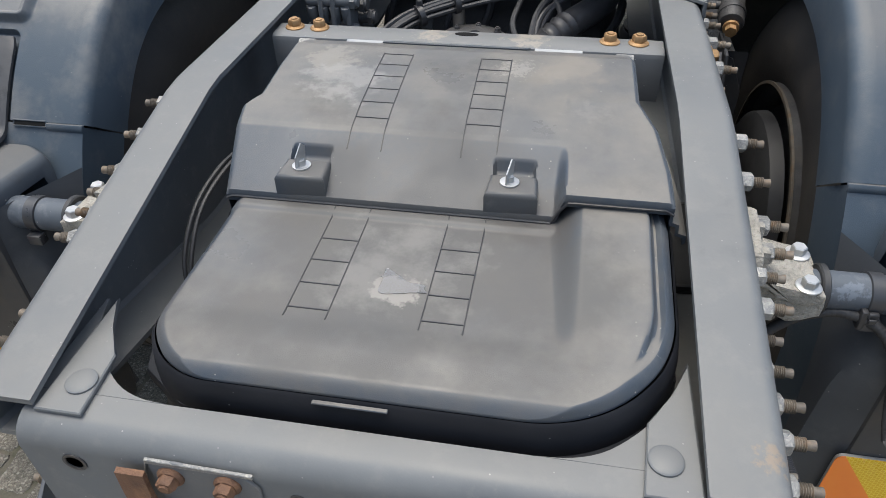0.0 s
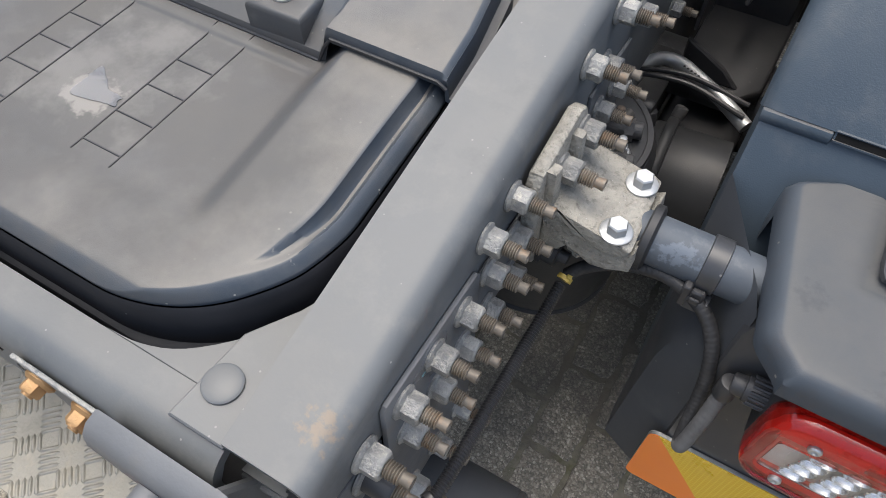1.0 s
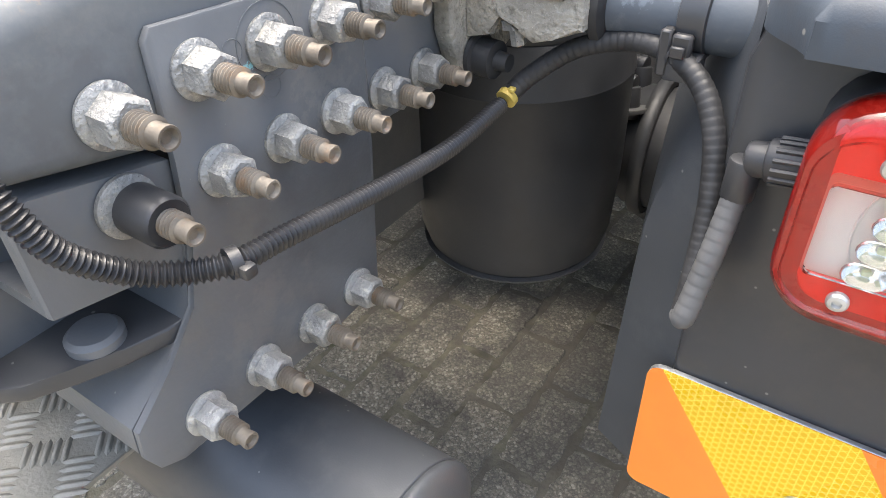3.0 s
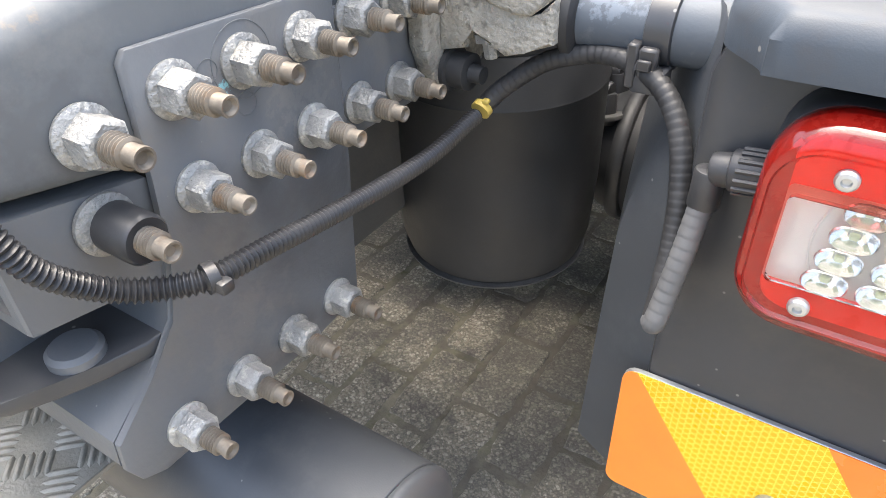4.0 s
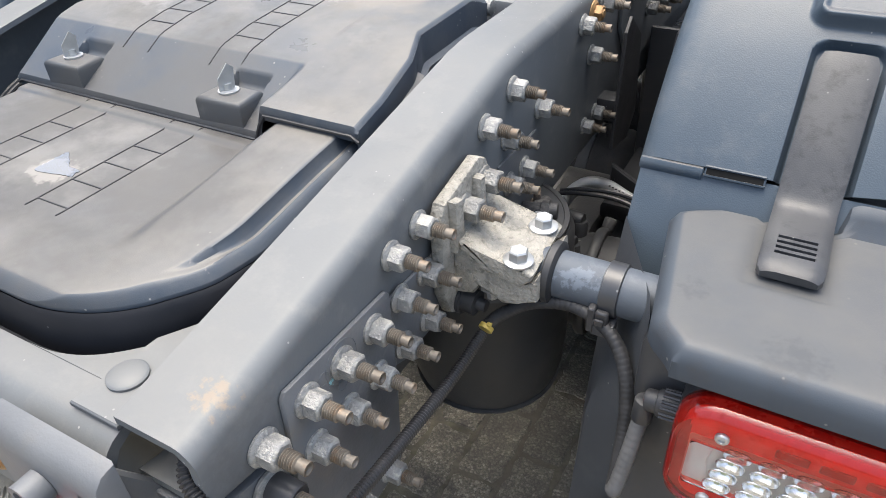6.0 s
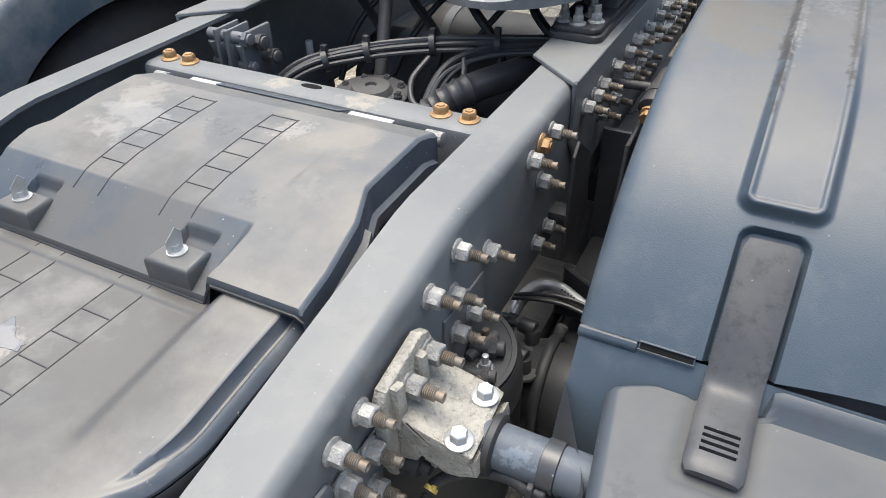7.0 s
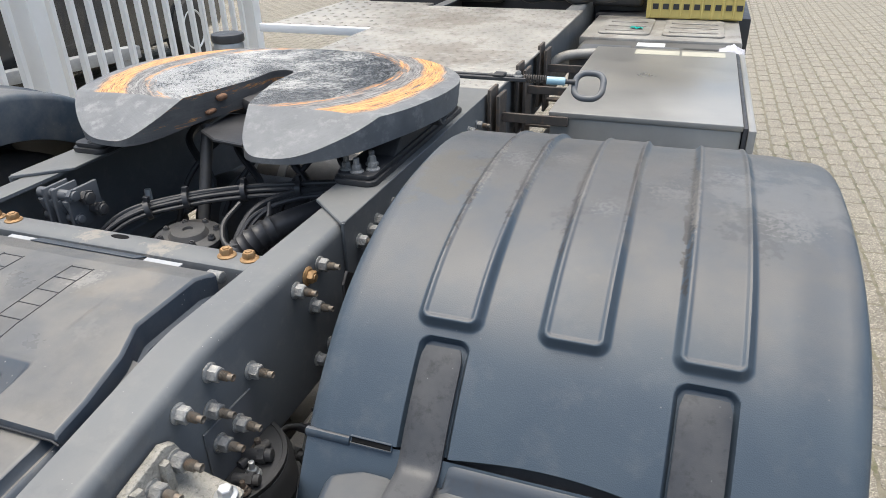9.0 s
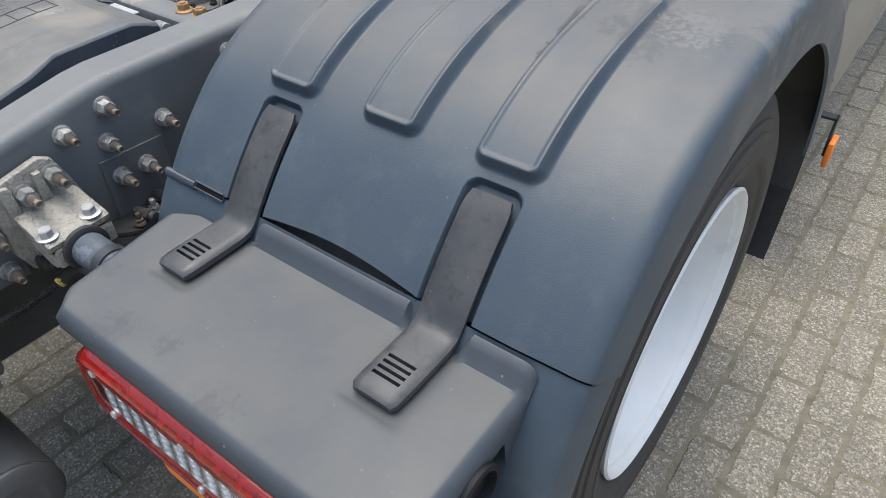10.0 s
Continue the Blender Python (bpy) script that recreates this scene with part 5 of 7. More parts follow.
RED_LENS = glass("red_lens", (0.96, 0.10, 0.07), 0.05, 0.92)
RED_BACK = surface("red_reflector_plastic", (0.78, 0.040, 0.026), (0.86, 0.058, 0.038), 0.3, scale=30, grain=500, bump=0.1)
RED_DEEP = surface("deep_red_plastic", (0.30, 0.010, 0.008), (0.40, 0.016, 0.010), 0.3, scale=30, grain=500, bump=0.1)
CLEAR = glass("clear_lens", (1, 1, 1), 0.02)
CHROME = surface("chrome_reflector", (0.82, 0.83, 0.83), (0.90, 0.91, 0.90), 0.16, metal=0.9, scale=40, bump=0.0)
LED = surface("led_chip", (0.58, 0.62, 0.38), (0.66, 0.70, 0.48), 0.3, scale=40, bump=0.0)
PALE = surface("pale_lamp_inlay", (0.58, 0.57, 0.54), (0.66, 0.65, 0.62), 0.4, scale=20, bump=0.0)

bm = bmesh.new()
rings = []
for rx, rz, depth, square in ((0.0126, 0.0084, 0.0, 0.35), (0.0116, 0.0076, -0.0012, 0.4), (0.0104, 0.0068, 0.0010, 0.6), (0.0072, 0.0048, 0.0055, 0.9), (0.0036, 0.0028, 0.0068, 1.0)):
    ring = []
    for k in range(16):
        t = 2 * math.pi * (k + 0.5) / 16
        c_, s_ = math.cos(t), math.sin(t)
        m = max(abs(c_), abs(s_))
        f = 1 + (1 / m - 1) * square * 0.8
        ring.append(bm.verts.new((rx * c_ * f, depth, rz * s_ * f)))
    rings.append(ring)
for p, q in zip(rings, rings[1:]):
    for k in range(16):
        bm.faces.new((p[k], p[(k + 1) % 16], q[(k + 1) % 16], q[k]))
bm.faces.new(rings[-1])
cup_mesh = mesh_of("reflector_cup", bm, CHROME)
bm = bmesh.new()
box(bm, (-0.0026, 0.003, -0.0022), (0.0026, 0.0066, 0.0018), 0.0008, 1)
chip_mesh = mesh_of("light_chip", bm, LED)


def tail_lamp(side):
    top = thing("tail_lamp", "red rounded tail lamp with clear rows of small lights", "tail lamp", "tail lamps", at=REAR)

    def fy(y):
        return lambda a, b, d: (side * a, y - d, b)
    bm = bmesh.new()
    prism(bm, rounded(0.716, 0.692, 1.150, 0.832, 0.036), fy(0.3195), 0.038, 0.003, 2)
    part("housing", bm, BLACK, top)
    bm = bmesh.new()
    prism(bm, rounded(0.719, 0.695, 1.147, 0.829, 0.034), fy(0.281), 0.007, 0.002, 2)
    part("deep_reflector", bm, RED_DEEP, top, "deep red reflector")
    bm = bmesh.new()
    prism(bm, rounded(0.732, 0.706, 1.136, 0.817, 0.016), fy(0.2735), 0.0055, 0.001, 1)
    part("red_reflector", bm, RED_BACK, top)
    bm = bmesh.new()
    outer, inner = rounded(0.716, 0.692, 1.150, 0.832, 0.038, 8), rounded(0.734, 0.727, 1.134, 0.786, 0.004, 8)
    rings = []
    for k, (w, y) in enumerate(((0, 0.281), (0.0, 0.267), (0.06, 0.259), (0.20, 0.2535), (0.36, 0.2525), (0.42, 0.2550), (1.0, 0.2560), (1.0, 0.262))):
        rings.append([bm.verts.new((side * (a[0] + (b[0] - a[0]) * w), y, a[1] + (b[1] - a[1]) * w)) for a, b in zip(outer, inner)])
    n = len(outer)
    for p, q in zip(rings, rings[1:]):
        for i in range(n):
            bm.faces.new((p[i], p[(i + 1) % n], q[(i + 1) % n], q[i]))
    part("red_lens", bm, RED_LENS, top, "glossy red lens")
    bm = bmesh.new()
    prism(bm, rounded(0.732, 0.724, 1.136, 0.790, 0.004), fy(0.2680), 0.0012)
    inlay = part("inlay", bm, PALE, top)
    for col in range(13):
        for row in range(4):
            c = (side * (0.7695 + 0.0285 * col + 0.003 * (row - 1.5)), 0.2600, 0.7345 + 0.0160 * row)
            cup = new("reflector_cup", cup_mesh)
            cup.parent, cup.location = inlay, c
            chip = new("light_chip", chip_mesh)
            chip.parent, chip.location = inlay, c
    bm = bmesh.new()
    hose(bm, [Vector((side * (0.7515 + 0.0085 * (2 * k / 20 - 1) ** 2), 0.2662, 0.7265 + 0.060 * k / 20)) for k in range(21)], 0.0007, 6)
    part("inlay_rim", bm, PALE, top)
    for k in range(9):
        bm = bmesh.new()
        x = 0.800 + 0.034 * k
        box(bm, (min(side * x, side * (x + 0.026)), 0.2655, 0.796), (max(side * x, side * (x + 0.026)), 0.2680, 0.806), 0.001, 1)
        part("red_prism", bm, RED_DEEP, top)
    bm = bmesh.new()
    prism(bm, rounded(0.7345, 0.7275, 1.1335, 0.7855, 0.004), fy(0.2590), 0.0028, 0.0008, 1)
    lens = part("clear_lens", bm, CLEAR, top, "clear plastic lens")
    lens.visible_shadow = False
    for x, z in ((0.758, 0.803), (0.757, 0.7165), (0.94, 0.805), (0.94, 0.713), (1.12, 0.803), (1.12, 0.7165)):
        bm = bmesh.new()
        ring_lathe(bm, [(0, 0.0062), (0.003, 0.0062), (0.0045, 0.005), (0.005, 0.0028), (0.003, 0.0022), (0.003, 0)], (side * x, 0.2560, z), (0, -1, 0), 18)
        part("screw", bm, GALV, top, "bright screw")


tail_lamp(1)
tail_lamp(-1)


def honeycomb():
    m = surface("yellow_reflective_film", (0.74, 0.43, 0.0), (0.84, 0.50, 0.003), 0.3, scale=8, grain=600, bump=0.04)
    nt = m.node_tree
    geo = nt.nodes.new("ShaderNodeNewGeometry")

    def node(kind, op, *ins):
        nd = nt.nodes.new(kind)
        nd.operation = op
        for k, v in enumerate(ins):
            if isinstance(v, bpy.types.NodeSocket):
                nt.links.new(v, nd.inputs[k])
            else:
                nd.inputs[k].default_value = v
        return nd
    total = None
    for deg in (0, 60, 120):
        way = (math.cos(radians(deg)) / 0.0056, 0, math.sin(radians(deg)) / 0.0056)
        dot = node("ShaderNodeVectorMath", "DOT_PRODUCT", geo.outputs["Position"], way).outputs["Value"]
        off = node("ShaderNodeMath", "SUBTRACT", node("ShaderNodeMath", "FRACT", dot).outputs[0], 0.5).outputs[0]
        line = node("ShaderNodeMath", "LESS_THAN", node("ShaderNodeMath", "ABSOLUTE", off).outputs[0], 0.055).outputs[0]
        total = line if total is None else node("ShaderNodeMath", "MAXIMUM", total, line).outputs[0]
    ramp = node("ShaderNodeMath", "SUBTRACT", 1.0, total)
    bsdf = nt.nodes["Principled BSDF"]
    old = bsdf.inputs["Base Color"].links[0].from_socket
    mix = nt.nodes.new("ShaderNodeMixRGB")
    mix.inputs["Color1"].default_value = (0.96, 0.72, 0.10, 1)
    nt.links.new(ramp.outputs[0], mix.inputs["Fac"])
    nt.links.new(old, mix.inputs["Color2"])
    nt.links.new(mix.outputs[0], bsdf.inputs["Base Color"])
    return m


YELLOW_FILM = honeycomb()


def clip_poly(poly, keep):
    """Cuts a polygon of (a, b) by keep(a, b) >= 0, a linear function."""
    out = []
    for p, q in zip(poly, poly[1:] + poly[:1]):
        u, v = keep(*p), keep(*q)
        if u >= 0:
            out.append(p)
        if u * v < 0:
            t = u / (u - v)
            out.append((p[0] + (q[0] - p[0]) * t, p[1] + (q[1] - p[1]) * t))
    return out


def marking_plate(side):
    top = thing("marking_plate", "rear marking plate with slanted orange and yellow reflective stripes", "marking plate", "rear marking plates", at=REAR)
    x0, x1, z0, z1 = 0.650, 1.210, 0.401, 0.555
    base = rounded(x0, z0, x1, z1, 0.012, 4)
    bm = bmesh.new()
    prism(bm, [(side * a, b) for a, b in base], facing_y(0.3135), 0.006, 0.001, 1)
    part("backing", bm, GALV, top)
    slope, pitch = 0.68, 0.148
    for k in range(-1, 6):
        lo = 0.662 - pitch + pitch * k
        poly = clip_poly(clip_poly(base, lambda a, b: a + slope * (b - z1) - lo), lambda a, b: lo + pitch - a - slope * (b - z1))
        if len(poly) > 2:
            bm = bmesh.new()
            prism(bm, [(side * a, b) for a, b in poly], facing_y(0.3125), 0.001)
            part("stripe", bm, YELLOW_FILM if k % 2 else ORANGE, top, "yellow reflective stripe" if k % 2 else "orange reflective stripe")
    for x in (0.788, 1.076):
        bm = bmesh.new()
        ring_lathe(bm, [(0, 0.011), (0.003, 0.011), (0.004, 0.008), (0.002, 0.005), (0.002, 0)], (side * x, 0.3125, 0.466), (0, -1, 0), 20)
        part("screw", bm, GALV, top)


marking_plate(1)
marking_plate(-1)

# ---- cables at the rear corner ----
conduit = thing("cable_conduit", "black corrugated cable conduit looping from rail to pipe", "cable", at=REAR)
pts = spline([(0.398, 0.036, 0.880), (0.402, 0.014, 0.868), (0.412, -0.006, 0.860), (0.426, -0.014, 0.851), (0.441, -0.016, 0.836), (0.449, -0.013, 0.818), (0.454, -0.004, 0.796), (0.460, 0.018, 0.773), (0.472, 0.038, 0.764), (0.488, 0.060, 0.763), (0.491, 0.095, 0.760), (0.490, 0.140, 0.752), (0.489, 0.197, 0.743), (0.489, 0.268, 0.737), (0.490, 0.335, 0.743)], 12)
pts = even(pts, 0.0004)
bm = bmesh.new()
hose(bm, pts, lambda i: 0.0062 + 0.0009 * math.sin(2 * math.pi * i / 9), 12)
part("corrugated_tube", bm, CONDUIT, conduit)
bm = bmesh.new()
rod(bm, (0.4908, 0.340, 0.7450), (0.4916, 0.345, 0.7475), 0.0088, 14)
box(bm, (0.4930, 0.338, 0.7525), (0.4990, 0.344, 0.7565), 0.001, 1)
part("end_tape", bm, TAPE_YELLOW, conduit, "yellow tape ring")
bm = bmesh.new()
rod(bm, (0.4865, 0.057, 0.7630), (0.4885, 0.063, 0.7628), 0.0090, 16)
box(bm, (0.491, 0.056, 0.757), (0.501, 0.065, 0.765), 0.002)
part("cable_tie", bm, BLACK, conduit)

cable = thing("taped_cable", "black taped lamp cable hanging in a loop", "cable", at=REAR)
pts = even(spline([(0.4918, 0.347, 0.7485), (0.508, 0.355, 0.766), (0.540, 0.360, 0.790), (0.580, 0.360, 0.803), (0.612, 0.353, 0.802), (0.637, 0.343, 0.790), (0.654, 0.331, 0.768), (0.664, 0.318, 0.736), (0.669, 0.304, 0.700), (0.6715, 0.286, 0.668), (0.673, 0.272, 0.652)], 12), 0.001)
bm = bmesh.new()
hose(bm, pts, lambda i: 0.0078 - 0.00035 * ((i % 6) / 5) ** 2, 14)
part("taped_run", bm, TAPE, cable)
pts = even(spline([(0.673, 0.271, 0.651), (0.676, 0.270, 0.658), (0.680, 0.283, 0.695), (0.6825, 0.297, 0.728), (0.6835, 0.302, 0.744)], 12), 0.001)
bm = bmesh.new()
hose(bm, pts, lambda i: 0.0084 - 0.00035 * ((i % 8) / 7) ** 2, 14)
part("grey_lead", bm, GREY_TAPE, cable, "grey taped lead to the plug")
bm = bmesh.new()
rod(bm, (0.610, 0.354, 0.8022), (0.616, 0.352, 0.8012), 0.0094, 16)
box(bm, (0.605, 0.344, 0.788), (0.613, 0.360, 0.820), 0.0015, 1)
box(bm, (0.613, 0.344, 0.796), (0.627, 0.352, 0.818), 0.002, 1)
box(bm, (0.614, 0.340, 0.803), (0.624, 0.3435, 0.811), 0.001, 1)
part("cable_tie", bm, BLACK, cable)
bm = bmesh.new()
rod(bm, (0.6835, 0.302, 0.736), (0.6840, 0.304, 0.764), 0.0105, 16, round_=0.002)
rod(bm, (0.6840, 0.304, 0.764), (0.702, 0.303, 0.768), 0.0115, 16, round_=0.003)
rod(bm, (0.696, 0.303, 0.767), (0.720, 0.302, 0.770), 0.0140, 20, round_=0.002)
part("plug", bm, BLACK, cable, "black angled plug")
for k in range(14):
    bm = bmesh.new()
    a = 2 * math.pi * k / 14
    rod(bm, (0.700, 0.303 + 0.0142 * math.cos(a), 0.7678 + 0.0142 * math.sin(a)), (0.719, 0.302 + 0.0142 * math.cos(a), 0.7700 + 0.0142 * math.sin(a)), 0.0018, 6)
    part("grip_rib", bm, BLACK, cable)

# ---- air bellows, tube, checker plate under the rail ----
bellows = thing("air_bellows", "black rubber air suspension bellows under the rail", "air spring", "air springs", at=(0, 0.010, 0.060))
bm = bmesh.new()
ring_lathe(bm, [(0, 0.0), (0, 0.100), (0.004, 0.113), (0.03, 0.121), (0.10, 0.125), (0.228, 0.125), (0.231, 0.1265), (0.234, 0.125), (0.270, 0.1235), (0.283, 0.116), (0.290, 0.09), (0.290, 0)], (0.392, 0.550, 0.450), (0, 0, 1), 56)
part("bag", bm, RUBBER, bellows)
bm = bmesh.new()
ring_lathe(bm, [(0, 0.090), (0.0, 0.117), (0.003, 0.118), (0.005, 0.112)], (0.392, 0.550, 0.4475), (0, 0, 1), 48, cap=False)
part("bead_ring", bm, GRIME, bellows)
bm = bmesh.new()
ring_lathe(bm, [(0, 0.112), (0.002, 0.114), (0.006, 0.112), (0.010, 0.100), (0.012, 0.06), (0.012, 0)], (0.392, 0.550, 0.7335), (0, 0, 1), 48)
part("top_plate", bm, RUBBER, bellows, "greasy black top plate")
bm = bmesh.new()
box(bm, (0.33, 0.60, 0.455), (0.45, 1.06, 0.52), 0.012)
part("trailing_arm", bm, GRIME, bellows)
bm = bmesh.new()
ring_lathe(bm, [(0, 0.114), (0.005, 0.116), (0.009, 0.115), (0.0095, 0.108), (0.004, 0.104)], (0.392, 0.550, 0.7330), (0, 0, 1), 48, cap=False)
part("crimp_ring", bm, RUBBER, bellows)
for x, y, r, h in ((0.474, 0.535, 0.010, 0.016), (0.452, 0.585, 0.011, 0.012), (0.480, 0.500, 0.008, 0.010)):
    bm = bmesh.new()
    hex_bolt(bm, (x, y, 0.7455), r, h * 0.6, r * 1.4)
    rod(bm, (x, y, 0.750), (x, y, 0.757 + h), r * 0.5, 12, round_=0.001)
    part("top_stud", bm, GALV if h > 0.015 else WEATHERED, bellows, "bare stud tip" if h > 0.015 else "")
for p, q, r in (((0.440, 0.560, 0.754), (0.488, 0.572, 0.757), 0.011), ((0.452, 0.512, 0.752), (0.496, 0.522, 0.753), 0.009), ((0.445, 0.540, 0.750), (0.462, 0.600, 0.752), 0.008)):
    bm = bmesh.new()
    rod(bm, p, q, r, 14, round_=0.002)
    rod(bm, Vector(p).lerp(Vector(q), 0.55), Vector(p).lerp(Vector(q), 0.78), r * 1.35, 6)
    part("air_fitting", bm, GRIME, bellows, "grimy air fitting")

# unseen second bellows, added so the gap beside the rail goes dark
copy_thing(bellows, Matrix.Translation((0.07, 1.10, 0)))

bm = bmesh.new()
ring_lathe(bm, [(0, 0.079), (0.001, 0.080), (1.079, 0.080), (1.080, 0.079)], (-0.54, 0.115, 0.452), (1, 0, 0), 48)
tube = thing("underrun_tube", "dark grey steel underrun tube lying across below the rails", "underrun bar", at=REAR)
part("tube", bm, SIDE, tube)
for s in (1, -1):
    bm = bmesh.new()
    ring_lathe(bm, [(0, 0.0785), (0.003, 0.0800), (0.006, 0.0800), (0.009, 0.0780), (0.014, 0.0690), (0.018, 0.050), (0.0185, 0.046), (0.0175, 0.044), (0.0175, 0.030), (0.0185, 0.028), (0.019, 0.0)], (s * 0.5402, 0.115, 0.452), (s, 0, 0), 48)
    part("end_cap", bm, SIDE, tube)

checker = thing("step_plate", "dirty aluminium checker plate step below the rear crossmember", "step plate", at=REAR)
bm = bmesh.new()
box(bm, (-0.30, -0.145, 0.540), (0.345, 0.045, 0.546), 0.001, 1)
part("sheet", bm, CHECKER, checker)
bm = bmesh.new()
for i in range(17):
    for j in range(5):
        cx, cy = -0.285 + 0.0385 * i, -0.130 + 0.0385 * j
        a = radians(45 if (i + j) % 2 else -45)
        for k in (-0.0150, -0.0075, 0.0, 0.0075, 0.0150):
            ox, oy = -math.sin(a) * k, math.cos(a) * k
            pts6 = [(-0.0135, 0), (-0.0095, 0.0026), (0.0095, 0.0026), (0.0135, 0), (0.0095, -0.0026), (-0.0095, -0.0026)]
            lo, hi = [[bm.verts.new((cx + ox + f * u * math.cos(a) - f * w * math.sin(a), cy + oy + f * u * math.sin(a) + f * w * math.cos(a), z)) for u, w in pts6] for f, z in ((1, 0.546), (0.62, 0.5480))]
            for q in range(6):
                bm.faces.new((lo[q], lo[(q + 1) % 6], hi[(q + 1) % 6], hi[q]))
            bm.faces.new(hi)
tread = part("tread_pattern", bm, CHECKER, checker)
tagged(tread, kind="stuff")

# ---- brackets on the rear face ----
for x0, x1, mat in ((-0.197, -0.078, GOLD), (0.135, 0.247, GOLD)):
    br = thing("light_bracket", "galvanised bracket strip bolted to the rear crossmember", "bracket", "rear brackets", at=(0, -0.0035, 0.060))
    bm = bmesh.new()
    prism(bm, [(x0, 0.845), (x0 + 0.03, 0.850), (x1 - 0.012, 0.842), (x1, 0.825), (x1, 0.735), (x0, 0.735)], facing_y(-0.021), -0.004, 0.001, 1)
    part("plate", bm, PAINT_DARK, br)
    left_tail, right_tail = [(x0 - 0.045, 0.806), (x0 - 0.012, 0.808), (x0 - 0.002, 0.845)], [(x1 - 0.010, 0.842), (x1, 0.820), (x1 + 0.024, 0.814)]
    strip = left_tail + [(x1 - 0.004, 0.842)] if x0 < 0 else [(x0, 0.846)] + right_tail
    strip = strip + [(a, b + 0.005) for a, b in strip[::-1]]
    bm = bmesh.new()
    prism(bm, strip, facing_y(-0.0212), -0.0042, 0.0008, 1)
    part("folded_edge", bm, ZINC, br, "galvanised folded strip")
    for x in (x0 + 0.022, x1 - 0.034):
        bm = bmesh.new()
        hex_bolt(bm, (x, -0.025, 0.826), 0.011, 0.011, 0.015, (0, -1, 0))
        part("bolt", bm, GOLD if x > 0 else RUST, br)
        bm = bmesh.new()
        hex_bolt(bm, (x + 0.008, -0.025, 0.752), 0.011, 0.011, 0.015, (0, -1, 0))
        part("bolt", bm, GOLD if x > 0 else RUST, br)
hook = thing("rusty_bar", "rusty curved flat bar hanging from the rear bracket", "bar", at=(0.02, -0.006, 0.055))
bm = bmesh.new()
line = even(spline([(-0.235, -0.030, 0.840), (-0.232, -0.034, 0.800), (-0.222, -0.040, 0.75), (-0.205, -0.060, 0.69), (-0.205, -0.095, 0.63), (-0.225, -0.12, 0.58), (-0.25, -0.13, 0.545)], 6), 0.012)
rows = []
for p in line:
    rows.append([bm.verts.new(p + Vector(o)) for o in ((-0.016, -0.003, 0), (0.016, -0.003, 0), (0.016, 0.003, 0.002), (-0.016, 0.003, 0.002))])
for p, q in zip(rows, rows[1:]):
    for i in range(4):
        bm.faces.new((p[i], p[(i + 1) % 4], q[(i + 1) % 4], q[i]))
bm.faces.new(rows[0])
bm.faces.new(rows[-1])
part("bar", bm, RUST, hook)

tow = thing("tow_bracket", "dark grey tow bracket with a red-knobbed locking pin", "tow bracket", at=(0, -0.004, 0.048))
bm = bmesh.new()
prism(bm, [(-0.022, 0.690), (-0.046, 0.690), (-0.046, 0.868), (-0.043, 0.880), (-0.035, 0.888), (-0.022, 0.890)], lambda a, b, d: (0.250 + d, a, b), 0.135, 0.004, 2)
prism(bm, [(-0.046, 0.690), (-0.046, 0.868), (-0.020, 0.870), (0.02, 0.80), (0.05, 0.70), (0.05, 0.690)], facing_x(0.360), 0.010, 0.003, 1)
part("plate", bm, PAINT_DARK, tow)
for x, z in ((0.316, 0.852), (0.370, 0.826)):
    bm = bmesh.new()
    ring_lathe(bm, [(0, 0.014), (0.018, 0.014), (0.018, 0.009), (0.002, 0.009), (0.002, 0)], (x, -0.0465, z), (0, -1, 0), 22)
    part("sleeve", bm, PAINT_DARK, tow)
bm = bmesh.new()
rod(bm, (0.370, -0.050, 0.826), (0.314, -0.078, 0.800), 0.0105, 16)
part("pin", bm, GALV, tow, "worn steel pin")
bm = bmesh.new()
ring_lathe(bm, [(0, 0.012), (0.002, 0.029), (0.008, 0.034), (0.013, 0.034), (0.014, 0.031), (0.017, 0.031), (0.018, 0.034), (0.026, 0.031), (0.030, 0.026), (0.022, 0.022), (0.022, 0)], (0.316, -0.077, 0.800), (-0.80, -0.42, -0.40), 28)
part("knob", bm, RED, tow, "red plastic knob")
bm = bmesh.new()
prism(bm, [(0.27, -0.030), (0.388, -0.030), (0.402, -0.018), (0.413, 0.005), (0.424, 0.030), (0.4325, 0.055), (0.4325, 0.090), (0.4325, 0.140), (0.27, 0.140)], flat(0.690), 0.012, 0.002, 2)
part("lower_flange", bm, PANEL, tow)
bm = bmesh.new()
ring_lathe(bm, [(0, 0.017), (0.006, 0.017), (0.009, 0.014), (0.0095, 0)], (0.404, 0.027, 0.7015), (0, 0, 1), 26)
part("large_rivet", bm, PAINT_DARK, tow)

# ---- clear film over a pale dry scuff on the hatch ----
# film is added to catch sky; the mark below it is dry
WATER = glass("water", (1, 1, 1), 0.02)
bm = bmesh.new()
rim_pts = []
for k in range(72):
    a = 2 * math.pi * k / 72
    r = 1 + 0.25 * noise.noise(Vector((math.cos(a) * 1.3, math.sin(a) * 1.3, 3.1))) + 0.12 * noise.noise(Vector((math.cos(a) * 4, math.sin(a) * 4, 1.7)))
    r += 0.55 * noise.noise(Vector((math.cos(a) * 1.7, math.sin(a) * 1.7, 8.3)))
    u, w = 0.034 * r * math.cos(a), 0.013 * r * (1 + 0.5 * math.sin(3 * a + 0.6)) * math.sin(a)
    rim_pts.append((0.018 + 0.94 * u + 0.34 * w, 0.215 - 0.34 * u + 0.94 * w))
prism(bm, rim_pts, flat(0.9648), 0.0006, 0.0003, 1)
puddle = solid("puddle", bm, WATER, "clear water-like film laid over a dry pale scuff on the battery cover", "puddle")

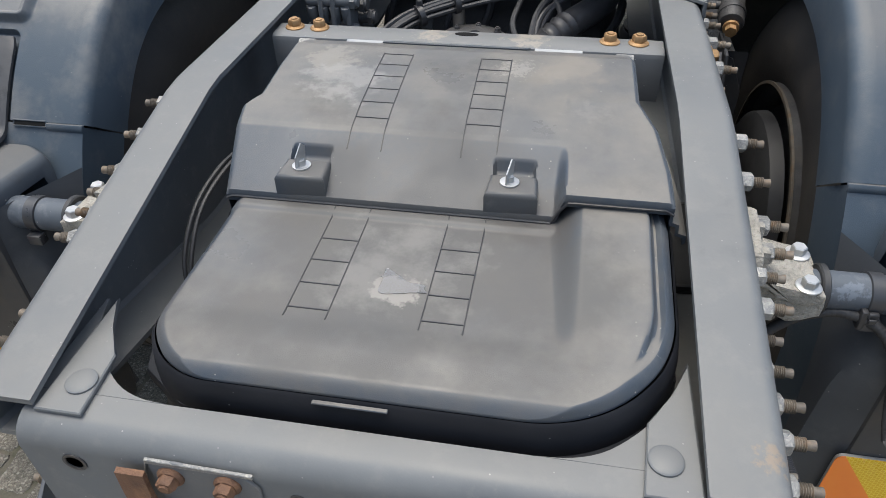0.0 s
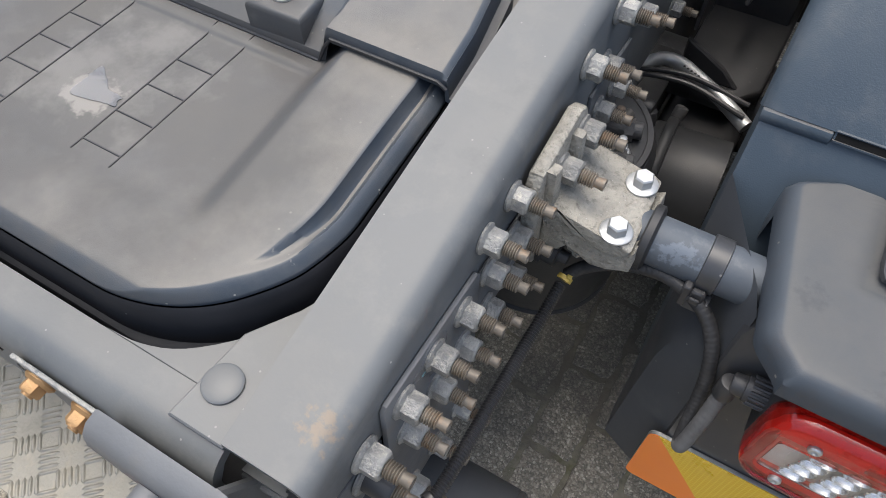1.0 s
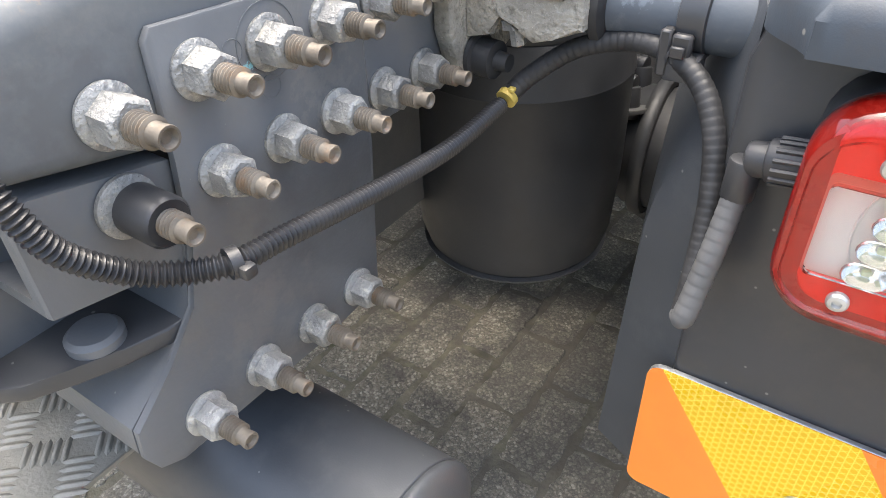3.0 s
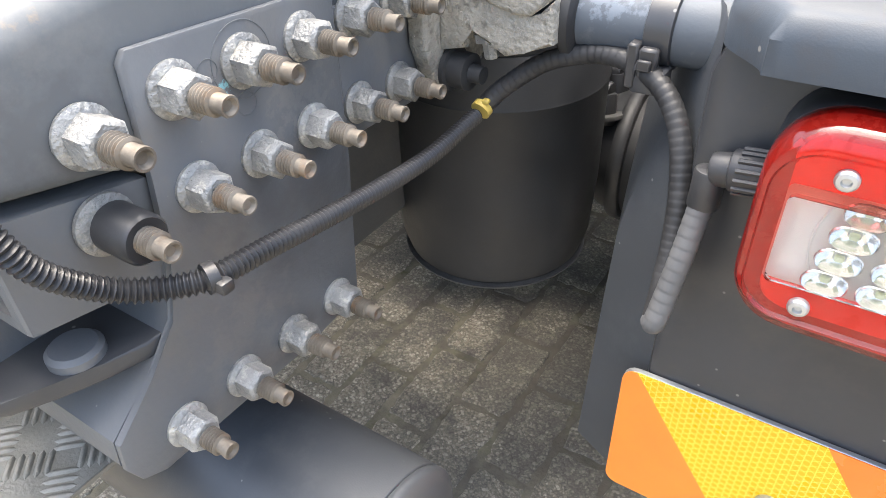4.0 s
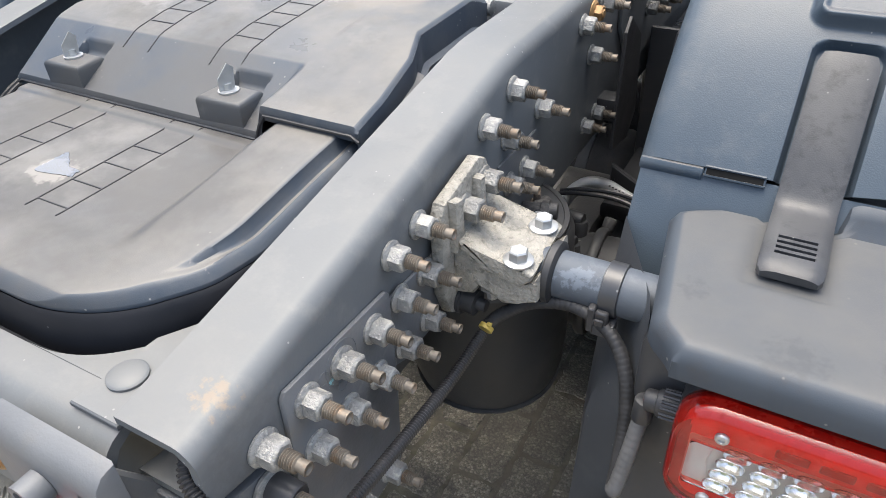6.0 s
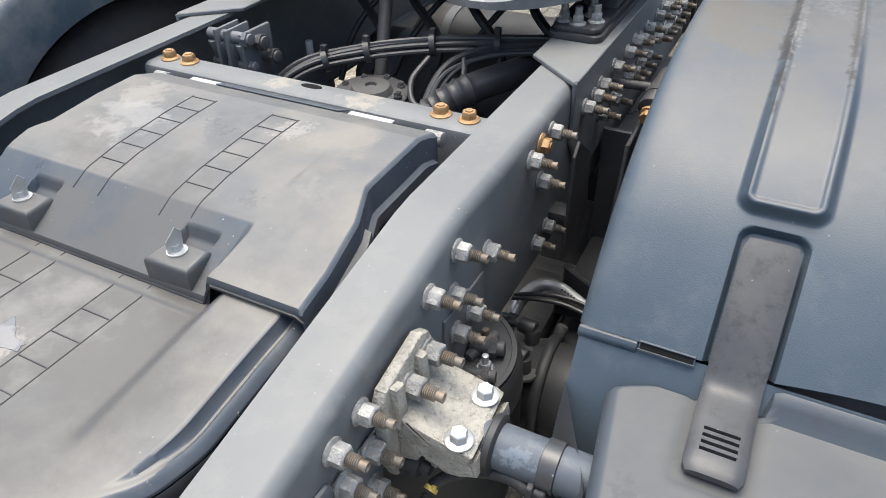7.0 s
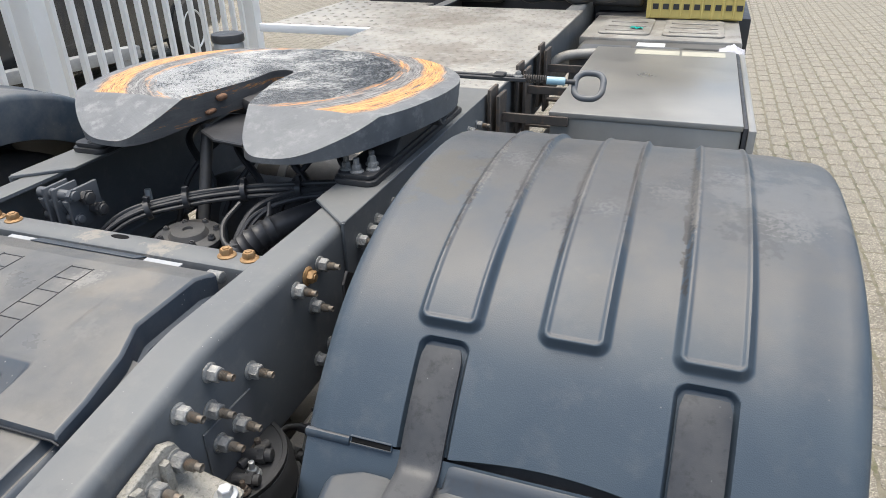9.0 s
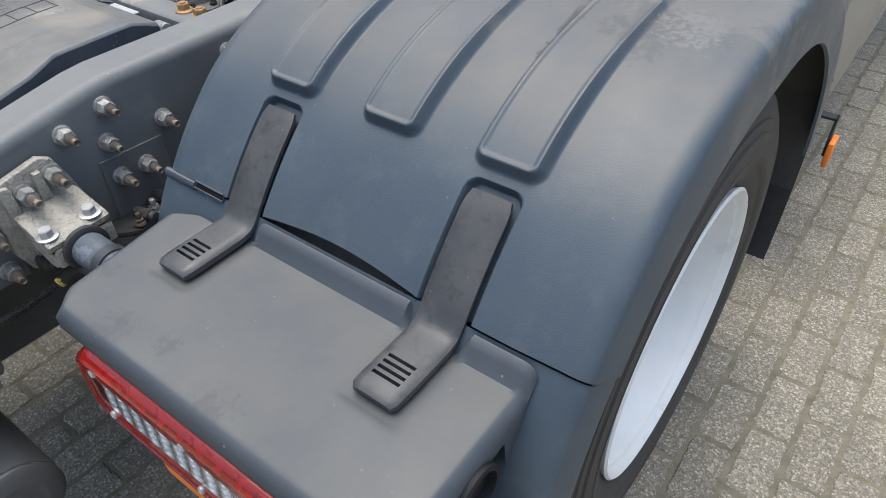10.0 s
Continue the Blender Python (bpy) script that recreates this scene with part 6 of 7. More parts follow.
# ---- fifth wheel coupling ----
from mathutils.geometry import tessellate_polygon


def coupling_metal():
    """Worn steel: bare and greasy inside, smeared orange rings round it, dusty grey on the ramps."""
    m = surface("coupling_steel", (0.125, 0.130, 0.136), (0.20, 0.204, 0.206), 0.6, metal=0.1, scale=12, grain=260, bump=0.35, spots=(0.30, 0.30, 0.29), spot_scale=22, spot_amount=0.7)
    n, l = m.node_tree.nodes, m.node_tree.links
    bsdf = n["Principled BSDF"]

    def node(kind, op=None, *ins):
        nd = n.new(kind)
        if op:
            nd.operation = op
        for k, v in enumerate(ins):
            if isinstance(v, bpy.types.NodeSocket):
                l.new(v, nd.inputs[k])
            elif v is not None:
                nd.inputs[k].default_value = v
        return nd.outputs[0]

    def span(value, a, b):
        nd = n.new("ShaderNodeMapRange")
        nd.inputs["From Min"].default_value, nd.inputs["From Max"].default_value = a, b
        l.new(value, nd.inputs["Value"])
        return nd.outputs[0]

    def noise_of(vec, scale, detail=6, rough=0.65):
        nd = n.new("ShaderNodeTexNoise")
        nd.inputs["Scale"].default_value, nd.inputs["Detail"].default_value, nd.inputs["Roughness"].default_value = scale, detail, rough
        l.new(vec, nd.inputs["Vector"])
        return nd.outputs["Fac"]

    def mixed(fac, c1, c2):
        nd = n.new("ShaderNodeMixRGB")
        l.new(fac, nd.inputs["Fac"])
        for key, v in (("Color1", c1), ("Color2", c2)):
            if isinstance(v, bpy.types.NodeSocket):
                l.new(v, nd.inputs[key])
            else:
                nd.inputs[key].default_value = (*v, 1)
        return nd.outputs["Color"]

    geo = n.new("ShaderNodeNewGeometry")
    pos = geo.outputs["Position"]
    rel = node("ShaderNodeVectorMath", "SUBTRACT", pos, (-0.010, 1.502, 1.198))
    sep = n.new("ShaderNodeSeparateXYZ")
    l.new(rel, sep.inputs[0])
    x, y = sep.outputs[0], sep.outputs[1]
    rad = node("ShaderNodeMath", "SQRT", node("ShaderNodeMath", "ADD", node("ShaderNodeMath", "MULTIPLY", x, x), node("ShaderNodeMath", "MULTIPLY", y, y)))
    ang = node("ShaderNodeMath", "ARCTAN2", y, x)
    polar = n.new("ShaderNodeCombineXYZ")
    l.new(node("ShaderNodeMath", "MULTIPLY", rad, 14.0), polar.inputs[0])
    l.new(node("ShaderNodeMath", "MULTIPLY", ang, 0.55), polar.inputs[1])
    swirl = noise_of(polar.outputs[0], 5.0, 9, 0.72)
    fine_swirl = noise_of(polar.outputs[0], 13.0, 9, 0.78)
    flakes = node("ShaderNodeMath", "MULTIPLY_ADD", noise_of(polar.outputs[0], 7.0, 5, 0.62), 0.5, node("ShaderNodeMath", "MULTIPLY", noise_of(pos, 48, 5, 0.6), 0.5))
    ridge = node("ShaderNodeMath", "ABSOLUTE", node("ShaderNodeMath", "SUBTRACT", flakes, 0.5), None)
    wob = noise_of(pos, 6, 3)
    # rises to the left, to put a sky reflection into the steel's colour
    sheen_patch = node("ShaderNodeMath", "MULTIPLY_ADD", x, -0.45, noise_of(pos, 7, 5))
    r2 = node("ShaderNodeMath", "MULTIPLY_ADD", wob, 0.07, node("ShaderNodeMath", "SUBTRACT", rad, 0.035))
    nz = n.new("ShaderNodeSeparateXYZ")
    l.new(geo.outputs["Normal"], nz.inputs[0])
    up = span(nz.outputs["Z"], 0.93, 0.985)
    inside = node("ShaderNodeMath", "MULTIPLY", span(r2, 0.345, 0.315), up)
    outer = node("ShaderNodeMath", "MULTIPLY", span(r2, 0.475, 0.450), up)
    old = bsdf.inputs["Base Color"].links[0].from_socket
    # scraped grey ring with dark concentric grease lines
    ring_tone = mixed(span(fine_swirl, 0.40, 0.55), (0.045, 0.043, 0.042), mixed(span(swirl, 0.40, 0.62), (0.17, 0.165, 0.16), (0.38, 0.365, 0.34)))
    col = mixed(outer, old, ring_tone)
    band1 = node("ShaderNodeMath", "MULTIPLY", span(r2, 0.385, 0.400), span(r2, 0.462, 0.445))
    band2 = node("ShaderNodeMath", "MULTIPLY", span(r2, 0.318, 0.326), span(r2, 0.352, 0.338))
    broken = node("ShaderNodeMath", "MULTIPLY", span(fine_swirl, 0.40, 0.47), span(swirl, 0.36, 0.45))
    rust1 = node("ShaderNodeMath", "MULTIPLY", node("ShaderNodeMath", "MULTIPLY", band1, broken), up)
    rust2 = node("ShaderNodeMath", "MULTIPLY", node("ShaderNodeMath", "MULTIPLY", band2, span(swirl, 0.50, 0.57)), up)
    rust = node("ShaderNodeMath", "MAXIMUM", rust1, rust2)
    # long rust scrapes, and grease that also paints shade onto the walls of the slot
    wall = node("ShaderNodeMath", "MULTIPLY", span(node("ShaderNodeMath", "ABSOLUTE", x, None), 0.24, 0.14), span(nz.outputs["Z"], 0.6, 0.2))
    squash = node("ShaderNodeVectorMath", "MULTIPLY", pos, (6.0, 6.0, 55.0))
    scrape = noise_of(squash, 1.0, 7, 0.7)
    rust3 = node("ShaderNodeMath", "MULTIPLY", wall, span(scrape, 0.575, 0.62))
    # bare, scuffed and greasy middle, with sky sheen painted paler on its left
    pale = mixed(span(sheen_patch, 0.38, 0.60), (0.17, 0.17, 0.17), (0.56, 0.545, 0.51))
    col = mixed(inside, col, mixed(span(node("ShaderNodeMath", "MULTIPLY_ADD", sheen_patch, 0.07, ridge), 0.046, 0.072), (0.030, 0.030, 0.031), pale))
    col = mixed(rust, col, mixed(span(fine_swirl, 0.40, 0.62), (0.50, 0.19, 0.045), (0.80, 0.45, 0.18)))
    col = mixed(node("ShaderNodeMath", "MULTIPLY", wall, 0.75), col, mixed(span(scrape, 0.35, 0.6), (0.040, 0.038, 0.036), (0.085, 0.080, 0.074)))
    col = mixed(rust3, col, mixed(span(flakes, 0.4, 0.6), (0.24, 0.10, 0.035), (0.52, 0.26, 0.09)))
    l.new(col, bsdf.inputs["Base Color"])
    bare = node("ShaderNodeMath", "MULTIPLY", inside, span(ridge, 0.01, 0.04))
    l.new(node("ShaderNodeMath", "MULTIPLY", bare, 0.45), bsdf.inputs["Metallic"])
    rough_old = bsdf.inputs["Roughness"].links[0].from_socket
    l.new(mixed(inside, rough_old, (0.26, 0.26, 0.26)), bsdf.inputs["Roughness"])
    bp = n.new("ShaderNodeBump")
    bp.inputs["Distance"].default_value = 0.006
    l.new(node("ShaderNodeMath", "MULTIPLY_ADD", inside, 0.65, 0.25), bp.inputs["Strength"])
    l.new(node("ShaderNodeMath", "ADD", node("ShaderNodeMath", "MULTIPLY", fine_swirl, 0.6), flakes), bp.inputs["Height"])
    l.new(bp.outputs[0], bsdf.inputs["Normal"])
    return m


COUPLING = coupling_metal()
fifth = thing("fifth_wheel", "worn greasy fifth wheel coupling plate with orange rings", "fifth wheel", at=FORE)
KX, KY, KZ = -0.002, 1.490, 1.118
half = [(0.034, 1.490), (0.036, 1.40), (0.064, 1.285), (0.090, 1.205), (0.114, 1.140), (0.136, 1.096), (0.164, 1.067), (0.206, 1.057), (0.272, 1.068), (0.335, 1.106), (0.405, 1.176), (0.456, 1.272), (0.488, 1.390)]
half = half[:2] + [(p.x, p.y) for p in spline([(x, y, 0) for x, y in half[2:]], 4)]
circle = []
for a in range(-6, 187, 6):
    ca, sa = math.cos(radians(a)), math.sin(radians(a))
    circle.append((0.497 * math.copysign(abs(ca) ** 0.90, ca), 1.490 + (0.312 if sa > 0 else 0.47) * math.copysign(abs(sa) ** 0.95, sa)))
throat = [(0.034 * math.cos(radians(a)), 1.490 + 0.034 * math.sin(radians(a))) for a in range(165, 0, -15)]
outline = half + circle + [(-x, y) for x, y in half[::-1]] + throat
bm = bmesh.new()
vs = [bm.verts.new((KX + x, y, 0)) for x, y in outline]
for tri in tessellate_polygon([[Vector((x, y, 0)) for x, y in outline]]):
    bm.faces.new([vs[k] for k in tri])
for y in (1.065, 1.08, 1.095, 1.11, 1.125, 1.14, 1.155, 1.165, 1.175, 1.185, 1.1995, 1.2015, 1.22, 1.25, 1.3, 1.4, 1.5, 1.6, 1.7, 1.8):
    bmesh.ops.bisect_plane(bm, geom=bm.verts[:] + bm.edges[:] + bm.faces[:], plane_co=(0, y, 0), plane_no=(0, 1, 0))
for x in (-0.4, -0.3, -0.2, -0.1, 0.1, 0.2, 0.3, 0.4):
    bmesh.ops.bisect_plane(bm, geom=bm.verts[:] + bm.edges[:] + bm.faces[:], plane_co=(x, 0, 0), plane_no=(1, 0, 0))


def plate_z(x, y):
    return KZ - 0.066 * min(max((1.200 - y) / 0.140, 0), 1) - 0.005 * smooth(0.40, 0.48, math.hypot(x - KX, y - KY))


top_faces = bm.faces[:]
ext = bmesh.ops.extrude_face_region(bm, geom=top_faces)
upper_verts = {g for g in ext["geom"] if isinstance(g, bmesh.types.BMVert)}
for v in upper_verts:
    v.co.z = plate_z(v.co.x, v.co.y)
for v in bm.verts:
    if v not in upper_verts:
        x, y = v.co.x, v.co.y
        v.co.z = KZ - 0.066 - 0.018 * smooth(1.27, 1.06, y)
        v.co.x = KX + (x - KX) * 0.985
rim_edges = [e for e in bm.edges if e.verts[0] in upper_verts and e.verts[1] in upper_verts and len(e.link_faces) == 2 and abs(e.link_faces[0].normal.angle(e.link_faces[1].normal, 0)) > 0.9]
bmesh.ops.bevel(bm, geom=rim_edges, offset=0.006, segments=3, affect="EDGES", profile=0.5)
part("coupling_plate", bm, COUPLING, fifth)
for s in (1, -1):
    bm = bmesh.new()
    prism(bm, [(1.28, 0.992), (1.70, 0.992), (1.62, 1.06), (1.56, 1.09), (1.42, 1.09), (1.36, 1.06)], facing_x(s * 0.34), s * 0.075, 0.008, 2)
    part("pedestal", bm, GRIME, fifth)
bm = bmesh.new()
prism(bm, [(-0.045, 1.36), (0.010, 1.325), (0.060, 1.36), (0.06, 1.47), (0.0, 1.45), (-0.05, 1.47)], flat(1.050), 0.030, 0.006, 2)
part("lock_jaw", bm, GRIME, fifth, "grimy lock jaw")
bm = bmesh.new()
prism(bm, [(-0.075, 1.215), (0.0, 1.165), (0.090, 1.150), (0.115, 1.19), (0.10, 1.36), (-0.09, 1.36)], flat(1.026), 0.010, 0.003, 1)
part("guide_plate", bm, BLACK, fifth, "dark guide plate under the slot")
# claw-shaped ends of the lock in the slot's walls
for p, q, w in (((-0.066, 1.290, 1.090), (-0.048, 1.302, 1.106), 0.010), ((-0.078, 1.256, 1.064), (-0.062, 1.268, 1.076), 0.012)):
    bm = bmesh.new()
    box(bm, (p[0], p[1] - w, p[2]), (q[0], q[1] + w, q[2]), 0.007, 3)
    part("lock_claw", bm, RUST, fifth, "rusty claw of the lock")
bm = bmesh.new()
box(bm, (-0.32, 1.40, 1.02), (0.33, 1.62, 1.048), 0.01)
part("under_ribs", bm, GRIME, fifth)
for s in (1, -1):
    bm = bmesh.new()
    ring_lathe(bm, [(-0.030, 0.0), (-0.030, 0.036), (0.016, 0.036), (0.020, 0.032), (0.020, 0.026), (0.010, 0.022), (0.010, 0)], (s * 0.462, 1.440, 1.064), (s, 0, 0), 24)
    part("bearing_cap", bm, GRIME, fifth, "dark round cap of the plate's bearing")


def bar_at(x):
    f = (x - 0.42) / 0.40
    return Vector((x, 1.700 + 0.075 * f, 1.086 - 0.018 * f))


for o, x0, x1 in ((-0.011, 0.42, 0.62), (0.011, 0.40, 0.635)):
    bm = bmesh.new()
    prism(bm, [(x0, -0.006), (x1, -0.006), (x1, 0.006), (x0, 0.006)], lambda a, b, d: bar_at(a) + Vector((0, b + o * 1.3, d)), 0.010, 0.0015, 1)
    part("release_bar", bm, GRIME, fifth)
bm = bmesh.new()
hex_bolt(bm, bar_at(0.596) + Vector((0, 0.0, 0.010)), 0.009, 0.010, 0.013)
part("bar_bolt", bm, ZINC, fifth)
bm = bmesh.new()
box(bm, tuple(bar_at(0.545) + Vector((-0.016, -0.020, 0.010))), tuple(bar_at(0.545) + Vector((0.016, 0.020, 0.017))), 0.002, 1)
part("bar_clip", bm, GRIME, fifth)
bm = bmesh.new()
coil = [bar_at(0.612 + 0.062 * k / 90) + Vector((0, 0.010 * math.cos(k * 0.7), 0.006 + 0.010 * math.sin(k * 0.7))) for k in range(91)]
hose(bm, coil, 0.0022, 6)
part("spring", bm, WEATHERED, fifth)
bm = bmesh.new()
rod(bm, bar_at(0.672) + Vector((0, 0, 0.004)), bar_at(0.722) + Vector((0, 0, 0.004)), 0.011, 14, round_=0.002)
part("sleeve", bm, surface("pale_blue_sleeve", (0.36, 0.55, 0.62), (0.46, 0.64, 0.70), 0.5), fifth, "pale blue sleeve")
bm = bmesh.new()
rod(bm, bar_at(0.718) + Vector((0, 0, 0.004)), bar_at(0.748) + Vector((0, 0, 0.004)), 0.007, 12)
part("eye", bm, GRIME, fifth)
bm = bmesh.new()
loop = [Vector((0.783 + x, 1.768 + 0.70 * y, 1.066 + 0.70 * y)) for x, y in rounded(-0.036, -0.040, 0.040, 0.040, 0.030, 8)]
hose(bm, loop + [loop[0]], 0.0088, 12)
part("grip_ring", bm, PAINT_DARK, fifth, "grey oval grip ring")

# ---- axle gear and lines between the rails ----
axle = thing("axle_housing", "greasy black rear axle housing with bolted cover", "axle", at=(0, 0.010, 0.034))
bm = bmesh.new()
rod(bm, (-0.62, AXLE_Y, AXLE_Z), (0.62, AXLE_Y, AXLE_Z), 0.085, 28)
ring_lathe(bm, [(0, 0.10), (0.03, 0.20), (0.12, 0.24), (0.22, 0.24), (0.30, 0.18), (0.36, 0.10)], (0, AXLE_Y - 0.18, AXLE_Z), (0, 1, 0), 32)
part("banjo", bm, GRIME, axle)
bm = bmesh.new()
ring_lathe(bm, [(0, 0.066), (0.10, 0.066), (0.105, 0.078), (0.116, 0.078), (0.119, 0.074), (0.120, 0.046), (0.132, 0.038), (0.134, 0.012), (0.128, 0.010), (0.128, 0)], (-0.014, 1.038, 0.774), (0.05, -0.05, 1), 32)
part("top_cover", bm, GRIME, axle, "round dusty cover with bolts")
for k in range(8):
    bm = bmesh.new()
    a = 2 * math.pi * k / 8
    hex_bolt(bm, (-0.008 + 0.063 * math.cos(a), 1.032 + 0.063 * math.sin(a), 0.892), 0.007, 0.007, 0.009)
    part("cover_bolt", bm, GRIME, axle)
for s in (1, -1):
    bm = bmesh.new()
    box(bm, (min(s * 0.455, s * 0.60), 0.80, 0.36), (max(s * 0.455, s * 0.60), 1.32, 0.52), 0.03, 3)
    part("spring_seat", bm, BLACK, axle)
# unseen tanks, added to block light and view below the frame
air_tank = thing("air_tank", "made-up black tank added to darken the space under the frame", "air tank", "air tanks", at=FORE)
bm = bmesh.new()
ring_lathe(bm, [(0, 0), (0.01, 0.08), (0.04, 0.125), (0.07, 0.135), (0.59, 0.135), (0.62, 0.125), (0.65, 0.08), (0.66, 0)], (-0.33, 1.50, 0.66), (1, 0, 0), 36)
part("vessel", bm, GRIME, air_tank)
for x in (-0.20, 0.16):
    bm = bmesh.new()
    ring_lathe(bm, [(0, 0.1352), (0.001, 0.1385), (0.029, 0.1385), (0.030, 0.1352)], (x, 1.50, 0.66), (1, 0, 0), 36, cap=False)
    part("clamp_band", bm, PAINT_DARK, air_tank)
copy_thing(air_tank, Matrix.Translation((0, 0.312, 0.060)))
# two more, added lower down only to cover bright ground
copy_thing(air_tank, Matrix.Translation((0.10, -0.04, -0.30)))
copy_thing(air_tank, Matrix.Translation((0.08, 0.32, -0.32)))
damper = thing("shock_absorber", "grey shock absorber tube standing beside the axle", "shock absorber", at=FORE)
bm = bmesh.new()
rod(bm, (-0.045, 1.10, 0.74), (-0.095, 1.27, 1.03), 0.015, 20)
part("rod", bm, GRIME, damper)
bm = bmesh.new()
ring_lathe(bm, [(0, 0.030), (0.10, 0.030), (0.105, 0.034), (0.122, 0.034), (0.126, 0.028), (0.126, 0)], (-0.030, 1.065, 0.70), (-0.11, 0.39, 1.0), 20)
part("tube", bm, GRIME, damper)
prop = thing("drive_line", "thick black hose and ribbed boot beside the axle cover", "hose", at=FORE)
bm = bmesh.new()
pts = even(spline([(0.10, 1.02, 0.80), (0.18, 1.08, 0.86), (0.26, 1.22, 0.87), (0.30, 1.45, 0.86)], 8), 0.006)
hose(bm, pts, lambda i: 0.030 + (0.004 if i < 22 and i % 3 == 0 else 0), 14)
part("ribbed_boot", bm, BLACK, prop)

loom = thing("cable_loom", "bundle of black air lines and cables tied together over the axle", "cable loom", at=FORE)
random.seed(5)
for k in range(9):
    o = Vector((random.uniform(-0.012, 0.012), random.uniform(-0.012, 0.012), random.uniform(-0.010, 0.012)))
    end = Vector((random.uniform(-0.04, 0.05), random.uniform(-0.03, 0.05), random.uniform(-0.02, 0.02)))
    if k < 5:
        line = [(-0.26, 0.93, 0.80), (-0.17, 1.02, 0.872), (-0.06, 1.105, 0.896), (0.07, 1.16, 0.912), (0.20, 1.20, 0.920), (0.33, 1.24, 0.925)]
    else:
        line = [(0.10 + 0.02 * (k - 5), 0.93, 0.70), (0.11 + 0.01 * (k - 5), 1.00, 0.80), (0.13, 1.09, 0.885), (0.20, 1.17, 0.912), (0.30, 1.22, 0.918)]
    pts = [Vector(p) + o for p in line]
    pts[0] += end * 0.6
    bm = bmesh.new()
    hose(bm, even(spline(pts, 8), 0.015), 0.0055 if k % 3 else 0.0075, 8)
    part("air_line", bm, BLACK, loom)
for p, q in (((-0.06, 1.105, 0.897), (0.9, 0.5, 0.12)), ((0.07, 1.16, 0.913), (0.9, 0.3, 0.1)), ((0.20, 1.195, 0.921), (0.9, 0.3, 0.05)), ((-0.13, 1.05, 0.885), (0.8, 0.6, 0.2))):
    bm = bmesh.new()
    d = Vector(q).normalized() * 0.006
    rod(bm, Vector(p) - d, Vector(p) + d, 0.024, 14)
    box(bm, (p[0] - 0.006, p[1] - 0.006, p[2] + 0.018), (p[0] + 0.006, p[1] + 0.006, p[2] + 0.034), 0.001, 1)
    part("cable_tie", bm, BLACK, loom)
bm = bmesh.new()
hose(bm, even(spline([(0.08, 1.12, 0.90), (0.07, 1.06, 0.87), (0.10, 1.02, 0.84), (0.15, 1.03, 0.85), (0.17, 1.09, 0.88), (0.15, 1.14, 0.905)], 8), 0.012), 0.006, 8)
part("looped_line", bm, BLACK, loom)
for k in range(8):
    bm = bmesh.new()
    x = -0.28 + 0.08 * k
    hose(bm, even(spline([(x, 1.30, 0.72 + 0.02 * (k % 3)), (x + 0.03, 1.34, 0.84), (x + 0.09 * (-1) ** k, 1.42, 0.93), (x + 0.12 * (-1) ** k, 1.60, 0.95)], 8), 0.02), 0.008 + 0.003 * (k % 2), 8)
    part("air_line", bm, BLACK, loom)

valve = thing("valve_block", "grimy air valve block with ports on the inside of the rail", "valve", at=FORE)
bm = bmesh.new()
box(bm, (-0.345, 0.955, 0.865), (-0.255, 1.015, 0.905), 0.006)
part("body", bm, GRIME, valve)
for k in range(4):
    bm = bmesh.new()
    x = -0.335 + 0.024 * k
    rod(bm, (x, 0.960, 0.90), (x, 0.950, 0.935), 0.011, 14, round_=0.002)
    part("port", bm, PAINT_DARK, valve)
    bm = bmesh.new()
    rod(bm, (x, 1.000, 0.90), (x, 1.005, 0.928), 0.009, 12, round_=0.002)
    part("port", bm, PAINT_DARK, valve)
bm = bmesh.new()
prism(bm, rounded(-0.262, 0.86, -0.252, 0.955, 0.003, 2), lambda a, b, d: (a, 0.945 + d, b), 0.09, 0.001, 1)
part("end_plate", bm, PAINT_DARK, valve)
for x in (-0.286, -0.312):
    bm = bmesh.new()
    prism(bm, rounded(x - 0.004, 0.84, x + 0.004, 0.962, 0.003, 2), lambda a, b, d: (a, 0.935 + d, b), 0.07, 0.001, 1)
    part("valve_plate", bm, PAINT_DARK, valve)
for y, z, x0, x1, r in ((0.955, 0.945, -0.345, -0.235, 0.012), (0.985, 0.93, -0.335, -0.225, 0.014), (0.960, 0.885, -0.350, -0.24, 0.010), (1.005, 0.895, -0.330, -0.215, 0.013)):
    bm = bmesh.new()
    rod(bm, (x0, y, z), (x1, y, z), r, 14, round_=0.002)
    rod(bm, (x1 - 0.016, y, z), (x1 - 0.006, y, z), r * 1.35, 6)
    part("connector", bm, GRIME if r > 0.0125 else PAINT_DARK, valve)
bm = bmesh.new()
rod(bm, (-0.367, 1.298, 0.772), (-0.367, 1.298, 0.812), 0.0095, 12, round_=0.002)
part("end_cap", bm, WHITE, loom, "small white plastic cap")

# black lines and fittings between the right rail and the mudguard
lines = thing("brake_lines", "black brake hoses and fittings beside the rail", "hose")
bm = bmesh.new()
hose(bm, even(spline([(0.400, 0.80, 0.60), (0.402, 0.850, 0.645), (0.414, 0.895, 0.660), (0.434, 0.918, 0.664), (0.464, 0.920, 0.663), (0.498, 0.905, 0.660), (0.548, 0.880, 0.655), (0.600, 0.85, 0.645)], 8), 0.01), 0.0125, 14)
part("pale_hose", bm, GALV, lines, "pale bent pipe")
for k in range(5):
    bm = bmesh.new()
    box(bm, (0.470 + 0.007 * k, 0.903 - 0.003 * k, 0.6735), (0.4735 + 0.007 * k, 0.9055 - 0.003 * k, 0.6750))
    part("pipe_mark", bm, BLACK, lines)
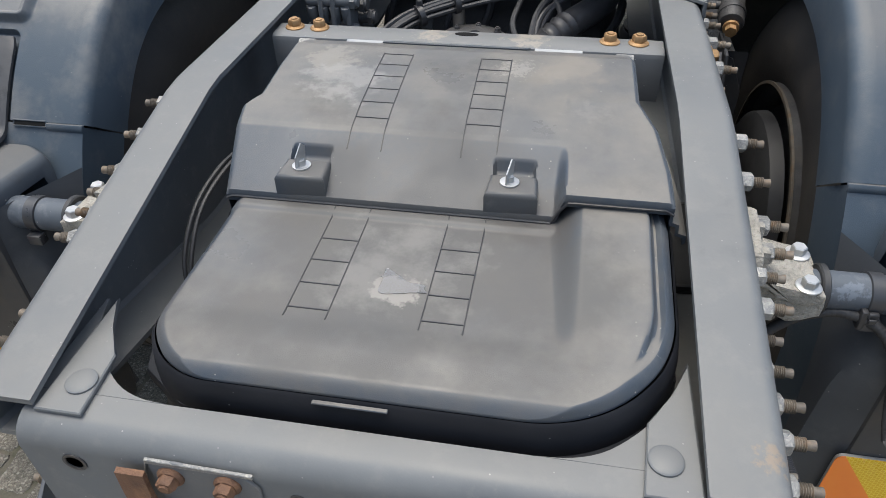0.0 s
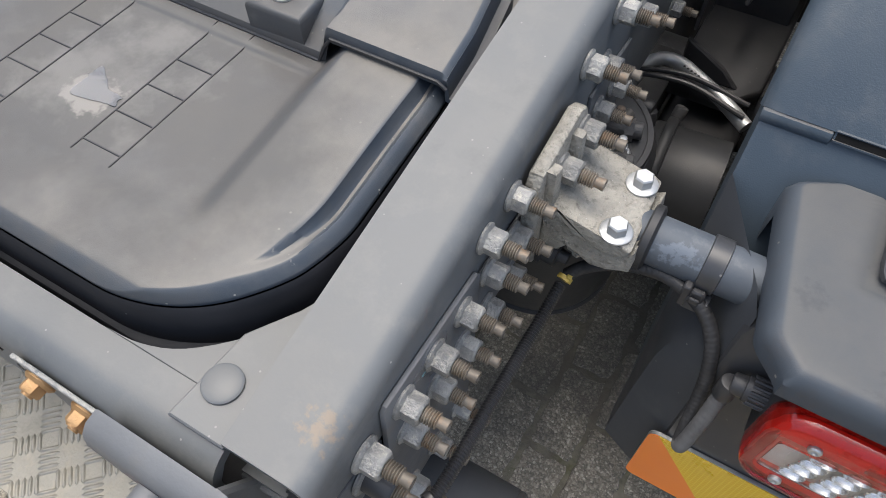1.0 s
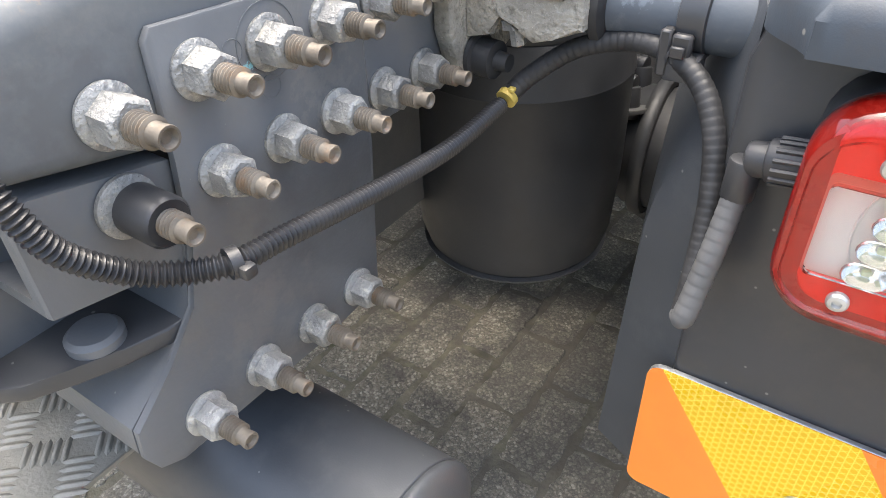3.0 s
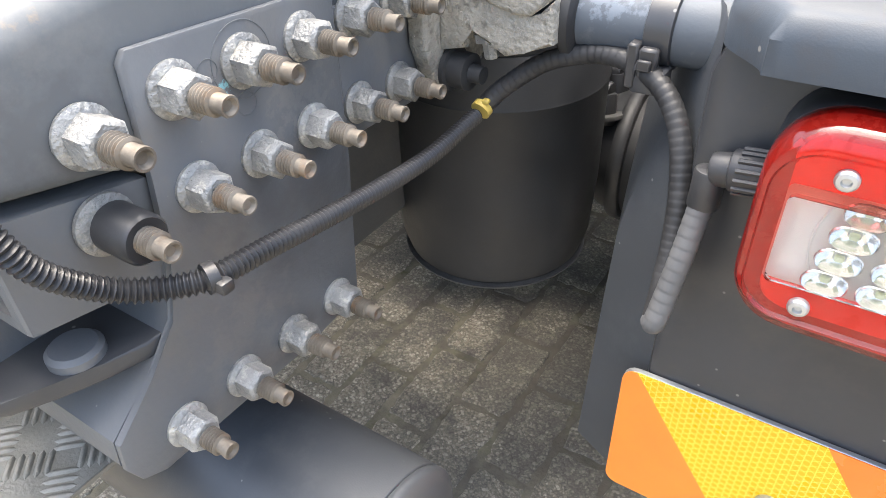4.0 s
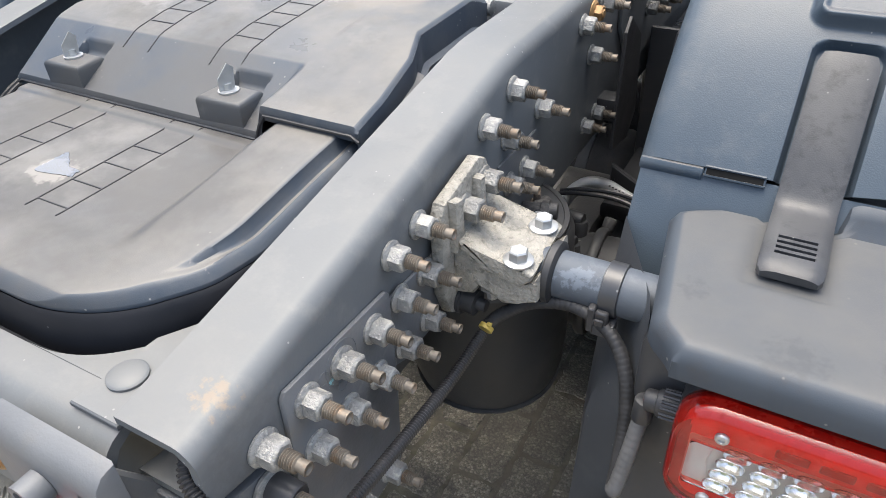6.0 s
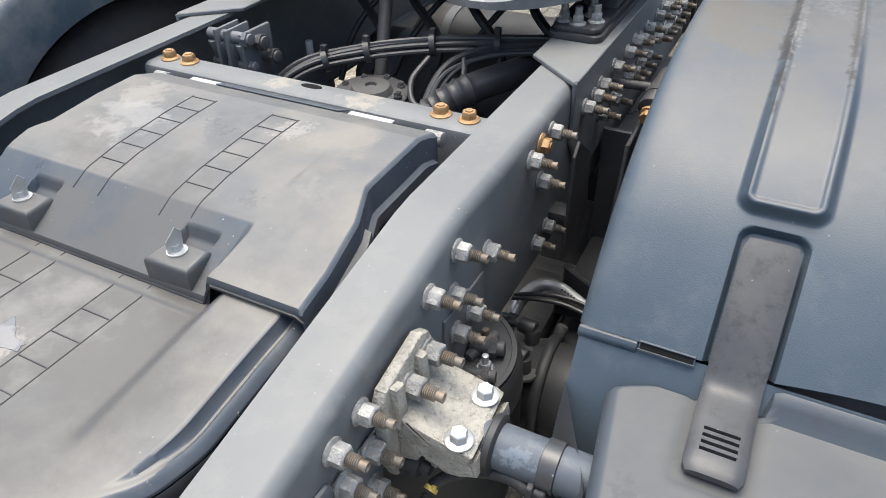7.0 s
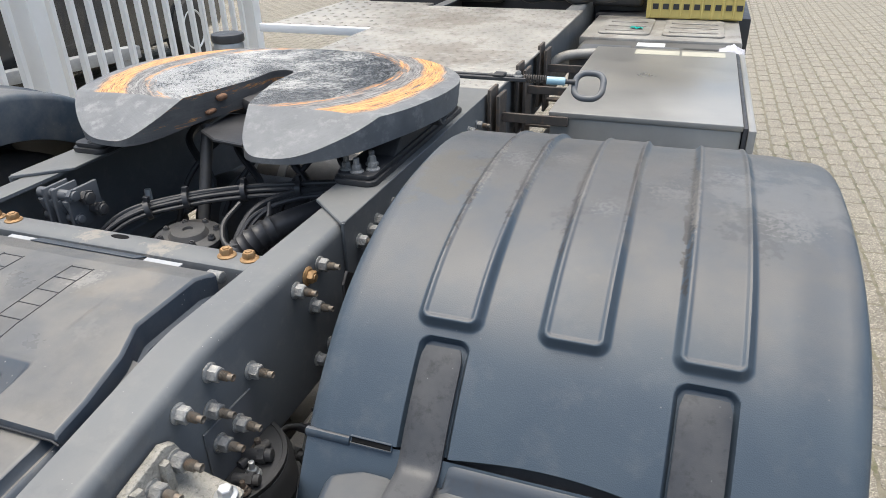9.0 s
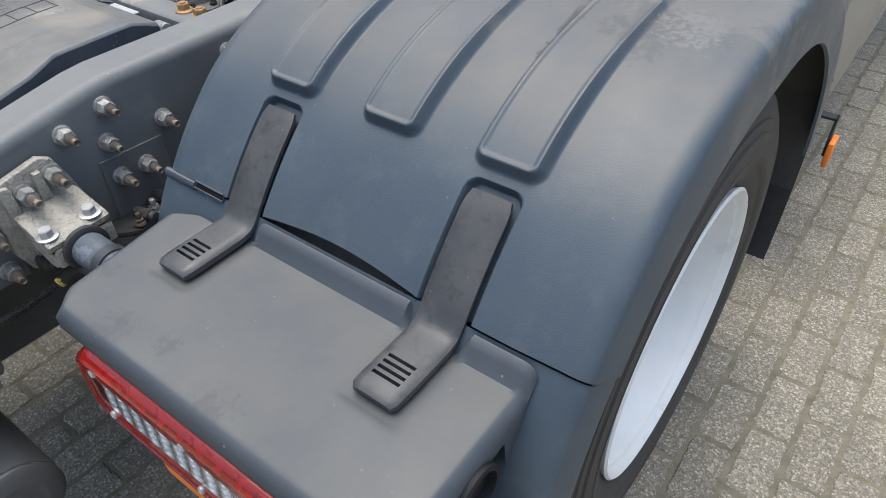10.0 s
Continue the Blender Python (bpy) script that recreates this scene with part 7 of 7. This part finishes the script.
for k in range(2):
    bm = bmesh.new()
    hose(bm, even(spline([(0.395, 0.855 - 0.01 * k, 0.672), (0.440, 0.873 - 0.016 * k, 0.676), (0.500, 0.885 - 0.02 * k, 0.674), (0.590, 0.880 - 0.03 * k, 0.662)], 8), 0.012), 0.0042, 8)
    part("lead", bm, BLACK, lines)
for x0, y0, x1, y1 in ((0.390, 0.800, 0.452, 0.799), (0.398, 0.732, 0.463, 0.728)):
    bm = bmesh.new()
    rod(bm, (x0, y0, 0.662), (x1 - 0.012, y1, 0.661), 0.0095, 14, round_=0.001)
    rod(bm, (x0 + 0.018, y0, 0.662), (x0 + 0.032, y0, 0.662), 0.0125, 6)
    part("air_fitting", bm, GRIME, lines)
    bm = bmesh.new()
    rod(bm, (x1 - 0.022, y1, 0.661), (x1 + 0.010, y1 - 0.003, 0.660), 0.0145, 20, round_=0.004)
    rod(bm, (x1 + 0.004, y1 - 0.005, 0.660), (x1 + 0.010, y1 - 0.014, 0.620), 0.0135, 18, round_=0.002)
    part("elbow", bm, BLACK, lines, "black plastic elbow")
    bm = bmesh.new()
    rod(bm, (x1 + 0.010, y1 - 0.014, 0.636), (x1 + 0.011, y1 - 0.015, 0.630), 0.023, 24, round_=0.001)
    part("washer", bm, LINER, lines)
    bm = bmesh.new()
    hose(bm, even(spline([(x0, y0, 0.662), (x0 - 0.03, y0 - 0.01, 0.655), (x0 - 0.06, y0 - 0.06, 0.62), (x0 - 0.07, y0 - 0.12, 0.55)], 8), 0.012), 0.0075, 10)
    part("brake_hose", bm, BLACK, lines)
chamber = thing("brake_chamber", "grimy black brake chamber beside the wheel", "brake chamber")
bm = bmesh.new()
ring_lathe(bm, [(0, 0.0), (0.0, 0.050), (0.010, 0.074), (0.030, 0.084), (0.150, 0.086), (0.155, 0.0)], (0.447, 0.765, 0.560), (1, 0.06, 0), 40)
part("body", bm, RUBBER, chamber)
bm = bmesh.new()
ring_lathe(bm, [(0, 0.086), (0.001, 0.094), (0.005, 0.097), (0.015, 0.097), (0.019, 0.094), (0.020, 0.086)], (0.488, 0.7675, 0.560), (1, 0.06, 0), 40, cap=False)
part("clamp_ring", bm, RUBBER, chamber)
bm = bmesh.new()
rod(bm, (0.496, 0.826, 0.632), (0.499, 0.838, 0.652), 0.011, 16, round_=0.004)
part("clamp_screw", bm, GRIME, chamber)

sensor = thing("air_sensor", "dark cylindrical valve with a brass cap on the rail's outer side", "valve", at=FORE)
bm = bmesh.new()
rod(bm, (0.545, 1.255, 0.886), (0.533, 1.150, 0.858), 0.027, 22, round_=0.004)
rod(bm, (0.538, 1.195, 0.870), (0.537, 1.180, 0.866), 0.0295, 22, round_=0.002)
rod(bm, (0.440, 1.21, 0.874), (0.545, 1.22, 0.876), 0.009, 10)
part("body", bm, GRIME, sensor)
bm = bmesh.new()
rod(bm, (0.5335, 1.152, 0.8585), (0.530, 1.122, 0.851), 0.013, 6)
rod(bm, (0.5323, 1.142, 0.856), (0.5317, 1.136, 0.8545), 0.017, 18)
part("cap", bm, GOLD, sensor, "brass hexagon cap")
bm = bmesh.new()
prism(bm, [(0.88, 0.88), (0.90, 0.90), (0.97, 0.85), (1.0, 0.70), (0.96, 0.66), (0.87, 0.68)], facing_x(0.468), 0.006, 0.001, 1)
box(bm, (0.43, 0.89, 0.72), (0.47, 0.93, 0.76), 0.003)
solid("support_plate", bm, BLACK, "black shaped support plate beside the rail", "bracket", at=FORE)
bm = bmesh.new()
# made-up plate, added to darken the gap between rail and wheel
carrier = thing("axle_carrier", "made-up black plate hiding lit ground between rail and wheel", "bracket")
prism(bm, [(0.452, 0.93), (0.560, 0.93), (0.600, 0.98), (0.610, 1.66), (0.600, 1.745), (0.452, 1.745)], flat(0.585), 0.035, 0.008, 2)
part("plate", bm, BLACK, carrier)
for y in (0.955, 1.330, 1.690):
    bm = bmesh.new()
    prism(bm, [(0.456, 0.6205), (0.560, 0.6205), (0.530, 0.650), (0.456, 0.690)], facing_y(y), 0.012, 0.003, 1)
    part("stiffener", bm, BLACK, carrier)
hanger = thing("suspension_hanger", "dark steel suspension hanger reaching from rail to mudguard", "bracket", at=FORE)
bm = bmesh.new()
prism(bm, [(0.446, 0.46), (0.592, 0.46), (0.592, 0.700), (0.560, 0.775), (0.500, 0.800), (0.446, 0.800)], facing_y(1.160), 0.010, 0.002, 1)
part("rear_plate", bm, PANEL, hanger)
bm = bmesh.new()
prism(bm, [(1.171, 0.700), (1.171, 0.790), (1.300, 0.735), (1.760, 0.735), (1.760, 0.700)], lambda a, b, d: (0.446 + d, a, b), 0.146, 0.002, 1)
part("arm", bm, PANEL, hanger)
bm = bmesh.new()
prism(bm, [(1.00, 0.66), (1.05, 0.83), (1.159, 0.84), (1.159, 0.60)], facing_x(0.515), 0.008, 0.002, 1)
part("gusset", bm, PANEL, hanger)

# ---- forward part of the truck ----
# invented panel that shuts out bright ground below the hangers
bm = bmesh.new()
prism(bm, [(0.443, 1.75), (0.650, 1.75), (0.650, 3.50), (0.443, 3.50)], flat(0.60), 0.04, 0.006, 2)
solid("under_blocker", bm, BLACK, "made-up black panel hiding lit ground between rail and tool box", "tray")
tank = thing("tool_box", "brushed aluminium tool box with a dark seal along its lid", "tool box", at=AHEAD)
bm = bmesh.new()
box(bm, (0.684, 1.972, 0.42), (1.250, 3.03, 0.912), 0.006)
part("body", bm, STEEL, tank)
bm = bmesh.new()
box(bm, (0.680, 1.966, 0.9125), (1.252, 3.03, 0.931), 0.003)
part("lid", bm, STEEL, tank)
bm = bmesh.new()
box(bm, (1.2525, 1.966, 0.43), (1.266, 3.03, 0.925), 0.003)
part("seal", bm, BLACK, tank, "black rubber seal")
bm = bmesh.new()
box(bm, (1.2665, 1.955, 0.42), (1.288, 3.04, 0.922), 0.004)
part("door", bm, STEEL, tank)
for x0, x1 in ((0.85, 1.03), (1.04, 1.21)):
    bm = bmesh.new()
    box(bm, (x0, 2.90, 0.9312), (x1, 2.99, 0.9325))
    part("sticker", bm, surface("pale_sticker", (0.43, 0.41, 0.33), (0.50, 0.48, 0.39), 0.5, scale=30), tank, "pale sticker")

batt = thing("battery_tray", "black battery tray with covers and a white label", "battery", at=AHEAD)
bm = bmesh.new()
box(bm, (0.55, 3.06, 0.45), (1.26, 3.48, 0.875), 0.012)
part("case", bm, surface("dusty_black_plastic", (0.075, 0.073, 0.068), (0.135, 0.130, 0.120), 0.6, scale=8, grain=300, bump=0.1), batt)
for x0, x1 in ((0.57, 0.80), (0.815, 1.02), (1.035, 1.235)):
    bm = bmesh.new()
    prism(bm, rounded(x0, 3.10, x1, 3.33, 0.012, 3), flat(0.875), 0.006, 0.002, 1)
    part("cover", bm, BLACK if x0 > 0.9 else PAINT_DARK, batt)
bm = bmesh.new()
box(bm, (0.82, 3.35, 0.8755), (0.95, 3.44, 0.8765))
part("label", bm, WHITE, batt, "white label")
bm = bmesh.new()
panel_lid = thing("panel_lid", "dusty grey moulded panel lid with raised fields behind the cab", "panel", at=AHEAD)
box(bm, (0.52, 3.50, 0.80), (1.30, 4.20, 0.885), 0.012)
part("shell", bm, DECK, panel_lid)
for x0, x1 in ((0.60, 0.86), (0.92, 1.22)):
    bm = bmesh.new()
    prism(bm, rounded(x0, 3.58, x1, 4.05, 0.03, 4), flat(0.885), 0.010, 0.005, 2)
    part("raised_field", bm, DECK, panel_lid)
    for k in range(3):
        bm = bmesh.new()
        prism(bm, rounded(x0 + 0.03, 3.64 + 0.13 * k, x1 - 0.03, 3.66 + 0.13 * k, 0.009, 3), flat(0.895), 0.005, 0.002, 1)
        part("rib", bm, DECK, panel_lid)
bm = bmesh.new()
hose(bm, even(spline([(0.48, 2.98, 0.80), (0.50, 2.99, 0.860), (0.55, 3.02, 0.885), (0.66, 3.08, 0.888), (0.72, 3.10, 0.885)], 8), 0.02), 0.022, 12)
solid("pale_bracket", bm, DECK, "pale bent tube bracket beside the battery tray", "bracket", at=AHEAD)
bm = bmesh.new()
rnd = random.Random(4)
sheet(bm, 7, 5, lambda i, j: (0.755 + 0.010 * i + rnd.uniform(-0.003, 0.003), 3.685 + 0.010 * j + rnd.uniform(-0.003, 0.003), 0.899 + rnd.uniform(0, 0.010)), lambda c: (c.x, c.y, c.z - 0.002))
solid("teal_scrap", bm, surface("teal_film", (0.01, 0.38, 0.30), (0.02, 0.50, 0.42), 0.4), "crumpled teal scrap of film lying on the panel lid", "scrap", at=AHEAD)
bm = bmesh.new()
sheet(bm, 16, 16, lambda i, j: (1.19 + 0.007 * i, 3.09 + 0.011 * j, 0.895 + 0.035 * math.exp(-((i - 8) ** 2 + (j - 8) ** 2) / 40) + 0.014 * noise.noise(Vector((i * 0.55, j * 0.55, 2.2)))), lambda c: (c.x, c.y, c.z - 0.03))
solid("white_cloth", bm, CLOTH, "crumpled pale cloth lying beside the battery tray", "cloth", at=AHEAD)
crate = thing("plastic_crate", "yellow plastic crate standing behind the cab", "crate", at=AHEAD)
bm = bmesh.new()
for lo, hi in (((0.80, 4.07, 0.898), (1.31, 4.08, 1.14)), ((0.80, 4.37, 0.898), (1.31, 4.38, 1.14)), ((0.80, 4.08, 0.898), (0.81, 4.37, 1.14)), ((1.30, 4.08, 0.898), (1.31, 4.37, 1.14)), ((0.80, 4.07, 0.896), (1.31, 4.38, 0.904))):
    box(bm, lo, hi, 0.002, 1)
part("shell", bm, YELLOW, crate)
for k in range(9):
    bm = bmesh.new()
    x = 0.815 + 0.055 * k
    box(bm, (x, 4.062, 0.90), (x + 0.012, 4.070, 1.13), 0.002, 1)
    part("rib", bm, YELLOW, crate)
    # black plates on the closed wall paint the crate's shaded openings
    for z in (0.945, 1.005, 1.065):
        bm = bmesh.new()
        box(bm, (x + 0.018, 4.0655, z), (x + 0.049, 4.0695, z + 0.030), 0.001, 1)
        part("slot", bm, BLACK, crate, "black plate for the shade of a slot")
bm = bmesh.new()
box(bm, (0.46, 4.2, 0.55), (1.32, 4.9, 0.884), 0.01)
solid("side_fairing", bm, BLACK, "dark lower fairing behind the cab", "fairing", at=FORE)

deck = thing("catwalk_plate", "dusty steel catwalk plate over the frame behind the cab", "catwalk", at=FORE)
bm = bmesh.new()
box(bm, (-0.44, 2.02, 0.962), (0.46, 3.72, 0.972), 0.002, 1)
part("sheet", bm, DECK, deck)
bm = bmesh.new()
for k in range(36):
    for q in range(18):
        cx, cy = -0.42 + 0.05 * q + 0.0125 * (k % 2), 2.05 + 0.046 * k
        a = radians(45 if (k + q) % 2 else -45)
        pts4 = [(-0.019, 0), (0, 0.005), (0.019, 0), (0, -0.005)]
        lo = [bm.verts.new((cx + u * math.cos(a) - w * math.sin(a), cy + u * math.sin(a) + w * math.cos(a), 0.972)) for u, w in pts4]
        tp = bm.verts.new((cx, cy, 0.9765))
        for i in range(4):
            bm.faces.new((lo[i], lo[(i + 1) % 4], tp))
tagged(part("tread_pattern", bm, DECK, deck), kind="stuff")
step = thing("side_step", "perforated aluminium step plate with a bright edge", "step", at=FORE)
bm = bmesh.new()
box(bm, (-1.06, 3.03, 0.93), (-0.47, 3.95, 0.955), 0.003)
part("sheet", bm, DECK, step)
bm = bmesh.new()
box(bm, (-1.08, 3.00, 0.925), (-0.46, 3.03, 0.965), 0.004)
part("edge_profile", bm, WHITE, step, "bright edge profile")
for i in range(9):
    for j in range(10):
        if i * j % 3 != 1:
            bm = bmesh.new()
            ring_lathe(bm, [(0, 0.016), (0.003, 0.013), (0.003, 0.009), (-0.002, 0.008), (-0.002, 0)], (-1.01 + 0.064 * i, 3.08 + 0.088 * j, 0.9555), (0, 0, 1), 10)
            part("grip_stud", bm, DECK, step)
left_box = thing("air_tank_cover", "grey dusty cover over the air tanks", "cover", at=FORE)
bm = bmesh.new()
box(bm, (-1.22, 1.98, 0.45), (-0.62, 2.85, 0.86), 0.06, 4)
box(bm, (-0.86, 2.42, 0.84), (-0.60, 2.66, 0.925), 0.03, 3)
part("shell", bm, DECK, left_box)
bm = bmesh.new()
box(bm, (-0.64, 2.20, 0.70), (-0.380, 2.30, 0.80), 0.006, 1)
part("hanger", bm, WEATHERED, left_box)
bm = bmesh.new()
rod(bm, (-1.08, 2.73, 0.86), (-1.08, 2.73, 0.925), 0.070, 24, round_=0.006)
part("filler_neck", bm, GALV, left_box)
bm = bmesh.new()
rod(bm, (-1.08, 2.73, 0.925), (-1.08, 2.73, 0.965), 0.078, 24, round_=0.008)
part("filler_cap", bm, BLACK, left_box)
# rusty hangers between rail and tool box
for y in (1.98, 2.34, 2.70):
    hg = thing("tank_hanger", "rusty steel hanger between rail and tool box", "bracket", "tank hangers", at=FORE)
    bm = bmesh.new()
    box(bm, (0.450, y - 0.045, 0.74), (0.462, y + 0.045, 0.99), 0.002, 1)
    box(bm, (0.475, y - 0.035, 0.72), (0.487, y + 0.055, 0.97), 0.002, 1)
    part("upright", bm, WEATHERED, hg)
    bm = bmesh.new()
    box(bm, (0.487, y - 0.005, 0.88), (0.70, y + 0.005, 0.91), 0.002, 1)
    part("arm", bm, WEATHERED, hg)
    bm = bmesh.new()
    box(bm, (0.487, y - 0.02, 0.76), (0.70, y + 0.02, 0.77), 0.002, 1)
    part("arm", bm, WEATHERED, hg)
cab = thing("cab_rear", "dark rear wall and lower fittings of the truck cab", "cab", at=FORE)
bm = bmesh.new()
box(bm, (-1.20, 4.55, 1.02), (1.20, 4.75, 3.4), 0.05, 3)
box(bm, (-1.10, 4.35, 0.60), (0.75, 4.62, 1.00), 0.04, 3)
part("wall", bm, BLACK, cab)
for x in (-0.55, 0.30):
    bm = bmesh.new()
    box(bm, (x, 4.26, 0.92), (x + 0.42, 4.38, 1.03), 0.02, 3)
    part("fitting", bm, GRIME, cab)
for k in range(7):
    bm = bmesh.new()
    x = -0.42 + 0.13 * k
    hose(bm, even(spline([(x, 4.30, 1.02), (x + 0.04, 4.12 - 0.03 * (k % 3), 1.05), (x + 0.12, 4.02 - 0.05 * (k % 2), 0.99), (x + 0.22, 4.10, 0.985), (x + 0.30, 4.28, 1.0)], 8), 0.02), 0.016 + 0.005 * (k % 2), 10)
    part("air_hose", bm, BLACK, cab, "looped black air hose")

# ---- fence and what stands behind it ----
fence_dir = Vector((math.cos(radians(98)), math.sin(radians(98)), 0))
start = Vector((-2.846, 3.033, 0)) - fence_dir * 3.0
span = 6.13
fence = thing("steel_fence", "white painted steel bar fence along the yard", "fence")


def bar(x0, width, z0, z1, name):
    bm = bmesh.new()
    box(bm, (-width / 2, -width / 2, z0), (width / 2, width / 2, z1), 0.004, 1)
    ob = part(name, bm, WHITE, fence)
    ob.matrix_local = Matrix.Translation(start + fence_dir * x0) @ Matrix.Rotation(math.atan2(fence_dir.y, fence_dir.x), 4, "Z")


posts = (3.18, span, 0.07)
for k in range(-16, 17):
    x0 = 3.012 + 0.183 * k
    if min(abs(x0 - p) for p in posts) > 0.08:
        bar(x0, 0.042, GROUND + 0.08, 1.9, "bar")
for x0 in posts:
    bar(x0, 0.15, GROUND, 2.0, "post")
for z in (0.14, 1.75):
    bm = bmesh.new()
    box(bm, (0, 0.02, z - 0.045), (span, 0.05, z + 0.045), 0.004, 1)
    ob = part("fence_rail", bm, WHITE, fence)
    ob.matrix_local = Matrix.Translation(start) @ Matrix.Rotation(math.atan2(fence_dir.y, fence_dir.x), 4, "Z")
hoarding = thing("dark_building", "dark glazed building front behind the fence", "building")
bm = bmesh.new()
box(bm, (-4, 1.9, GROUND), (span + 0.9, 3.6, 3.2), 0.02, 1)
ob = part("facade", bm, DARK_GLASS, hoarding)
ob.matrix_local = Matrix.Translation(start) @ Matrix.Rotation(math.atan2(fence_dir.y, fence_dir.x), 4, "Z")

car = thing("parked_car", "dark parked car standing behind the white fence", "car")
face = Matrix.Translation(start) @ Matrix.Rotation(math.atan2(fence_dir.y, fence_dir.x), 4, "Z")
bm = bmesh.new()
prism(bm, [(2.65, 0.28), (7.2, 0.28), (7.3, 0.50), (7.25, 0.78), (6.35, 0.92), (5.45, 1.38), (3.65, 1.40), (2.75, 0.95), (2.55, 0.60)], lambda a, b, d: (a, 0.93 + d, b), 0.85, 0.05, 3)
ob = part("body", bm, surface("dark_car_paint", (0.020, 0.022, 0.026), (0.030, 0.032, 0.036), 0.2, scale=2, grain=30, bump=0.0, coat=0.5), car)
ob.matrix_local = face
for u in (3.45, 6.48):
    bm = bmesh.new()
    ring_lathe(bm, [(0, 0.20), (-0.01, 0.24), (0.0, 0.31), (0.04, 0.325), (0.16, 0.325), (0.18, 0.2)], (u, 0.88, 0.337), (0, 1, 0), 36)
    ob = part("wheel", bm, TYRE, car)
    ob.matrix_local = face
    bm = bmesh.new()
    ring_lathe(bm, [(0, 0.0), (0.0, 0.05), (0.012, 0.06), (0.012, 0.19), (-0.004, 0.205), (0.0, 0.215), (0.02, 0.215)], (u, 0.872, 0.337), (0, 1, 0), 36)
    rim_part = part("rim", bm, RIM, ob)
# pale low barrier that runs slantwise behind the bars
barrier = thing("low_barrier", "pale grey low barrier rail standing behind the fence", "barrier")
run = face @ Matrix.Translation((4.75, 0.38, 0)) @ Matrix.Rotation(math.atan2(0.42, -1.05), 4, "Z")
bm = bmesh.new()
box(bm, (0, -0.10, 0.405), (5.0, 0.0, 0.505), 0.008, 2)
part("rail", bm, STRIP, barrier).matrix_local = run
for u in (0.12, 1.9, 3.7):
    bm = bmesh.new()
    box(bm, (u - 0.05, -0.09, GROUND), (u + 0.05, -0.02, 0.405), 0.006, 1)
    part("post", bm, STRIP, barrier).matrix_local = run

# ---- paving stones ----
random.seed(11)


def stone_mesh(seed):
    """A worn paver's outline: a rectangle with wavy, chipped sides and blunted corners."""
    rnd = random.Random(seed)
    w, h = 0.0474, 0.0996
    out = []
    corners = [(-w, -h), (w, -h), (w, h), (-w, h)]
    for k in range(4):
        p, r = corners[k], corners[(k + 1) % 4]
        steps = 12 if k % 2 else 7
        for q in range(steps):
            f = (q + 0.12) / (steps - 0.76) if q else 0.05
            f = min(f, 0.95)
            out.append((p[0] + (r[0] - p[0]) * f + rnd.uniform(-0.0042, 0.0042), p[1] + (r[1] - p[1]) * f + rnd.uniform(-0.0042, 0.0042)))
    return out


outlines = [stone_mesh(k) for k in range(8)]
stone_meshes = []
for o in outlines:
    bm = bmesh.new()
    lo = [bm.verts.new((a * 1.0, b * 1.0, -0.03)) for a, b in o]
    mid = [bm.verts.new((a, b, -0.0035)) for a, b in o]
    hi = [bm.verts.new((a * 0.93, b * 0.965, 0.0)) for a, b in o]
    k = len(o)
    for p, q in ((lo, mid), (mid, hi)):
        for i in range(k):
            bm.faces.new((p[i], p[(i + 1) % k], q[(i + 1) % k], q[i]))
    bm.faces.new(hi)
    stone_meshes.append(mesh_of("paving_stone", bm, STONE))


def near_stone(x, y):
    return (-0.15 < x < 0.70 and 0.05 < y < 1.05) or (1.26 < x < 1.95 and 0.95 < y < 3.6)


verts, faces = [], []
count = 0
for i in range(-62, 62):
    for j in range(-24, 66):
        x, y = 0.0 + 0.106 * i, 0.02 + 0.211 * j + (0.1055 if i % 2 else 0)
        dz, turn = random.uniform(-0.0012, 0.0014), random.uniform(-0.015, 0.015)
        kind = random.randrange(8)
        if near_stone(x, y) and count < 300:
            count += 1
            ob = new("paving_stone", stone_meshes[kind])
            ob.parent, ob.location, ob.rotation_euler = ground, (x, y, GROUND + dz), (random.uniform(-0.006, 0.006), random.uniform(-0.009, 0.009), turn)
        else:
            o = outlines[kind] if abs(x) < 2.6 and y < 4.5 else outlines[kind][::4]
            base = len(verts)
            k = len(o)
            for s, z in ((1.0, -0.02), (1.0, -0.005), (0.95, 0.0)):
                verts += [(x + a * s, y + b * (s if s == 1 else 0.97), GROUND + dz + z) for a, b in o]
            for r in range(2):
                faces += [(base + r * k + q, base + r * k + (q + 1) % k, base + (r + 1) * k + (q + 1) % k, base + (r + 1) * k + q) for q in range(k)]
            faces.append(tuple(base + 2 * k + q for q in range(k)))
me = bpy.data.meshes.new("paving_field")
me.from_pydata(verts, [], faces)
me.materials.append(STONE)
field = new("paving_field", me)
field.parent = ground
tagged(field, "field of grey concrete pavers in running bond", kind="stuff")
